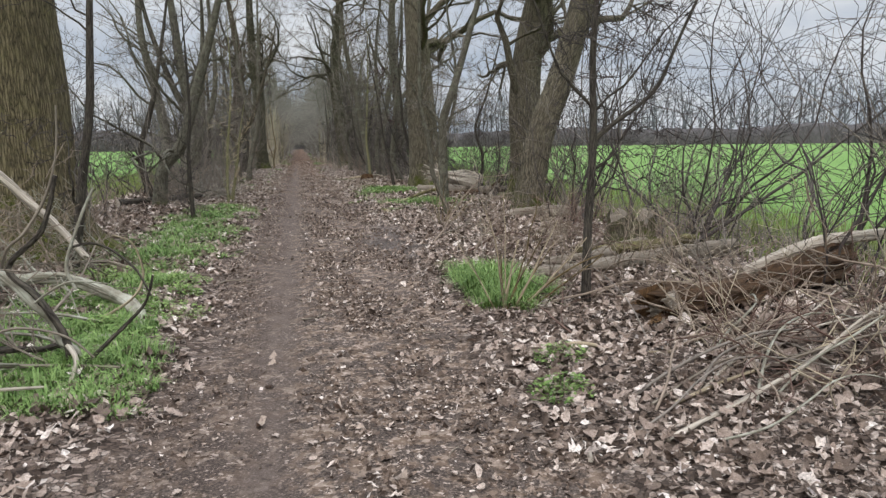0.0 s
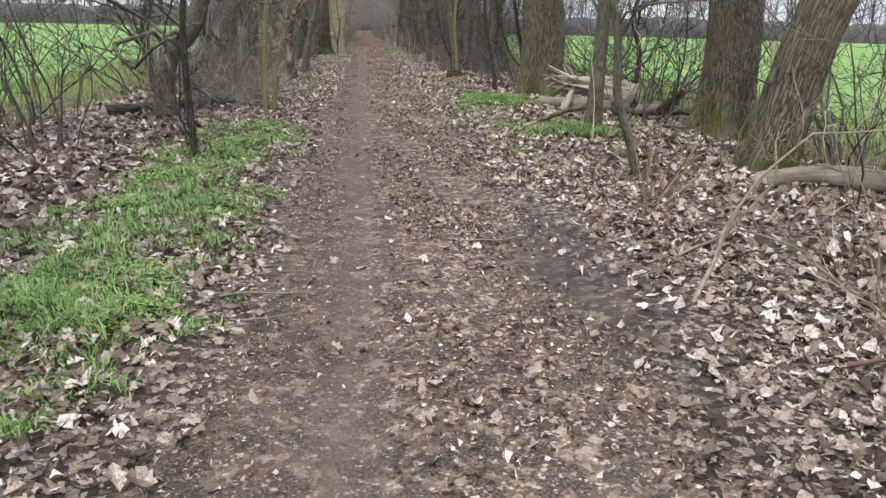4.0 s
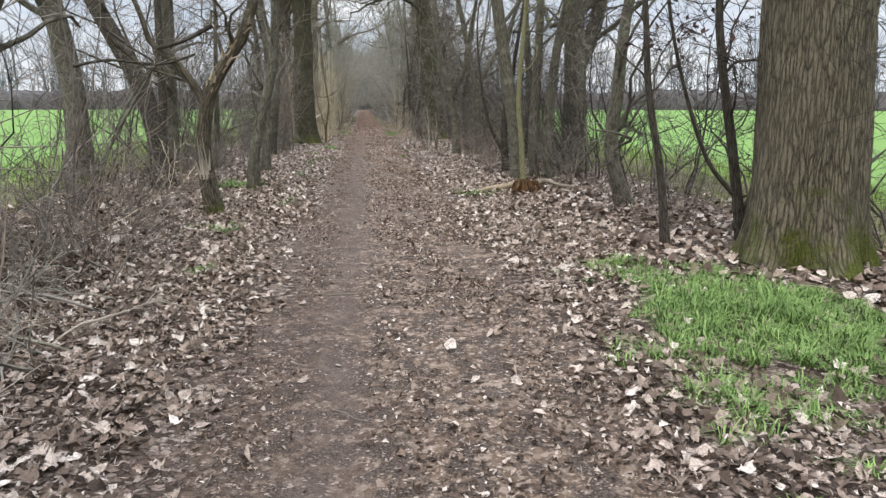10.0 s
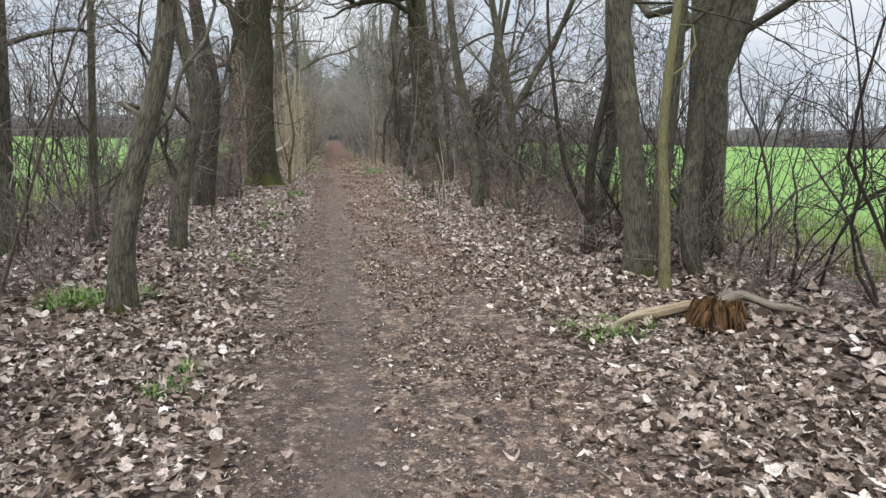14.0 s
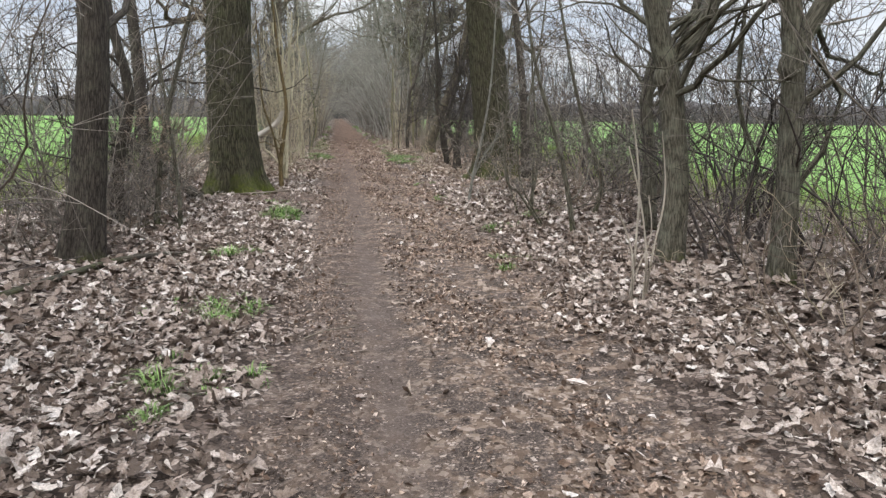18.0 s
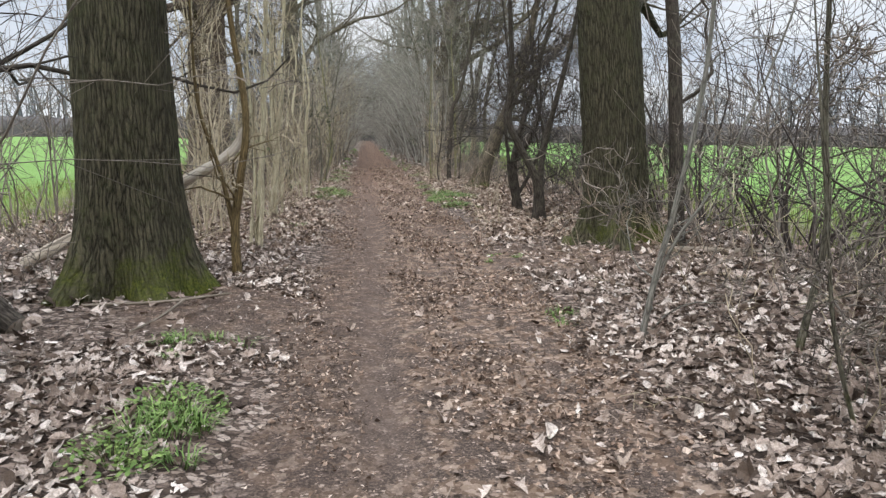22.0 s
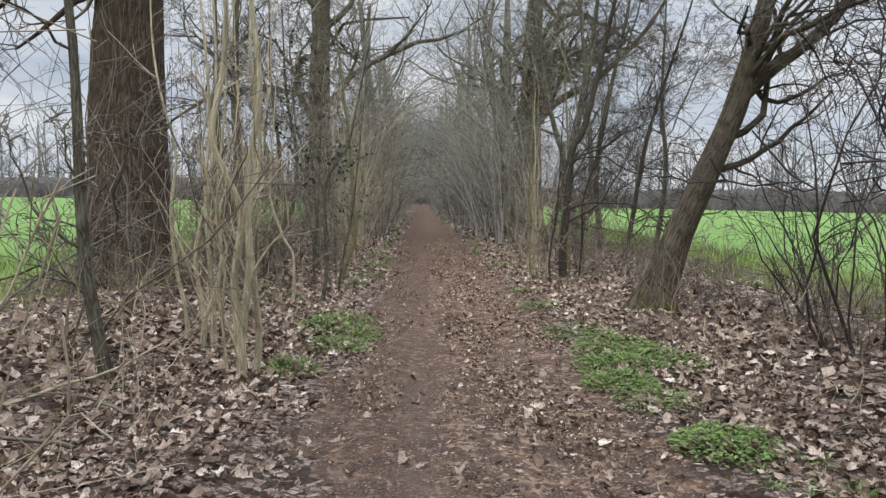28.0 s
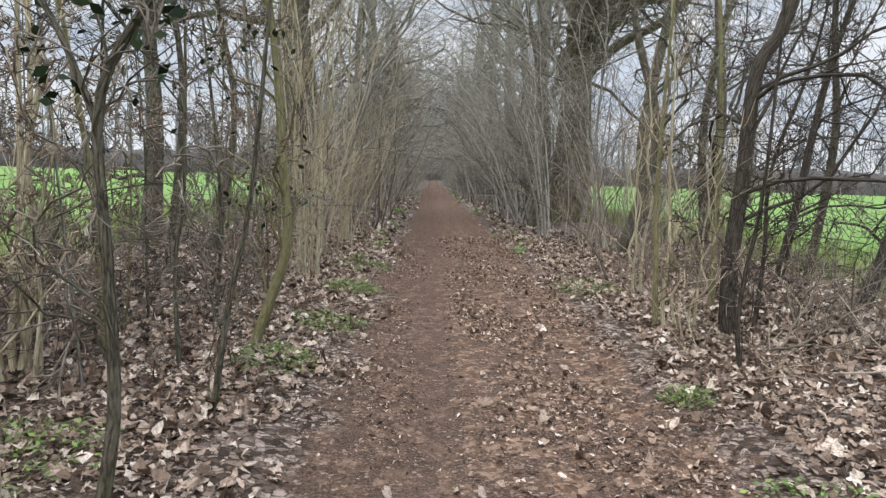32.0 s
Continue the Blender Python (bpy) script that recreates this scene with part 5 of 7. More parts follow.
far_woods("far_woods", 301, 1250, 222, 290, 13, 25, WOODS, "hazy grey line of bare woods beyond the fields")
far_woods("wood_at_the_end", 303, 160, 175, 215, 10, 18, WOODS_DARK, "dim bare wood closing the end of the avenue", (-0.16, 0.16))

# the low dark hedge in front of the woods, an uneven bank all round
hedge_rng = np.random.default_rng(305)
ha = np.linspace(0, 2 * np.pi, 901)[:-1]
top_h = 5.6 + 0.5 * np.sin(17 * ha) + 0.25 * np.sin(41 * ha + 1) + hedge_rng.normal(0, 0.22, 900)
rows = []
for f, d in ((0.0, 212.0), (0.45, 212.6), (0.8, 214.0), (1.0, 216.0), (0.5, 219.0), (0.0, 220.0)):
    dd = d + hedge_rng.normal(0, 0.5, 900)
    rows.append(np.stack([np.sin(ha) * dd, 25 + np.cos(ha) * dd, f * top_h * hedge_rng.uniform(0.97, 1.03, 900) - (0.3 if f == 0 else 0)], -1))
bank = Geo()
hi = np.arange(5)[:, None] * 900
hj, hk = np.arange(900)[None], (np.arange(900)[None] + 1) % 900
bank.add(np.stack(rows), np.stack([hi + hj, hi + hk, hi + 900 + hk, hi + 900 + hj], -1).reshape(-1, 4))
tagged(new("far_hedge", bank.mesh("far_hedge", FAR_HEDGE)), "dark low hedge along the far field edge", "hedge", kind="stuff")

# ---- fallen wood ----


def log(name, knots, r0, r1, material, label, category="log", seed=1, sides=14, knob=0.08, group="", torn=0, end=None, groove=0.0, bare=0.0):
    """A fallen stem or limb through the knots (x, y, z), uneven, closed at both ends; torn: splinters at its first end; groove: deep splits along it; bare: the share at its first end that has lost its bark."""
    rng = np.random.default_rng(seed)
    k = np.array(knots, float)
    foot = k[0].copy()
    foot[2] = 0.0
    top = thing(name, foot[0], foot[1], label, category, group)
    n = 12 + 7 * len(k)
    line = spline(k - foot, n)
    T = unit(np.gradient(line, axis=0))
    ref = np.array([0, 0, 1.0]) if abs(T[:, 2]).max() < 0.9 else np.array([1.0, 0, 0])
    A = unit(np.cross(T, ref))
    B = np.cross(T, A)
    ang = np.arange(sides) * 2 * np.pi / sides
    u = np.linspace(0, 1, n)[:, None]
    rr = (r0 + (r1 - r0) * u) * (1 + knob * np.sin(2 * ang + 6 * u + seed) + knob * np.sin(3 * ang - 9 * u) + rng.normal(0, knob * 0.5, (n, sides)))
    if groove:
        rr = rr * (1 - groove * np.clip(np.sin(5 * ang + 1.5 * u + seed) * np.sin(3 * ang - 2.2 * u) * 1.6, 0, 1) - 0.5 * groove * rng.uniform(0, 1, (1, sides)))
    V = line[:, None] + A[:, None] * (np.cos(ang)[None, :, None] * rr[..., None]) + B[:, None] * (np.sin(ang)[None, :, None] * rr[..., None])
    if torn:
        # a ragged end: some strips of wood run far past others
        jag = r0 * (0.2 + 2.2 * rng.uniform(0, 1, sides) ** 2.5)
        for k, share in enumerate((1.0, 0.55, 0.25)):
            V[k] -= T[0] * (jag * share)[:, None]
    g = Geo()
    i = np.arange(n - 1)[:, None] * sides
    j, q = np.arange(sides)[None], (np.arange(sides)[None] + 1) % sides
    run = np.r_[0, np.cumsum(np.linalg.norm(np.diff(line, axis=0), axis=-1))][:, None]
    laid = np.stack(np.broadcast_arrays(r0 * np.cos(ang)[None], r0 * np.sin(ang)[None], run), -1)
    cut = int(bare * (n - 1))
    faces = np.stack([i + j, i + q, i + sides + q, i + sides + j], -1)
    g.add(V[cut:], faces[cut:].reshape(-1, 4) - cut * sides, laid[cut:])
    part("stem", g.mesh("stem", material), top)
    if cut:
        g = Geo()
        g.add(V[: cut + 1], faces[:cut].reshape(-1, 4), laid[: cut + 1])
        part("bare_tip", g.mesh("bare_tip", TAN_WOOD), top, "pale tip without bark")
    for e, (at, d) in enumerate(((0, -1), (n - 1, 1))):
        c = Geo()
        ringv = V[at] + 0.002 * d * T[at]
        mid = line[at] + T[at] * d * ((-0.6 if torn and e == 0 else 0.3) * rr[at].mean())
        c.add(np.concatenate([ringv, mid[None]]), np.stack([np.arange(sides), (np.arange(sides) + 1) % sides, np.full(sides, sides)], -1))
        part("broken_end", c.mesh("broken_end", end or PALE_WOOD, False), top)
    for m in range(torn):
        a = rng.uniform(0, 6.28)
        b = line[0] + (A[0] * math.cos(a) + B[0] * math.sin(a)) * r0 * rng.uniform(0.2, 0.9)
        P, R = grow(rng, b[None], (-T[0] + rng.normal(0, 0.35, 3))[None], np.array([r0 * rng.uniform(0.6, 1.8)]), np.array([r0 * rng.uniform(0.15, 0.4)]), 3, 0.12, 0.0, 0.15)
        R = R * np.array([[1.0, 0.9, 0.6, 0.3]])
        c = Geo()
        tubes(c, P, R, 4)
        part("splinter", c.mesh("splinter", PALE_WOOD, False), top)
    return top


def dead_branch(x, y, turn, length, r, seed, material=None, lift=0.12, label="dry fallen branch on the leaf litter", side=5, name="fallen_branch"):
    """A fallen branch with its side twigs, lying on the ground."""
    rng = np.random.default_rng(seed)
    if (x - 0.45) * math.cos(math.radians(turn)) < 0 and abs(x - 0.45) < length + 1.3:
        # its tip points away from the path
        turn = 180 - turn
    top = thing(name, x, y, label, "branch", "fallen branches", turn)
    mat = material or DEAD_WOOD
    P, R = grow(rng, np.array([[0, 0, r + 0.01]]), np.array([[1.0, 0, lift]]), np.array([length]), np.array([r]), 9, 0.16, -0.015, 0.3)
    P[..., 2] = np.maximum(P[..., 2], R * 0.8 + 0.01)
    g = Geo()
    tubes(g, P, R, 7)
    part("stem", g.mesh("stem", mat), top)
    P2, R2 = grow(rng, *shoots(rng, P, R, side, 0.15, 1.0, (0.4, 1.0), 0.45, 0.5), 5, 0.22, 0.0)
    P2[..., 2] = np.maximum(P2[..., 2], 0.01)
    for k in range(side):
        g = Geo()
        tubes(g, P2[k : k + 1], np.maximum(R2[k : k + 1], 0.004), 5)
        part("side_branch", g.mesh("side_branch", mat), top)
    P3, R3 = grow(rng, *shoots(rng, P2, R2, 4, 0.1, 1.0, (0.4, 1.0), 0.5, 0.6), 3, 0.25, 0.0)
    P3[..., 2] = np.maximum(P3[..., 2], 0.008)
    g = Geo()
    tubes(g, P3, np.maximum(R3, 0.0022), 3)
    tagged(part("twig_spray", g.mesh("twig_spray", mat), top), kind="stuff")
    return top


def stick(x, y, turn, length, r, seed, material=None, label="short dry stick on the ground"):
    rng = np.random.default_rng(seed)
    g = Geo()
    P, R = grow(rng, np.array([[-length / 2, 0, 0]]), np.array([[1.0, 0, 0.0]]), np.array([length]), np.array([r]), 5, 0.13, 0, 0.55)
    z = float(rise(np.array(x), np.array(y)))
    P[..., 2] = np.clip(P[..., 2], -0.01, 0.03) + r + 0.006
    tubes(g, P, R, 5)
    ob = new("stick", g.mesh("stick", material or DEAD_WOOD))
    ob.matrix_basis = pose(x, y, z, 0, 0, turn)
    return tagged(ob, label, "stick", "sticks on the path")


def jagged_stump(name, x, y, r, h, material, label, seed, spikes=0.5):
    rng = np.random.default_rng(seed)
    top = thing(name, x, y, label, "stump")
    sides, rings = 32, 9
    ang = np.arange(sides) * 2 * np.pi / sides
    edge = h * (1 - spikes * np.abs(np.sin(2.5 * ang + seed)) * rng.uniform(0.3, 1.0, sides))
    V = []
    for k in range(rings):
        u = k / (rings - 1)
        rad = r * (1 + 0.55 * (1 - u) ** 3 * (1 + 0.5 * np.sin(5 * ang + seed))) * (1 + 0.06 * np.sin(9 * ang + 3 * u) + rng.normal(0, 0.025, sides))
        V.append(np.stack([np.cos(ang) * rad, np.sin(ang) * rad, edge * u - 0.05 * (1 - u)], -1))
    inner = []
    for k, (f, drop) in enumerate(((0.72, 0.06), (0.45, 0.20))):
        inner.append(np.stack([np.cos(ang) * r * f, np.sin(ang) * r * f, np.maximum(edge - drop * h / 0.4, 0.02) + rng.normal(0, 0.01, sides)], -1))
    g = Geo()
    i = np.arange(rings - 1)[:, None] * sides
    j, q = np.arange(sides)[None], (np.arange(sides)[None] + 1) % sides
    g.add(np.stack(V), np.stack([i + j, i + q, i + sides + q, i + sides + j], -1).reshape(-1, 4))
    part("shell", g.mesh("shell", material), top)
    g = Geo()
    stack = np.stack([V[-1], *inner])
    i = np.arange(2)[:, None] * sides
    g.add(stack, np.stack([i + j, i + q, i + sides + q, i + sides + j], -1).reshape(-1, 4))
    mid = inner[-1].mean(0) - np.array([0, 0, 0.03])
    g.add(np.concatenate([inner[-1], mid[None]]), np.stack([np.arange(sides), (np.arange(sides) + 1) % sides, np.full(sides, sides)], -1))
    part("rotten_core", g.mesh("rotten_core", DEAD_WOOD, False), top)
    return top


# first stretch
log("curved_dead_limb", [(-2.6, 6.2, 0.24), (-1.95, 6.08, 0.30), (-1.62, 6.0, 0.31), (-1.34, 5.9, 0.22), (-1.1, 5.76, 0.13), (-0.96, 5.52, 0.08), (-0.88, 5.25, 0.06), (-0.9, 5.02, 0.05), (-1.02, 4.84, 0.05), (-1.35, 4.62, 0.04)], 0.04, 0.056, LICHEN_WOOD, "thick curved dead limb with pale lichen over grass", seed=3, sides=14, knob=0.16)
log("crooked_dead_limb", [(-1.75, 4.5, 0.85), (-1.4, 4.35, 0.63), (-1.25, 4.3, 0.48), (-1.15, 4.3, 0.36), (-1.12, 4.3, 0.23), (-1.04, 4.28, 0.17), (-1.0, 4.2, 0.08), (-1.0, 4.1, 0.03), (-1.12, 3.95, 0.02)], 0.022, 0.03, LICHEN_WOOD, "crooked grey dead limb standing out of the grass", seed=1801, sides=11, knob=0.16)
FALLEN = "bent bare branch of a fallen crown over the grass"
for k, (knots, r0, r1, mat) in enumerate((
    ([(-0.99, 4.25, 0.08), (-0.75, 4.27, 0.3), (-0.61, 4.25, 0.45), (-0.54, 4.2, 0.63)], 0.014, 0.007, DARK_BARK),
    ([(-1.45, 4.2, 0.13), (-1.09, 4.15, 0.12), (-0.75, 4.1, 0.10)], 0.012, 0.008, DEAD_WOOD),
    ([(-1.62, 3.75, 0.12), (-1.3, 3.7, 0.15), (-1.02, 3.75, 0.13)], 0.012, 0.008, PALE_WOOD),
    ([(-1.07, 4.25, 0.22), (-0.98, 4.1, 0.16), (-0.96, 3.9, 0.09)], 0.018, 0.012, PALE_WOOD),
    ([(-1.04, 4.3, 0.80), (-0.86, 4.3, 0.82), (-0.66, 4.25, 0.68), (-0.56, 4.2, 0.5)], 0.010, 0.005, DARK_BARK),
    ([(-0.86, 4.3, 1.16), (-0.96, 4.3, 0.94), (-1.04, 4.28, 0.70), (-1.0, 4.28, 0.55)], 0.008, 0.011, LICHEN_WOOD),
    ([(-1.05, 4.28, 1.24), (-1.15, 4.28, 0.92), (-1.36, 4.3, 0.70), (-1.22, 4.28, 0.52), (-1.08, 4.25, 0.28), (-1.06, 4.25, 0.1)], 0.012, 0.026, DARK_BARK),
    ([(-1.2, 4.2, 0.5), (-1.0, 4.15, 0.62), (-0.78, 4.15, 0.60)], 0.009, 0.004, LICHEN_WOOD),
    ([(-1.5, 4.05, 0.3), (-1.25, 4.0, 0.4), (-1.0, 4.0, 0.34), (-0.85, 4.0, 0.2)], 0.011, 0.005, DEAD_WOOD),
)):
    log("bent_branch", knots, r0, r1, mat, FALLEN, "branch", 1820 + k, 7, 0.1, "fallen crown")
for k, (bx, by, bt, bl) in enumerate(((-1.15, 4.3, 200, 0.8), (-1.05, 4.1, 150, 0.7), (-1.2, 3.9, 190, 0.9), (-1.4, 4.6, 160, 1.0))):
    dead_branch(bx, by, bt, bl, 0.012, 1840 + k, (LICHEN_WOOD, DEAD_WOOD)[k % 2], 0.7, "dry twiggy branch of a fallen crown over grass", 7)
log("crooked_dead_limb", [(-1.12, 4.3, 0.21), (-1.25, 4.32, 0.18), (-1.5, 4.4, 0.17), (-1.9, 4.5, 0.08)], 0.018, 0.024, DARK_BARK, "dark side limb resting on the grass", seed=1802, sides=9, knob=0.14)
log("bent_dead_branch", [(-1.45, 5.0, 0.03), (-1.2, 5.3, 0.10), (-1.0, 5.5, 0.2), (-0.92, 5.6, 0.34), (-0.93, 5.62, 0.5), (-0.99, 5.62, 0.65), (-1.12, 5.6, 0.71)], 0.012, 0.006, TAN_WOOD, "thin branch bent into a loop above the curved limb", "branch", 1803, 7, 0.1)
log("propped_dead_limb", [(-1.62, 6.55, 0.42), (-1.86, 6.6, 0.72), (-2.07, 6.6, 0.94), (-2.3, 6.65, 1.18), (-3.0, 6.9, 1.75)], 0.03, 0.04, PALE_WOOD, "pale straight dead limb propped in front of the oak", seed=1804, sides=11, torn=3)
log("thin_dead_stem", [(-2.3, 6.3, 0.02), (-2.14, 6.2, 0.5), (-1.97, 6.2, 0.68), (-1.82, 6.2, 0.9), (-1.72, 6.2, 1.13), (-1.65, 6.2, 1.4), (-1.62, 6.2, 1.75)], 0.016, 0.008, DEAD_WOOD, "thin grey dead stem leaning before the oak", "branch", 1805, 8, 0.1)
tangle_rng = np.random.default_rng(1806)
for k in range(26):
    dead_branch(tangle_rng.uniform(-2.9, -1.5), tangle_rng.uniform(6.0, 8.6), tangle_rng.uniform(100, 300), tangle_rng.uniform(0.8, 1.7), tangle_rng.uniform(0.006, 0.013), 1810 + k, (DEAD_WOOD, LICHEN_WOOD, TWIG_BROWN)[k % 3], tangle_rng.uniform(0.5, 1.8), "grey dead branch in a tangle before the oak", 6)
for k, (bx, by, bt, bl) in enumerate(((-1.0, 5.3, 190, 1.1), (-1.4, 6.2, 150, 1.3), (-1.0, 4.5, 200, 0.9), (-2.0, 6.6, 120, 1.2), (-1.9, 5.6, 240, 1.3), (-1.5, 4.0, 170, 1.2))):
    dead_branch(bx, by, bt, bl, 0.016, 1500 + k, LICHEN_WOOD, 0.3, "pale dead branch with lichen over grass", 6)
for k, (bx, by, bt, bl, br) in enumerate(((-3.2, 4.6, 20, 2.2, 0.03), (-2.6, 5.4, -30, 2.0, 0.028), (-1.2, 3.4, 140, 1.8, 0.03), (-2.2, 6.6, 60, 1.9, 0.02), (-1.3, 7.5, 170, 2.0, 0.022), (-2.9, 8.6, -10, 2.3, 0.025), (-1.6, 5.2, 100, 1.5, 0.018), (-2.0, 4.2, 200, 1.8, 0.022), (-2.0, 8.4, 250, 1.8, 0.02))):
    dead_branch(bx, by, bt, bl, br, 400 + k, lift=0.35, label="grey dead branch with bare twigs over grass", side=6)
log("rotten_fallen_trunk", [(2.95, 4.3, 0.19), (3.3, 4.42, 0.15), (3.9, 4.65, 0.15), (4.5, 4.9, 0.2), (5.4, 5.2, 0.26)], 0.135, 0.16, ROTTEN_WOOD, "rotten fallen trunk with torn orange brown end", seed=5, knob=0.2, torn=12, sides=24, groove=0.4, end=ORANGE_WOOD)
log("fallen_log", [(4.15, 5.0, 0.24), (4.45, 5.05, 0.33), (4.8, 5.1, 0.42), (5.2, 5.15, 0.47), (6.4, 5.3, 0.5)], 0.05, 0.065, PALE_WOOD, "pale fallen limb resting on the rotten trunk", seed=6, torn=3, groove=0.3, sides=16)
log("fallen_log", [(2.72, 6.15, 0.09), (3.2, 6.22, 0.10), (3.9, 6.45, 0.12), (5.4, 6.9, 0.15)], 0.085, 0.10, DEAD_WOOD, "grey fallen trunk half under leaves", seed=7, knob=0.12, torn=3, sides=18, groove=0.25)
log("fallen_log", [(3.02, 6.75, 0.09), (3.5, 6.78, 0.11), (4.05, 7.15, 0.12), (4.5, 7.4, 0.16)], 0.06, 0.075, DEAD_WOOD, "grey fallen limb leaning on the stump", seed=8, knob=0.15, torn=3)
log("fallen_log", [(3.55, 7.2, 0.1), (4.1, 7.0, 0.16), (5.0, 7.1, 0.2)], 0.05, 0.08, MOSSY_LOG, "dark fallen trunk beside the stump", seed=1807, knob=0.15, torn=3)
jagged_stump("tree_stump", 4.5, 7.7, 0.29, 0.56, OAK_BARK, "hollow rotten tree stump in the brush", 2)
for k, (a, b, r) in enumerate((((1.95, 2.55, 0.05), (4.3, 3.55, 0.38), 0.022), ((2.2, 2.9, 0.06), (4.6, 3.7, 0.30), 0.018), ((2.4, 3.0, 0.04), (4.5, 4.3, 0.25), 0.02), ((1.9, 4.0, 0.04), (2.6, 3.6, 0.08), 0.028), ((2.8, 3.7, 0.05), (4.8, 3.3, 0.35), 0.016), ((2.6, 5.9, 0.03), (3.4, 6.7, 0.35), 0.015), ((1.55, 2.5, 0.02), (1.95, 3.0, 0.05), 0.016))):
    bends = [tuple(p + (q - p) * u + 0.06 * math.sin(5 * k + 2.3 * n + 4 * u) * math.sin(3.14 * u) for n, (p, q) in enumerate(zip(a, b))) for u in (0.0, 0.22, 0.45, 0.7, 1.0)]
    log("long_stick", bends, r * 0.75, r * 0.35, (PALE_WOOD, TAN_WOOD)[k % 2], "long pale stick in a heap of brushwood", "stick", 20 + k, 7, 0.10, "brushwood heap")
pile_rng = np.random.default_rng(9)
for k in range(26):
    dead_branch(pile_rng.uniform(2.6, 4.8), pile_rng.uniform(2.3, 3.7), pile_rng.uniform(0, 360), pile_rng.uniform(0.6, 1.5), pile_rng.uniform(0.004, 0.009), 1600 + k, lift=pile_rng.uniform(0.2, 0.7), label="thin reddish brushwood branch in a tangled heap", side=6, material=(TWIG_RED, TWIG_BROWN)[k % 2])
for k in range(60):
    dead_branch(2.0 + 3.6 * pile_rng.uniform(0, 1) ** 1.2, pile_rng.uniform(1.6, 9.5), pile_rng.uniform(0, 360), pile_rng.uniform(0.7, 2.0), pile_rng.uniform(0.006, 0.017), 430 + k, lift=pile_rng.uniform(0.05, 0.5), label="dry brushwood branch in a tangled heap", side=5, material=(DEAD_WOOD, TWIG_RED, TWIG_BROWN)[k % 3])

# the split log beside the straight oak
log("split_log", [(4.1, 18.25, 0.50), (4.4, 18.0, 0.48), (4.75, 17.7, 0.43), (5.15, 17.4, 0.33)], 0.15, 0.28, PALE_WOOD, "big split weathered log with torn pale end", seed=31, sides=36, knob=0.10, torn=10, groove=0.5)
log("sawn_log", [(3.56, 18.0, 0.14), (4.1, 17.75, 0.14), (4.8, 17.45, 0.13)], 0.135, 0.12, DEAD_WOOD, "grey sawn log beneath the split log", seed=32, sides=18, knob=0.05, end=DEAD_WOOD)
log("broken_log", [(4.05, 17.15, 0.07), (4.5, 16.95, 0.10), (5.2, 16.7, 0.11)], 0.06, 0.095, ROTTEN_WOOD, "dark broken log lying by the split log", seed=33, sides=16, knob=0.14, torn=5, groove=0.3)
log("fallen_log", [(4.9, 16.5, 0.20), (5.6, 16.1, 0.24), (6.6, 15.9, 0.26)], 0.09, 0.11, DEAD_WOOD, "pale fallen log behind the young tree", seed=34, sides=16, knob=0.1, groove=0.3)
log("broken_stub", [(5.0, 15.9, 0.22), (5.2, 15.7, 0.5), (5.27, 15.65, 0.62)], 0.05, 0.03, ROTTEN_WOOD, "dark rotten stub rising behind the young tree", seed=29, sides=12, knob=0.2)
log("wood_slab", [(3.86, 17.42, 0.06), (3.97, 17.55, 0.2), (4.1, 17.72, 0.37)], 0.062, 0.055, PALE_WOOD, "pale split slab hanging from the log", seed=30, sides=8, knob=0.22, torn=3)
shard_rng = np.random.default_rng(35)
for k in range(12):
    # strips of torn wood fan out from the log's broken end
    a = np.array([4.3, 18.05, 0.46]) + shard_rng.normal(0, 0.07, 3)
    b = np.array([shard_rng.uniform(3.6, 4.25), shard_rng.uniform(18.1, 18.9), shard_rng.uniform(0.30, 0.92)])
    log("wood_splinter", [tuple(b), tuple((a + b) / 2 + shard_rng.normal(0, 0.025, 3)), tuple(a)], shard_rng.uniform(0.012, 0.022), shard_rng.uniform(0.03, 0.05), (PALE_WOOD, DEAD_WOOD)[k % 2], "pale splintered strip of the split log", "wood", 90 + k, 6, 0.2, "splinters of the log")
for k in range(7):
    a = np.array([shard_rng.uniform(4.3, 5.6), shard_rng.uniform(16.9, 17.6), shard_rng.uniform(0.04, 0.12)])
    b = a + np.array([shard_rng.uniform(-0.5, 0.5), shard_rng.uniform(-0.3, 0.3), shard_rng.uniform(0.0, 0.3)])
    log("wood_splinter", [tuple(a), tuple((a + b) / 2 + shard_rng.normal(0, 0.03, 3)), tuple(b)], shard_rng.uniform(0.015, 0.04), shard_rng.uniform(0.008, 0.02), (ROTTEN_WOOD, DEAD_WOOD)[k % 2], "dark broken piece of rotten wood", "wood", 110 + k, 6, 0.2, "splinters of the log")
log("mossy_branch", [(2.47, 15.25, 0.04), (2.72, 15.4, 0.08), (2.97, 15.52, 0.14), (3.4, 15.75, 0.25), (3.85, 15.95, 0.33), (3.95, 16.0, 0.55)], 0.028, 0.046, MOSSY_LOG, "long mossy branch with pale broken tip over grass", "branch", 36, 10, bare=0.33)
log("pale_branch", [(1.91, 13.6, 0.075), (2.05, 14.1, 0.085), (2.24, 14.68, 0.08), (2.3, 14.98, 0.09)], 0.038, 0.02, TAN_WOOD, "short pale forked branch on leaves", "branch", 37, 8)
log("pale_branch", [(2.08, 14.2, 0.08), (2.25, 14.45, 0.10), (2.36, 14.72, 0.12)], 0.018, 0.008, TAN_WOOD, "short pale side piece of a branch", "branch", 28, 7)
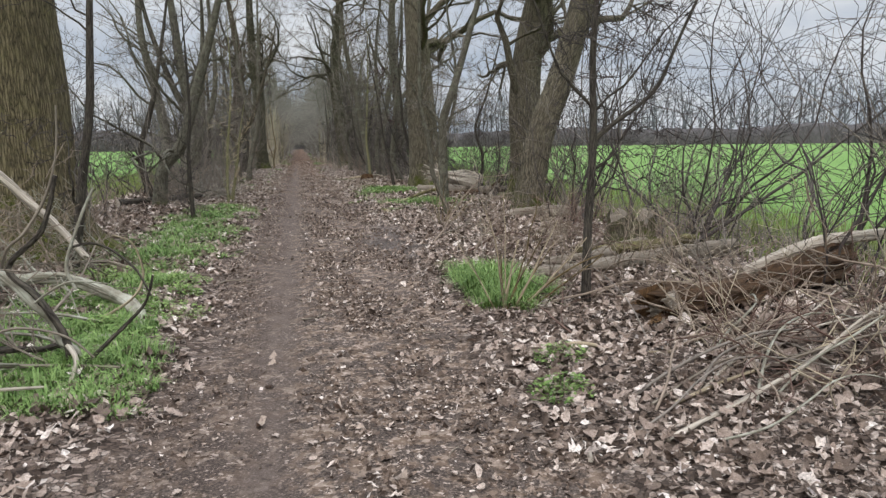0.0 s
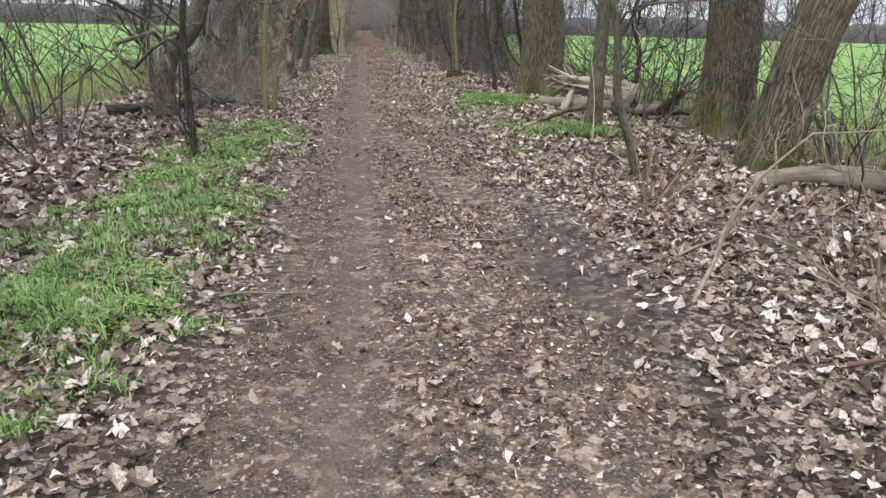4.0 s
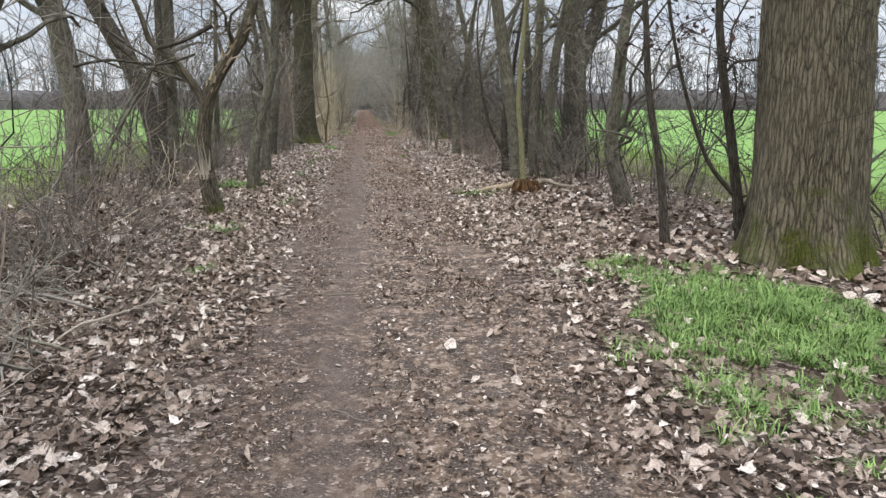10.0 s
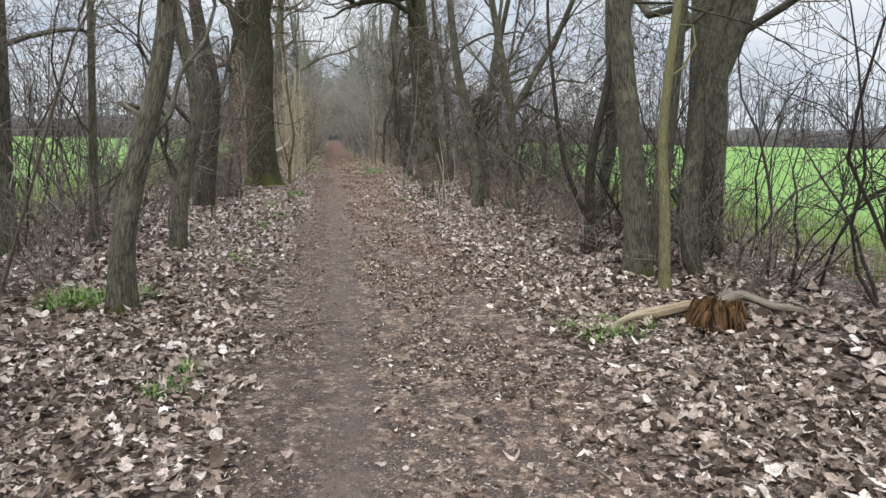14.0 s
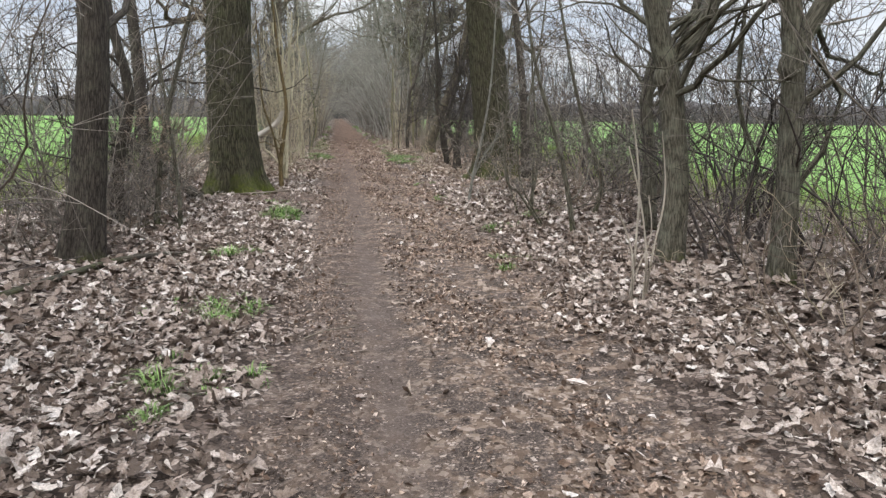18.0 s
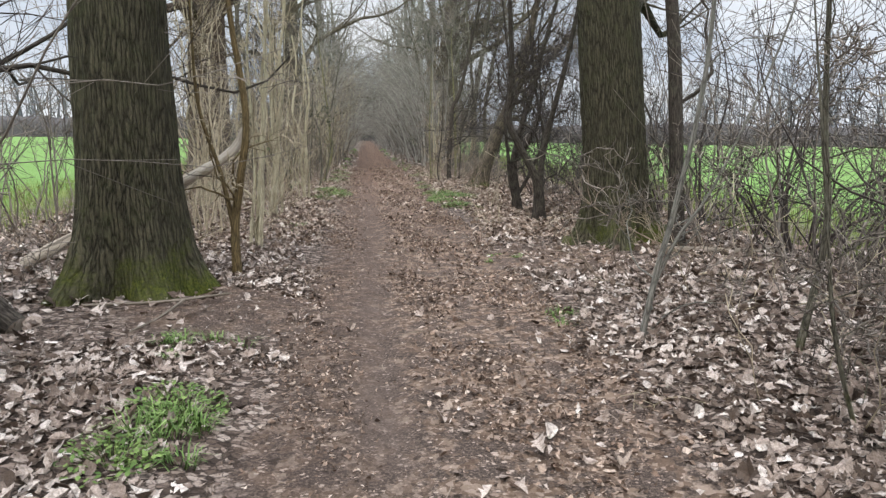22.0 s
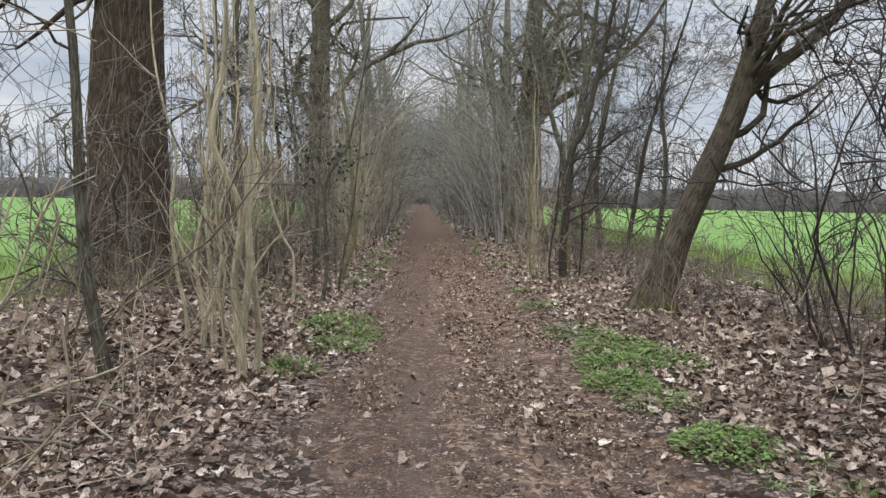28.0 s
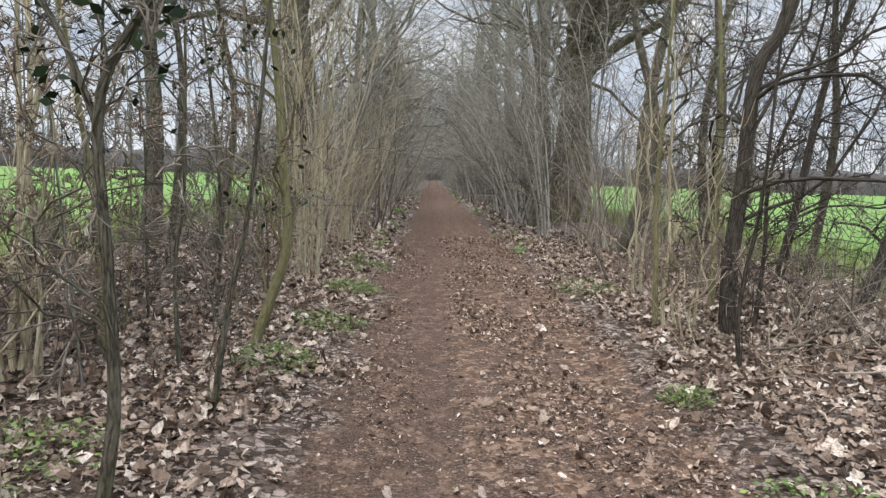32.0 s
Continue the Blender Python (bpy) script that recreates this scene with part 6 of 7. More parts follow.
log("mossy_branch", [(2.02, 12.62, 0.08), (1.98, 13.0, 0.085), (1.91, 13.5, 0.075)], 0.05, 0.038, MOSSY_LOG, "short mossy branch piece with pale broken end", "branch", 27, 10, bare=0.3, torn=3)
log("thin_branch", [(2.7, 14.6, 0.03), (3.2, 15.0, 0.16), (3.7, 15.0, 0.2)], 0.012, 0.008, DEAD_WOOD, "thin dry branch over the grass", "branch", 26, 7)
log("thin_branch", [(3.35, 14.2, 0.02), (3.42, 14.5, 0.6), (3.36, 14.6, 1.1)], 0.008, 0.005, TWIG_TAN, "thin pale upright stem before the young tree", "branch", 25, 6)
log("dark_log", [(-3.7, 16.1, 0.14), (-2.9, 16.9, 0.13), (-2.15, 17.75, 0.12)], 0.09, 0.085, DARK_BARK, "dark fallen log behind the grass", seed=38, sides=12)
log("bleached_branch", [(4.5, 12.5, 0.12), (4.7, 12.4, 0.5), (4.75, 12.6, 1.4)], 0.035, 0.02, PALE_WOOD, "pale bare branch leaning on the oak", "branch", 39, 8)
log("bleached_log", [(4.1, 11.4, 0.10), (4.8, 11.5, 0.12), (5.6, 11.2, 0.10)], 0.10, 0.12, DEAD_WOOD, "pale log end beside the leaning oak", seed=40)
# second stretch
log("pale_log", [(2.11, 25.5, 0.06), (2.3, 25.56, 0.11), (2.5, 25.6, 0.13), (2.85, 25.6, 0.19)], 0.036, 0.055, TAN_WOOD, "pale tan log against a rotten root", seed=41, sides=18, groove=0.35, knob=0.14, torn=5, end=ROTTEN_WOOD)
log("pale_branch", [(3.0, 25.6, 0.17), (3.3, 25.75, 0.21), (3.5, 25.6, 0.15), (3.75, 25.6, 0.10)], 0.045, 0.03, DEAD_WOOD, "pale crooked branch beside the rotten root", "branch", seed=24, sides=10, knob=0.14)


def rotten_root(x, y, wide, high, label, seed):
    """A root mass: hanging fibres and stubs of rotten wood round a low core."""
    rng = np.random.default_rng(seed)
    top = thing("rotten_root", x, y, label, "stump")
    a = rng.uniform(0, 6.28, 150)
    q = np.sqrt(rng.uniform(0.05, 1, 150))
    head = np.stack([np.cos(a) * q * wide * 0.42, np.sin(a) * q * wide * 0.3, high * (1.0 - 0.12 * q**2) * rng.uniform(0.7, 1.06, 150)], -1)
    foot = np.stack([np.cos(a) * (q * 0.45 + 0.05) * wide, np.sin(a) * (q * 0.34 + 0.04) * wide, rng.uniform(-0.02, 0.05, 150)], -1)
    mid = (head + foot) / 2 + rng.normal(0, 0.02, (150, 3)) + np.stack([np.cos(a), np.sin(a), 0 * a], -1) * 0.02
    P = np.stack([head, mid, foot], 1)
    R = rng.uniform(0.008, 0.026, (150, 1)) * np.array([[1.0, 0.9, 0.35]])
    R[:40] *= 1.35
    for k in range(40):
        g = Geo()
        tubes(g, P[k : k + 1], R[k : k + 1], 6)
        part("root", g.mesh("root", ORANGE_WOOD), top)
    g = Geo()
    tubes(g, P[40:], R[40:], 4)
    tagged(part("fibre_mass", g.mesh("fibre_mass", ORANGE_WOOD), top), kind="stuff")
    return top


rotten_root(2.88, 25.4, 0.46, 0.27, "orange brown fibrous rotten root mass in pale leaves", 5)
for k in range(9):
    # the pale torn face of the broken tree
    g = Geo()
    base = np.array([0.014 * k - 0.125, -0.104 + 0.005 * abs(k - 4), 0.50 + 0.06 * (k % 3)])
    P, R = grow(np.random.default_rng(950 + k), base[None], np.array([[-0.05, -0.06, 1.0]]), np.array([0.26 + 0.07 * (k % 4)]), np.array([0.018]), 4, 0.06, 0.0, 0.2)
    tubes(g, P, R, 5)
    part("torn_wood", g.mesh("torn_wood", PALE_WOOD), torn_tree, "pale torn wood")
log("dead_limb", [(-2.2, 23.95, 2.1), (-2.15, 23.9, 2.13), (-1.86, 23.85, 2.21), (-1.49, 23.8, 2.39)], 0.02, 0.03, DARK_BARK, "dark broken limb caught in the torn tree", "branch", 976, 9)
log("dead_limb", [(-1.73, 23.85, 2.05), (-2.18, 23.88, 1.93), (-2.74, 23.85, 1.97), (-3.2, 23.9, 1.9)], 0.014, 0.02, DARK_BARK, "thin dark limb caught in the torn tree", "branch", 977, 8)
log("propped_pole", [(-3.3, 23.7, 0.05), (-2.79, 23.85, 1.02), (-2.27, 23.95, 1.9)], 0.02, 0.014, ALDER_BARK, "grey dead pole propped on the torn tree", "branch", 978, 8)
log("propped_pole", [(-3.1, 23.6, 0.05), (-2.69, 23.75, 1.21), (-2.31, 23.9, 1.87)], 0.013, 0.009, ALDER_BARK, "thin grey dead pole propped on the torn tree", "branch", 979, 8)
flake_rng = np.random.default_rng(975)
torn_line = spline([(-0.09, 0, 0.85), (-0.03, 0, 1.33), (0.07, 0, 1.63), (0.23, 0, 1.9), (0.38, 0, 2.12), (0.58, 0, 2.5)], 40)
for k in range(22):
    # bark has peeled off the leaning limb and left yellowish wood
    i = int(flake_rng.integers(14, 38))
    a = flake_rng.uniform(-2.5, -0.4)
    T = unit(torn_line[i + 1] - torn_line[i])
    out = unit(np.cross(T, (0, 1.0, 0))) * math.cos(a) + np.array([0, 1.0, 0]) * math.sin(a)
    base = torn_line[i] + out * 0.078
    P, R = grow(flake_rng, base[None], (T + 0.12 * out)[None], np.array([flake_rng.uniform(0.06, 0.17)]), np.array([flake_rng.uniform(0.012, 0.022)]), 4, 0.12, 0.0, 0.3)
    g = Geo()
    tubes(g, P, R, 5)
    part("peeled_wood", g.mesh("peeled_wood", TAN_WOOD), torn_tree, "yellowish wood under peeled bark")
log("dark_branch", [(-2.6, 32.6, 0.05), (-2.0, 34.0, 0.08), (-1.5, 34.4, 0.05)], 0.035, 0.025, DARK_BARK, "dark fallen branch on pale leaves", "branch", 43, 9)
log("dead_limb", [(2.6, 30.6, 0.05), (2.0, 29.6, 0.06)], 0.04, 0.03, DEAD_WOOD, "grey dead limb in the leaf litter", seed=44, sides=9)
heap_rng = np.random.default_rng(1860)
for k in range(15):
    u = heap_rng.uniform(0, 1)
    x0, y0 = 1.85 + 1.1 * u + heap_rng.normal(0, 0.18), 2.6 + 0.9 * u + heap_rng.normal(0, 0.18)
    way, span, tall = heap_rng.normal(0.38, 0.32), heap_rng.uniform(0.8, 2.0), heap_rng.uniform(0.08, 0.4)
    knots = [(x0 + span * f * math.cos(way), y0 + span * f * math.sin(way) + 0.12 * math.sin(5 * f + k), 0.05 + tall * math.sin(2.3 * f) + heap_rng.normal(0, 0.012)) for f in (0.0, 0.2, 0.4, 0.6, 0.8, 1.0)]
    r = heap_rng.uniform(0.005, 0.011)
    log("brush_stem", knots, r, r * 0.5, (DEAD_WOOD, TWIG_GREY, LICHEN_WOOD, TWIG_BROWN)[k % 4], "long thin bent stem in a heap of brush", "branch", 1861 + k, 6, 0.06, "brush heap beside the path")
for k, (bx, by, bt, bl) in enumerate(((-1.6, 18.4, 170, 1.0), (-1.9, 19.2, 200, 1.2), (-1.5, 19.8, 150, 0.9), (-1.7, 20.8, 185, 1.1))):
    dead_branch(bx, by, bt, bl, 0.013, 1885 + k, (LICHEN_WOOD, DEAD_WOOD)[k % 2], 0.35, "pale twiggy branch fallen in brush", 6)
# third and last stretch
for k, (bx, by, bt, bl) in enumerate(((-1.2, 45.3, 170, 1.3), (-1.5, 45.9, 200, 1.4), (-1.9, 45.2, 150, 1.2), (-1.3, 46.3, 190, 1.0), (-2.2, 46.2, 170, 1.4))):
    dead_branch(bx, by, bt, bl, 0.014, 1790 + k, (TAN_WOOD, DEAD_WOOD)[k % 2], 0.3, "dry tan branch in brush beside the path", 6)
for k, (bx, by, bt, bl) in enumerate(((2.35, 52.7, 20, 1.3), (2.6, 52.5, -15, 1.2), (2.8, 52.9, 35, 1.1), (2.9, 52.2, 5, 1.4), (2.5, 53.0, -40, 1.0), (3.1, 52.6, -25, 1.2))):
    dead_branch(bx, by, bt, bl, 0.011, 1760 + k, PALE_WOOD if k % 2 else DEAD_WOOD, 0.35, "heap of pale arched twigs beside the path", 6)
for k, (bx, by, bt, bl) in enumerate(((-1.3, 50.1, 160, 0.9), (-1.7, 51.0, 200, 1.2), (-1.9, 50.3, 140, 1.1), (-2.2, 51.4, 170, 1.3))):
    dead_branch(bx, by, bt, bl, 0.012, 1780 + k, DEAD_WOOD, 0.25, "dry twigs in the thicket", 6)
log("bent_shoot", [(-1.32, 44.3, 0.02), (-1.45, 44.3, 0.16), (-1.66, 44.32, 0.4), (-1.8, 44.35, 0.55), (-1.77, 44.38, 0.9), (-1.84, 44.4, 1.3), (-1.8, 44.45, 1.9)], 0.03, 0.012, STRAW_BARK, "bent straw-coloured shoot from a coppice stool", "branch", 1711, 9, 0.06)
log("bleached_limb", [(-1.08, 40.65, 1.34), (-1.15, 40.64, 1.2), (-1.36, 40.6, 1.02), (-1.9, 40.5, 0.72), (-2.6, 40.35, 0.34), (-3.0, 40.25, 0.12)], 0.045, 0.055, PALE_WOOD, "bleached dead limb propped behind the oak", seed=45, sides=12, torn=4, knob=0.1)
log("thin_branch", [(-1.95, 38.9, 0.07), (-1.4, 38.85, 0.10), (-0.95, 39.1, 0.10)], 0.013, 0.010, DEAD_WOOD, "thin pale branch at the oak's foot", "branch", 46, 7)
log("thin_branch", [(-1.25, 38.9, 0.10), (-1.3, 38.5, 0.085), (-1.4, 38.2, 0.07)], 0.010, 0.006, DEAD_WOOD, "thin pale branch at the oak's foot", "branch", 47, 7)
log("fallen_branch_piece", [(3.35, 41.0, 0.07), (3.9, 40.95, 0.08), (4.6, 40.7, 0.08)], 0.05, 0.045, DEAD_WOOD, "grey branch piece behind the oak", seed=48, sides=10)
log("dead_limb", [(2.3, 42.9, 0.05), (3.3, 42.5, 0.08)], 0.04, 0.045, DEAD_WOOD, "grey dead limb in the leaf litter", seed=49, sides=9)
log("leaning_dead_limb", [(-2.12, 38.3, 0.08), (-2.4, 38.4, 0.30), (-2.9, 38.6, 0.72), (-3.2, 38.7, 0.9)], 0.085, 0.06, DARK_BARK, "dark dead limb leaning in the brush", seed=50, sides=10)
for k, (px, py, lean, tall, r) in enumerate(((2.0, 32.5, -0.06, 1.4, 0.011), (2.05, 32.4, -0.16, 1.15, 0.010), (1.97, 32.45, 0.12, 0.8, 0.008), (2.12, 32.5, 0.06, 1.25, 0.009), (1.93, 32.35, -0.10, 0.7, 0.010))):
    log("dead_sapling", [(px, py, -0.03), (px + 0.1 * lean, py - 0.05, 0.3 * tall), (px + 0.7 * lean + 0.05, py, 0.65 * tall), (px + lean, py + 0.05, tall)], r, r * 0.45, PALE_WOOD, "pale broken dead sapling standing in leaf litter", "sapling", 51 + 30 * k, 8, 0.12, "dead saplings by the tree")
for k in range(16):
    dead_branch(pile_rng.uniform(-3.6, -1.5), pile_rng.uniform(14.5, 25), pile_rng.uniform(0, 360), pile_rng.uniform(0.9, 2.2), pile_rng.uniform(0.007, 0.018), 600 + k, lift=pile_rng.uniform(0.1, 0.5), label="grey dead branch in low tangled brush", side=5)
heap_rng = np.random.default_rng(23)
for k in range(28):
    dead_branch(heap_rng.uniform(-2.3, -1.25), heap_rng.uniform(17.6, 19.8), heap_rng.uniform(0, 360), heap_rng.uniform(0.6, 1.5), heap_rng.uniform(0.007, 0.016), 1300 + k, lift=heap_rng.uniform(0.2, 0.8), side=6, material=(PALE_WOOD, LICHEN_WOOD, TWIG_PALE)[k % 3], label="pale grey branch in a tangled brush heap")
last_rng = np.random.default_rng(19)
for k in range(34):
    side = -1 if k % 2 else 1
    dead_branch(0.45 + side * last_rng.uniform(2.5, 3.8), last_rng.uniform(20, 58), last_rng.uniform(0, 360), last_rng.uniform(0.7, 1.9), last_rng.uniform(0.008, 0.018), 480 + k, lift=last_rng.uniform(0.0, 0.35), side=4, material=(DEAD_WOOD, TWIG_BROWN, TWIG_TAN)[k % 3])
for k in range(18):
    dead_branch(last_rng.uniform(-3.4, -1.9), last_rng.uniform(41.5, 51), last_rng.uniform(0, 360), last_rng.uniform(0.7, 1.7), last_rng.uniform(0.005, 0.012), 570 + k, lift=last_rng.uniform(0.1, 0.5), side=5, material=(TWIG_TAN, DEAD_WOOD)[k % 2], label="dry tan branch in the leaf litter")
for k in range(16):
    dead_branch(last_rng.uniform(2.4, 4.4), last_rng.uniform(50, 57), last_rng.uniform(0, 360), last_rng.uniform(0.5, 1.1), last_rng.uniform(0.007, 0.014), 530 + k, lift=last_rng.uniform(0.1, 0.5), side=5, material=DEAD_WOOD)
# sticks that lie on the path
stick(-0.18, 32.1, 40, 0.35, 0.006, 61)
stick(0.22, 35.7, -45, 0.35, 0.006, 62)
stick(0.47, 5.3, 10, 0.30, 0.007, 63)
stick(-0.25, 8.65, 8, 0.42, 0.007, 64)
stick(-0.3, 8.9, -5, 0.55, 0.008, 65)
stick(0.06, 20.1, 10, 0.32, 0.007, 66)
stick(0.0, 26.0, 15, 0.38, 0.008, 67)
stick(-0.35, 11.4, 70, 0.22, 0.006, 68)
stick(-0.3, 6.9, 5, 0.4, 0.009, 69)
stick(1.2, 9.9, 0, 0.45, 0.010, 70)
st_rng = np.random.default_rng(71)
for k in range(90):
    stick(st_rng.uniform(-0.6, 1.6), st_rng.uniform(1.5, 60), st_rng.uniform(0, 360), st_rng.uniform(0.10, 0.32), st_rng.uniform(0.0025, 0.006), 700 + k, (DEAD_WOOD, TWIG_BROWN)[k % 2])

# ---- grass and herbs ----


def grass(x, y, rx, ry, many, tall, seed, material=None, label="fresh green grass tuft between leaves", name="grass_patch"):
    """Blades that bend outwards, thinning to the edge of an uneven patch."""
    rng = np.random.default_rng(seed)
    many = int(many * (1.45 if tall < 0.2 and many > 1500 else 0.95))
    tufts = max(6, many // 38)
    a = rng.uniform(0, 6.28, tufts)
    q = rng.uniform(0, 1, tufts) ** 0.6 * (1 + 0.25 * np.sin(3 * a + seed) + 0.15 * np.sin(7 * a))
    own = rng.integers(0, tufts, many)
    size = rng.uniform(0.35, 1.25, tufts) * (1.1 - 0.45 * np.clip(q, 0, 1))
    spread = rng.normal(0, 0.032, (2, many)) * (tall / 0.13) ** 0.5
    bx, by = x + (np.cos(a) * q)[own] * rx + spread[0], y + (np.sin(a) * q)[own] * ry + spread[1]
    h = 1.25 * tall * size[own] * rng.uniform(0.35, 1.2, many)
    t = np.arctan2(spread[1], spread[0]) + rng.normal(0, 0.7, many)
    lean = rng.uniform(0.35, 1.35, many)
    w = rng.uniform(0.0018, 0.0044, many)
    d = np.stack([np.cos(t), np.sin(t), 0 * t], -1)
    s = np.stack([-np.sin(t), np.cos(t), 0 * t], -1) * w[:, None]
    b = np.stack([bx, by, rise(bx, by) - 0.01], -1)
    m = b + d * (lean * h * 0.35)[:, None] + np.array([0, 0, 1.0]) * (h * 0.6)[:, None]
    e = b + d * (lean * h)[:, None] + np.array([0, 0, 1.0]) * (h * np.clip(0.95 - 0.42 * lean, 0.25, 1))[:, None]
    g = Geo()
    V = np.stack([b - s, b + s, m + s * 0.8, m - s * 0.8, e], 1)
    i = np.arange(many)[:, None] * 5
    g.add(V, i + np.array([[0, 1, 2, 3]]))
    g.f.append(i + np.array([[3, 2, 4]]))
    ob = new(name, g.mesh(name, material or GRASS))
    return tagged(ob, label, "grass", kind="stuff")


def herb(x, y, size, many, seed, tall=0.16, material=None, label="low green herb with small leaves"):
    """A clump of small rounded leaves on short stalks."""
    rng = np.random.default_rng(seed)
    many = int(2.4 * many)
    a = rng.uniform(0, 6.28, many)
    q = np.sqrt(rng.uniform(0, 1, many)) * size
    h = tall * rng.uniform(0.2, 1.0, many) * (1 - 0.6 * (q / size) ** 2)
    bx, by = x + np.cos(a) * q, y + np.sin(a) * q
    c = np.stack([bx, by, rise(bx, by) + h], -1)
    t = rng.uniform(0, 6.28, many)
    L = rng.uniform(0.007, 0.019, many)[:, None]
    d = np.stack([np.cos(t), np.sin(t), rng.uniform(-0.4, 0.5, many)], -1)
    s = np.stack([-np.sin(t), np.cos(t), rng.uniform(-0.3, 0.3, many)], -1)
    V = np.stack([c - d * L, c - d * L * 0.2 + s * L * 0.6, c + d * L, c - d * L * 0.2 - s * L * 0.6], 1)
    g = Geo()
    g.add(V, np.arange(many)[:, None] * 4 + np.array([[0, 1, 2, 3]]))
    foot = np.stack([x + np.cos(a) * q * 0.4, y + np.sin(a) * q * 0.4, rise(bx, by) - 0.01], -1)[::4]
    tubes(g, np.stack([foot, c[::4]], 1), np.full((len(foot), 2), 0.0018), 3)
    ob = new("herb_clump", g.mesh("herb_clump", material or WEED))
    return tagged(ob, label, "herb", kind="stuff")


def fan_shrub(x, y, turn, size, seed, label):
    """A cut-back shrub: stems that fan out from one foot."""
    fan = thing("fan_shrub", x, y, label, "shrub", "bare shrubs beside the path", turn)
    fan.scale = (size, size, size)
    fan_rng = np.random.default_rng(seed)
    fan_twigs = Geo()
    for k, (ex, ey, ez, r) in enumerate(((0.62, -0.22, 0.57, 0.013), (0.66, -0.2, 0.48, 0.012), (0.75, 0.1, 0.42, 0.011), (0.42, -0.1, 0.74, 0.012), (0.2, -0.1, 0.66, 0.011), (0.06, 0.0, 0.62, 0.014), (0.02, 0.1, 0.5, 0.010), (-0.18, -0.05, 0.88, 0.010), (0.3, 0.2, 0.9, 0.009), (-0.05, 0.15, 0.95, 0.008), (0.5, 0.3, 0.6, 0.009), (-0.3, 0.1, 0.6, 0.007))):
        P, R = grow(fan_rng, np.array([[0.03 * math.sin(k), 0.03 * math.cos(k), -0.03]]), np.array([[ex, ey, ez]]), np.array([1.1 * math.sqrt(ex * ex + ey * ey + ez * ez)]), np.array([r]), 7, 0.07, 0.0, 0.4)
        g = Geo()
        tubes(g, P, R, 7)
        part("stem", g.mesh("stem", (BROWN_BARK, TAN_WOOD)[k % 2]), fan)
        P2, R2 = grow(fan_rng, *shoots(fan_rng, P, R, 3, 0.3, 1.0, (0.3, 0.8), 0.4, 0.5), 3, 0.12, 0.03)
        tubes(fan_twigs, P2, np.maximum(R2, 0.0025), 4)
    tagged(part("twig_spray", fan_twigs.mesh("twig_spray", TWIG_BROWN), fan), kind="stuff")


fan_shrub(1.93, 4.93, 0, 1.0, 262, "low shrub of fanned brown stems in grass")
fan_shrub(2.6, 10.6, 20, 0.85, 263, "low shrub of fanned brown stems in dead leaves")
LUSH = "lush green grass patch with dead leaves"
grass(-1.4, 10.2, 0.85, 2.4, 9500, 0.12, 801, label=LUSH)
grass(-1.7, 4.9, 1.1, 1.6, 8000, 0.12, 802, label=LUSH)
grass(-1.0, 4.3, 0.45, 1.0, 4200, 0.13, 814, label=LUSH)
grass(-1.25, 6.8, 0.5, 1.0, 3000, 0.12, 815, label=LUSH)
grass(-1.35, 8.6, 0.65, 1.0, 3200, 0.13, 803, label=LUSH)
grass(-1.35, 13.0, 0.8, 1.6, 6200, 0.11, 804, label=LUSH)
grass(-1.35, 14.9, 0.75, 0.8, 3000, 0.11, 805, label=LUSH)
grass(2.1, 5.75, 0.33, 0.8, 8000, 0.24, 806, label="tall bright grass tuft at a shrub's foot")
grass(2.95, 18.9, 0.95, 1.45, 13000, 0.13, 807, label=LUSH)
grass(3.2, 14.8, 0.75, 0.55, 3600, 0.18, 808, label=LUSH)
grass(2.5, 15.3, 0.45, 0.6, 1200, 0.10, 809)
grass(2.3, 13.2, 0.35, 0.3, 350, 0.09, 810)
grass(2.5, 16.0, 0.45, 0.3, 600, 0.09, 811)
grass(2.06, 16.6, 0.45, 0.8, 900, 0.10, 812)
for k, (px, py) in enumerate(((2.2, 17.6), (2.6, 14.2), (3.9, 14.6), (4.2, 15.4), (2.1, 18.4), (2.4, 20.2), (3.4, 13.6), (2.0, 15.6))):
    grass(px, py, 0.55, 0.6, 700, 0.10, 1400 + k, label="thin green grass coming through dead leaves")
SPARSE = "sparse grass blades among dead leaves"
for k, (px, py, sx, sy, many, tall) in enumerate(((-1.98, 26.6, 0.4, 0.3, 900, 0.16), (2.04, 25.4, 0.25, 0.25, 350, 0.1), (-0.74, 24.8, 0.22, 0.25, 350, 0.09), (-1.32, 22.6, 0.22, 0.22, 500, 0.14), (-0.82, 31.3, 0.28, 0.35, 500, 0.10), (2.07, 25.5, 0.4, 0.3, 450, 0.10))):
    grass(px, py, sx, sy, many, tall, 820 + k, label=SPARSE)
for k, (px, py, sx, sy, many, tall) in enumerate(((-0.78, 36.8, 0.2, 0.35, 500, 0.12), (-1.05, 34.3, 0.2, 0.22, 350, 0.12), (-1.0, 32.5, 0.35, 0.4, 650, 0.10), (1.98, 45.4, 0.3, 0.5, 500, 0.10), (1.5, 33.9, 0.2, 0.25, 220, 0.09), (1.73, 35.5, 0.2, 0.2, 260, 0.09), (-1.6, 26.9, 0.3, 0.2, 500, 0.14), (-0.9, 43.2, 0.25, 0.3, 250, 0.08), (1.5, 38.5, 0.15, 0.2, 150, 0.08), (1.6, 41.0, 0.3, 0.4, 250, 0.06), (-1.0, 38.0, 0.3, 0.25, 300, 0.1), (-0.9, 28.5, 0.25, 0.4, 220, 0.08), (-1.1, 20.6, 0.3, 0.3, 200, 0.08))):
    grass(px, py, sx, sy, many, tall, 840 + k, label=SPARSE)
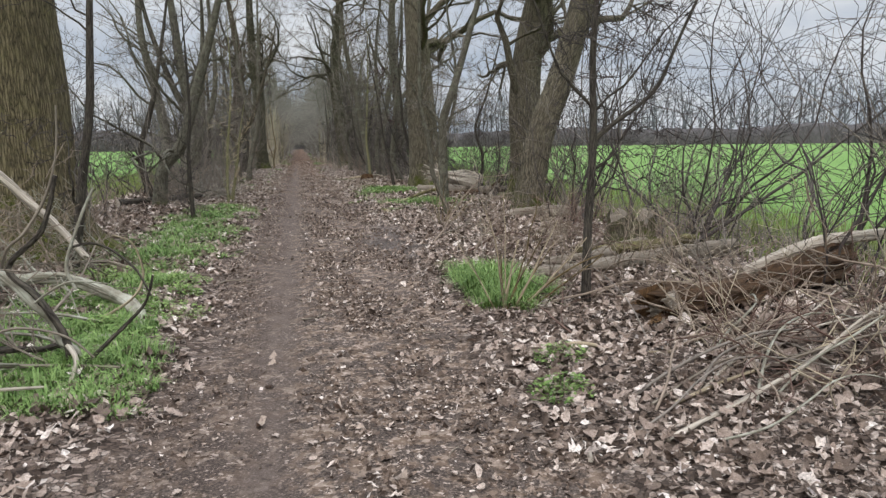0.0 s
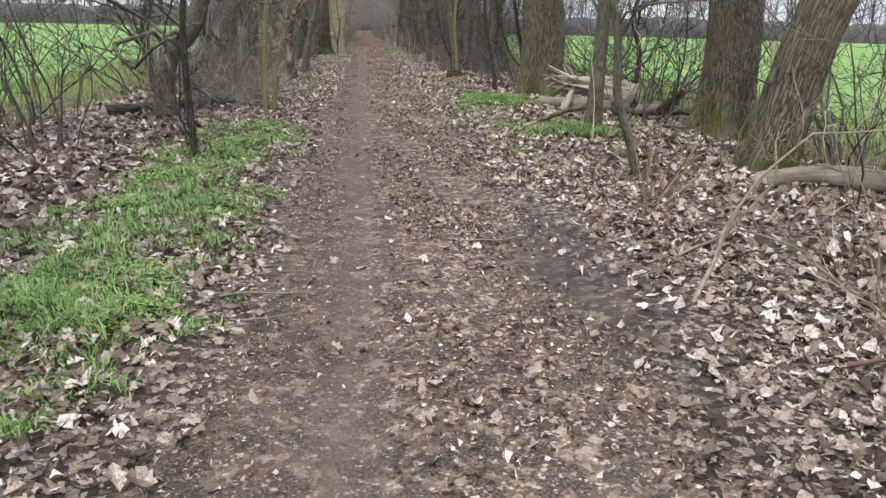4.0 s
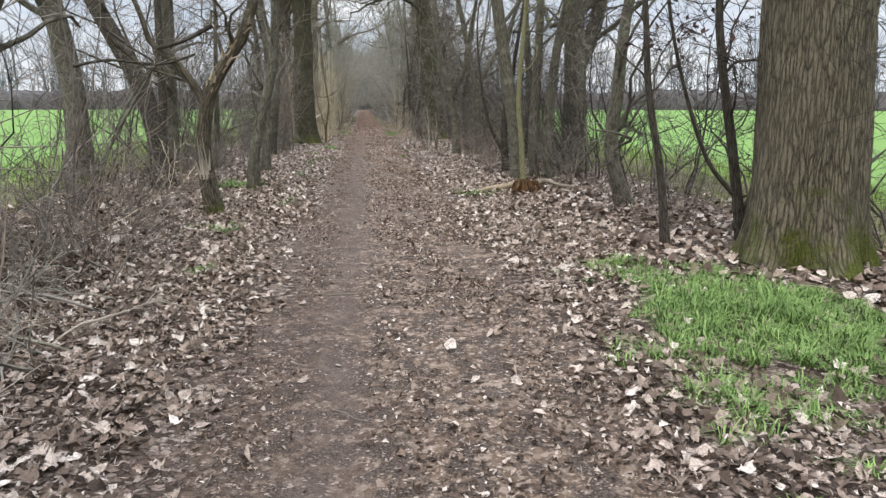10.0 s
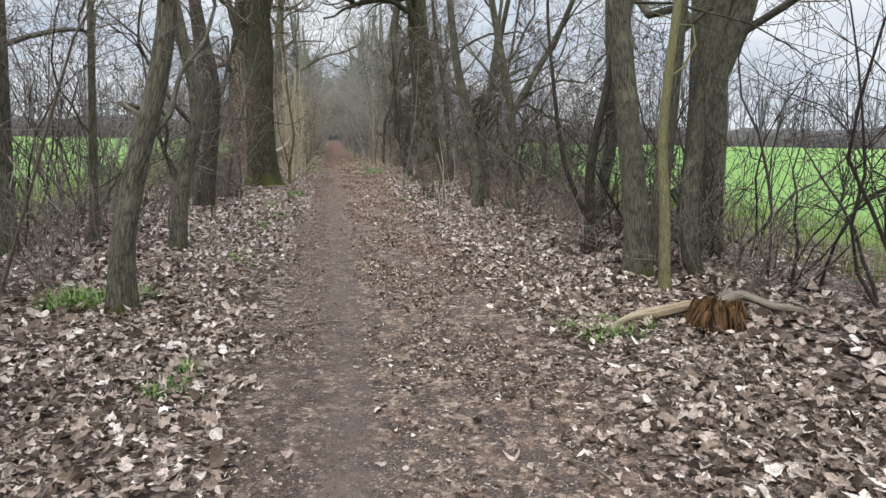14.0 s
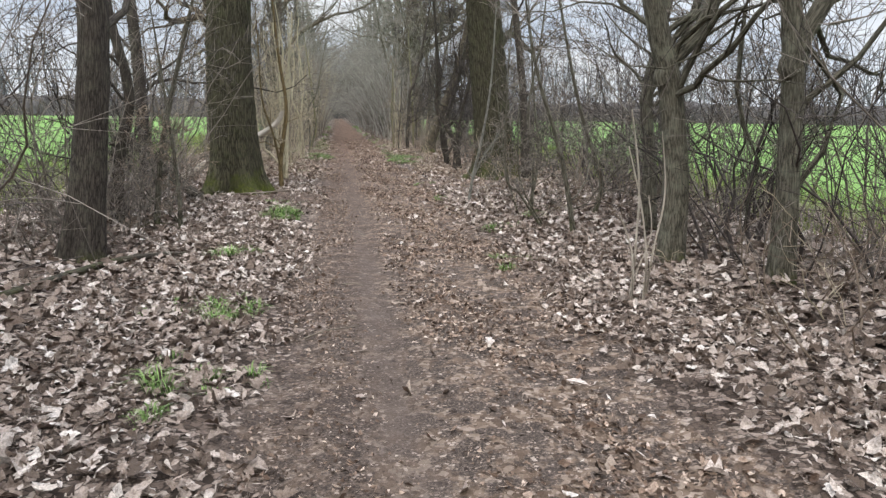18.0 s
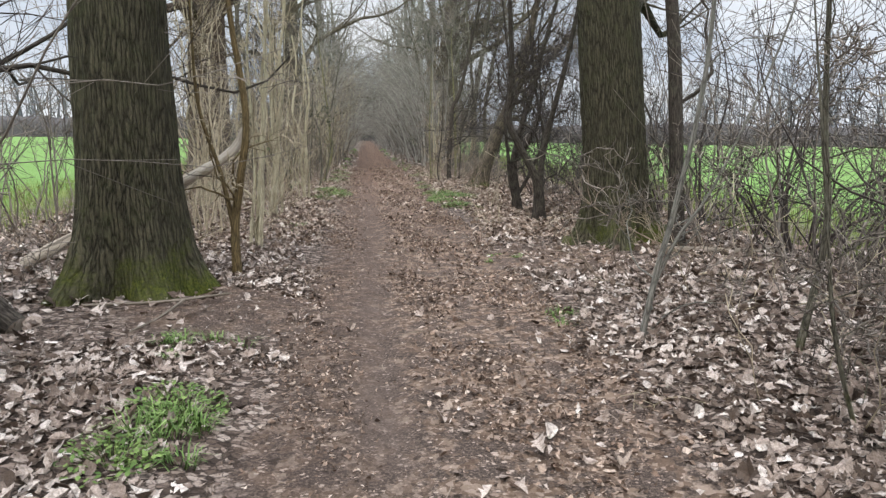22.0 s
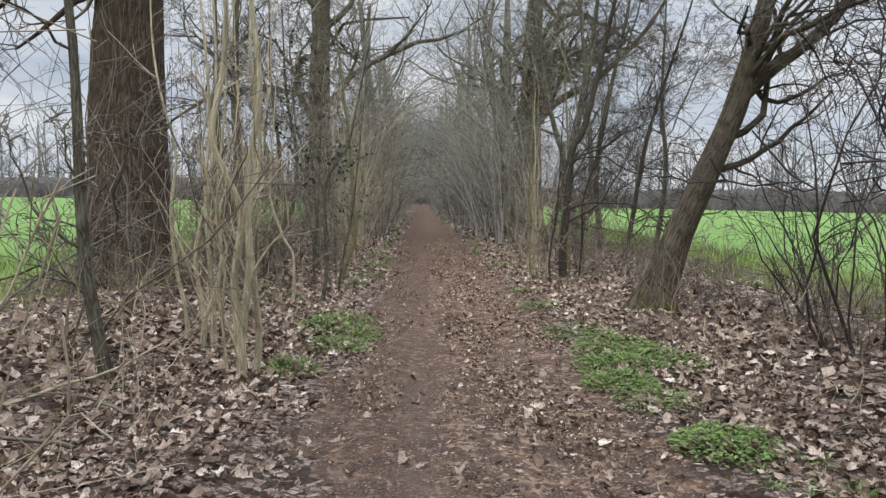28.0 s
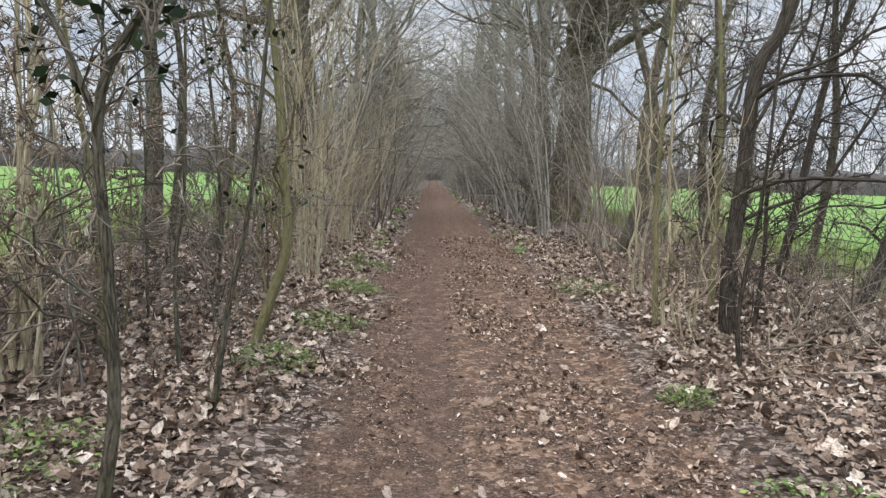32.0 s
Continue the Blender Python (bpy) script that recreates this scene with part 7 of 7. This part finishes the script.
for k, (px, py, size, many) in enumerate(((-0.61, 48.9, 0.38, 420), (-0.8, 47.5, 0.2, 260), (1.92, 48.1, 0.42, 420), (1.75, 49.0, 0.35, 260), (1.78, 45.95, 0.26, 650), (1.7, 46.8, 0.25, 240), (-0.66, 49.6, 0.3, 300), (-0.72, 55.3, 0.3, 320), (-0.78, 57.0, 0.35, 300), (-0.84, 52.4, 0.25, 260), (-0.7, 53.6, 0.3, 260), (1.95, 55.6, 0.4, 260), (1.6, 50.6, 0.25, 160), (1.7, 3.2, 0.16, 180), (1.9, 3.7, 0.16, 140), (1.6, 51.9, 0.15, 110), (-0.78, 37.0, 0.2, 200), (-0.9, 36.5, 0.18, 160), (-1.6, 50.9, 0.4, 260), (2.4, 36.2, 0.16, 120), (1.95, 48.45, 0.35, 600), (1.72, 47.7, 0.32, 560), (2.1, 47.8, 0.35, 520), (-0.55, 48.35, 0.26, 420), (1.6, 47.2, 0.25, 380), (-0.75, 49.25, 0.3, 480))):
    herb(px, py, size * 1.15, int(many * 0.7), 860 + k, 0.11)
weed_rng = np.random.default_rng(44)
for k in range(34):
    herb(weed_rng.uniform(-2.0, -0.7), weed_rng.uniform(3.8, 15.2), weed_rng.uniform(0.15, 0.35), 170, 1000 + k, 0.10, PALE_WEED, "low pale green weeds between grass and leaves")
for k, (px, py, n) in enumerate(((-0.75, 60, 700), (1.85, 62, 700), (-0.8, 70, 900), (1.8, 72, 900), (-0.8, 82, 900), (1.8, 84, 900), (-0.8, 95, 900), (1.8, 97, 900))):
    grass(px, py, 0.32, 5.0, n, 0.14, 890 + k, label="yellow green grass along the path edge", material=GRASS)


def field_edge(x0, x1, seed, many):
    """Rough grass where the wood meets the field."""
    rng = np.random.default_rng(seed)
    bx, by = rng.uniform(x0, x1, many), rng.uniform(-2, 75, many)
    t, h = rng.uniform(0, 6.28, many), rng.uniform(0.10, 0.38, many)
    b = np.stack([bx, by, rise(bx, by) - 0.02], -1)
    d = np.stack([np.cos(t), np.sin(t), 0 * t], -1)
    s = np.stack([-np.sin(t), np.cos(t), 0 * t], -1) * 0.006
    g = Geo()
    V = np.stack([b - s, b + s, b + d * (0.4 * h)[:, None] + np.array([0, 0, 1.0]) * h[:, None]], 1)
    g.add(V, np.arange(many)[:, None] * 3 + np.array([[0, 1, 2]]))
    tagged(new("field_edge_grass", g.mesh("field_edge_grass", DRY_GRASS)), "rough pale green grass along the field edge", "grass", kind="stuff")


DRY_GRASS = grass_material("rough_field_grass", (0.12, 0.17, 0.035), (0.30, 0.33, 0.12))
field_edge(5.4, 9.0, 901, 34000)
field_edge(-7.6, -4.4, 902, 30000)

# ---- dead leaves ----


def leaf_shape(rng, many, cx, cy, size, up=0.02, lobed=False, slim=1.0):
    """Folded, curled leaves lying at all angles: vertices and faces."""
    t = rng.uniform(0, 6.28, many)
    L = (size * rng.uniform(0.5, 1.25, many))[:, None] / 2
    tilt = rng.normal(0, 0.38, (many, 2))
    d = unit(np.stack([np.cos(t), np.sin(t), tilt[:, 0]], -1))
    s = unit(np.stack([-np.sin(t), np.cos(t), tilt[:, 1]], -1))
    nrm = np.cross(d, s)
    curl, fold = rng.normal(0.05, 0.42, (many, 1)), rng.uniform(-0.3, 0.75, (many, 1))
    wide = slim * rng.uniform(0.55, 0.88, (many, 1))
    c = np.stack([cx, cy, rise(cx, cy) + rng.uniform(0.004, up, many)], -1)

    def at(a, b, loose=0.2):
        """A point of the blade: a along it, b across it."""
        a, b = a * rng.uniform(1 - loose, 1 + loose, (many, 1)), b * rng.uniform(1 - 1.6 * loose, 1 + 1.2 * loose, (many, 1))
        return c + d * L * a + s * L * wide * b + nrm * L * (curl * a * a + fold * np.abs(b) + roll * b * b * np.sign(b))

    roll = rng.normal(0, 0.4, (many, 1))
    i = np.arange(many)[:, None]
    if lobed is None:
        V = np.stack([at(-1, 0, 0.25), at(-0.1, 0.9, 0.3), at(1, 0.1, 0.25), at(0.1, -0.8, 0.3)], 1)
        F = i * 4 + np.array([[0, 3, 2, 1]])
    elif lobed:
        # five blunt lobes with bays between them, like an oak's
        V = np.stack([at(0, 0), at(-1, 0), at(-0.55, 0.5), at(-0.38, 0.36), at(-0.05, 0.92), at(0.2, 0.5), at(0.5, 0.72), at(1, 0.05), at(0.55, -0.72), at(0.22, -0.5), at(-0.02, -0.92), at(-0.36, -0.36), at(-0.6, -0.5)], 1)
        F = np.concatenate([i * 13 + np.array([[0, k, k + 1, k + 2]]) for k in (1, 3, 5, 7, 9)] + [i * 13 + np.array([[0, 11, 12, 1]])])
    else:
        V = np.stack([at(0, 0), at(-1, 0), at(-0.72, 0.62), at(0.05, 0.98), at(0.7, 0.6), at(1, 0.0), at(0.7, -0.6), at(0.0, -0.98), at(-0.7, -0.64)], 1)
        F = np.concatenate([i * 9 + np.array([[0, k, k + 1, k + 2]]) for k in (1, 3, 5)] + [i * 9 + np.array([[0, 7, 8, 1]])])
    V[..., 2] = np.maximum(V[..., 2], rise(V[..., 0], V[..., 1]) + 0.002)
    return V, F


BARE = ((-1.1, 38.8, 0.9, 0.9, 0.12), (2.2, 41.0, 1.0, 0.9, 0.2), (-1.4, 10.2, 0.8, 2.2, 0.7), (-1.0, 4.3, 0.42, 0.9, 0.5), (-1.25, 6.8, 0.5, 1.0, 0.5), (-1.7, 4.9, 1.0, 1.5, 0.5), (-1.5, 13.0, 0.8, 1.4, 0.65), (-1.35, 14.9, 0.75, 0.8, 0.6), (2.95, 18.9, 0.9, 1.3, 0.22), (3.2, 14.8, 0.7, 0.5, 0.2), (2.5, 15.4, 0.5, 0.8, 0.4), (2.02, 5.75, 0.4, 0.8, 0.1), (1.55, 9.3, 0.5, 1.8, 0.25), (2.9, 50.6, 0.8, 0.6, 0.3))


def litter(name, seed, x0, x1, y0, y1, per_m2, size, material, label, up=0.03, edge=0.0, lobed=False, rut=False, slim=1.0):
    rng = np.random.default_rng(seed)
    many = int((x1 - x0) * (y1 - y0) * per_m2)
    cx = rng.uniform(x0, x1, many)
    cy = rng.uniform(y0, y1, many) + 0.5 * np.sin(2.3 * cx + y0) + rng.normal(0, 0.5, many)
    if edge:
        # thinner towards the trodden middle, in drifts
        late = np.clip((cy - 40) / 4, 0, 1)
        off = np.abs(cx - 0.52 - 0.08 * late) - 0.97 - 0.08 * late - 0.10 * np.sin(1.3 * cy + x0) - 0.07 * np.sin(3.1 * cy) + 0.1 * np.sin(7.7 * cy)
        keep = rng.uniform(0, 1, many) < np.clip(0.2 + off / edge, 0.03 * (cx > 0.3), 1)
        drift = 0.5 + 0.5 * np.sin(2.1 * cx + 0.9 * cy) * np.sin(1.7 * cy - 2.9 * cx)
        keep &= rng.uniform(0, 1, many) < 0.7 + 0.4 * drift
        cx, cy = cx[keep], cy[keep]
    if name == "leaf_litter":
        # trodden bare earth and grass, where few leaves lie
        for bx, by, rx, ry, share in BARE:
            q = ((cx - bx) / rx) ** 2 + ((cy - by) / ry) ** 2 + 0.35 * np.sin(5 * cx + 3 * cy)
            keep = (q > 1) | (rng.uniform(0, 1, len(cx)) < share)
            cx, cy = cx[keep], cy[keep]
    if rut:
        keep = rng.uniform(0, 1, many) < np.clip((np.abs(cx - 0.2 - 0.06 * np.sin(0.9 * cy)) - 0.05) / 0.3, 0.05, 1) * np.clip(0.62 + 0.9 * np.sin(1.9 * cy + 4 * cx) * np.sin(0.7 * cy - 3 * cx) + 0.35 * np.sin(9 * cx + 2 * cy) * np.sin(5.3 * cy - 4 * cx), 0.06, 1)
        cx, cy = cx[keep], cy[keep]
    g = Geo()
    V, F = leaf_shape(rng, len(cx), cx, cy, size, up, lobed, slim)
    g.add(V, F)
    tagged(new(name, g.mesh(name, material, False)), label, "leaf litter", kind="stuff")


for k, (y0, y1, mat, text) in enumerate(((-1.5, 18, LEAF, "brown and beige dead oak leaves under the trees"), (18, 28, MIXED_LEAF, "beige dead leaves under the trees"), (28, 41.5, PALE_LEAF, "pale grey and beige dead leaves under the trees"), (41.5, 62, WARM_LEAF, "tan and brown dead leaves under the trees"))):
    bits = BROWN_CRUMB if k > 1 else CRUMB
    for n, (x0, x1) in enumerate(((0.4, 2.9), (-2.0, 0.0))):
        litter("leaf_litter", 910 + 20 * n + k, x0, x1, y0, y1, 170, 0.066, mat, text, 0.04, 0.35)
        litter("leaf_litter", 2000 + 20 * n + k, x0, x1, y0, y1, 480, 0.034, mat, text, 0.03, 0.35, lobed=None)
        litter("leaf_litter", 2040 + 20 * n + k, x0, x1, y0, y1, 420, 0.055, mat, text, 0.035, 0.3, lobed=None, slim=0.28)
        litter("leaf_litter", 915 + 20 * n + k, x0, x1, y0, y1, 190, 0.086, mat, text, 0.05, 0.35, True)
    litter("leaf_litter", 1930 + k, 2.9, 4.6, y0, y1, 170, 0.095, mat, text, 0.05)
    litter("leaf_litter", 1940 + k, -3.6, -2.0, y0, y1, 170, 0.095, mat, text, 0.05)
    litter("leaf_litter", 970 + k, 4.6, 6.2, y0, y1, 80, 0.11, mat, text, 0.04, lobed=None)
    litter("leaf_litter", 980 + k, -5.0, -3.6, y0, y1, 80, 0.11, mat, text, 0.04, lobed=None)
    litter("leaf_crumbs", 950 + k, -0.55, 0.3, y0, y1, 800, 0.024, bits, "small crumbs of dead leaves trodden into the path", 0.008, rut=True, lobed=None)
    litter("leaf_crumbs", 955 + k, 0.3, 1.6, y0, y1, 800, 0.028, bits, "small crumbs of dead leaves trodden into the path", 0.010, rut=True, lobed=None)
    litter("leaf_crumbs", 965 + k, -0.5, 1.6, y0, y1, 520, 0.040, bits, "small crumbs of dead leaves trodden into the path", 0.010, rut=True, lobed=None, slim=0.3)
    litter("leaf_crumbs", 960 + k, 0.3, 1.6, y0, y1, 200, 0.04, bits, "broken dead leaves on the path", 0.014, rut=True)
litter("leaf_litter", 998, 1.2, 3.2, 62, 90, 50, 0.12, LEAF, "brown dead leaves along the avenue", 0.03, 0.5)
litter("leaf_litter", 999, -2.2, -0.3, 62, 90, 50, 0.12, LEAF, "brown dead leaves along the avenue", 0.03, 0.5)


# ---- single leaves that lie on the trodden earth ----
one_rng = np.random.default_rng(1201)
LEAF_SHAPES = []
for k in range(8):
    V, F = leaf_shape(one_rng, 1, np.zeros(1), np.array([1000.0]), 0.075, 0.012, True)
    g = Geo()
    g.add(V - np.array([0, 1000.0, 0]), F)
    LEAF_SHAPES.append(g.mesh("dead_leaf", (PALE_LEAF, MIXED_LEAF)[k % 2]))
for k in range(280):
    lx, ly = float(one_rng.uniform(-0.45, 1.4)), float(one_rng.uniform(1.5, 56))
    leaf = new("dead_leaf", LEAF_SHAPES[k % 8])
    leaf.matrix_basis = pose(lx, ly, float(rise(np.array(lx), np.array(ly))) + 0.003, 0, 0, one_rng.uniform(0, 360))
    tagged(leaf, "pale dry leaf lying on the trodden path", "leaf", "leaves on the path")
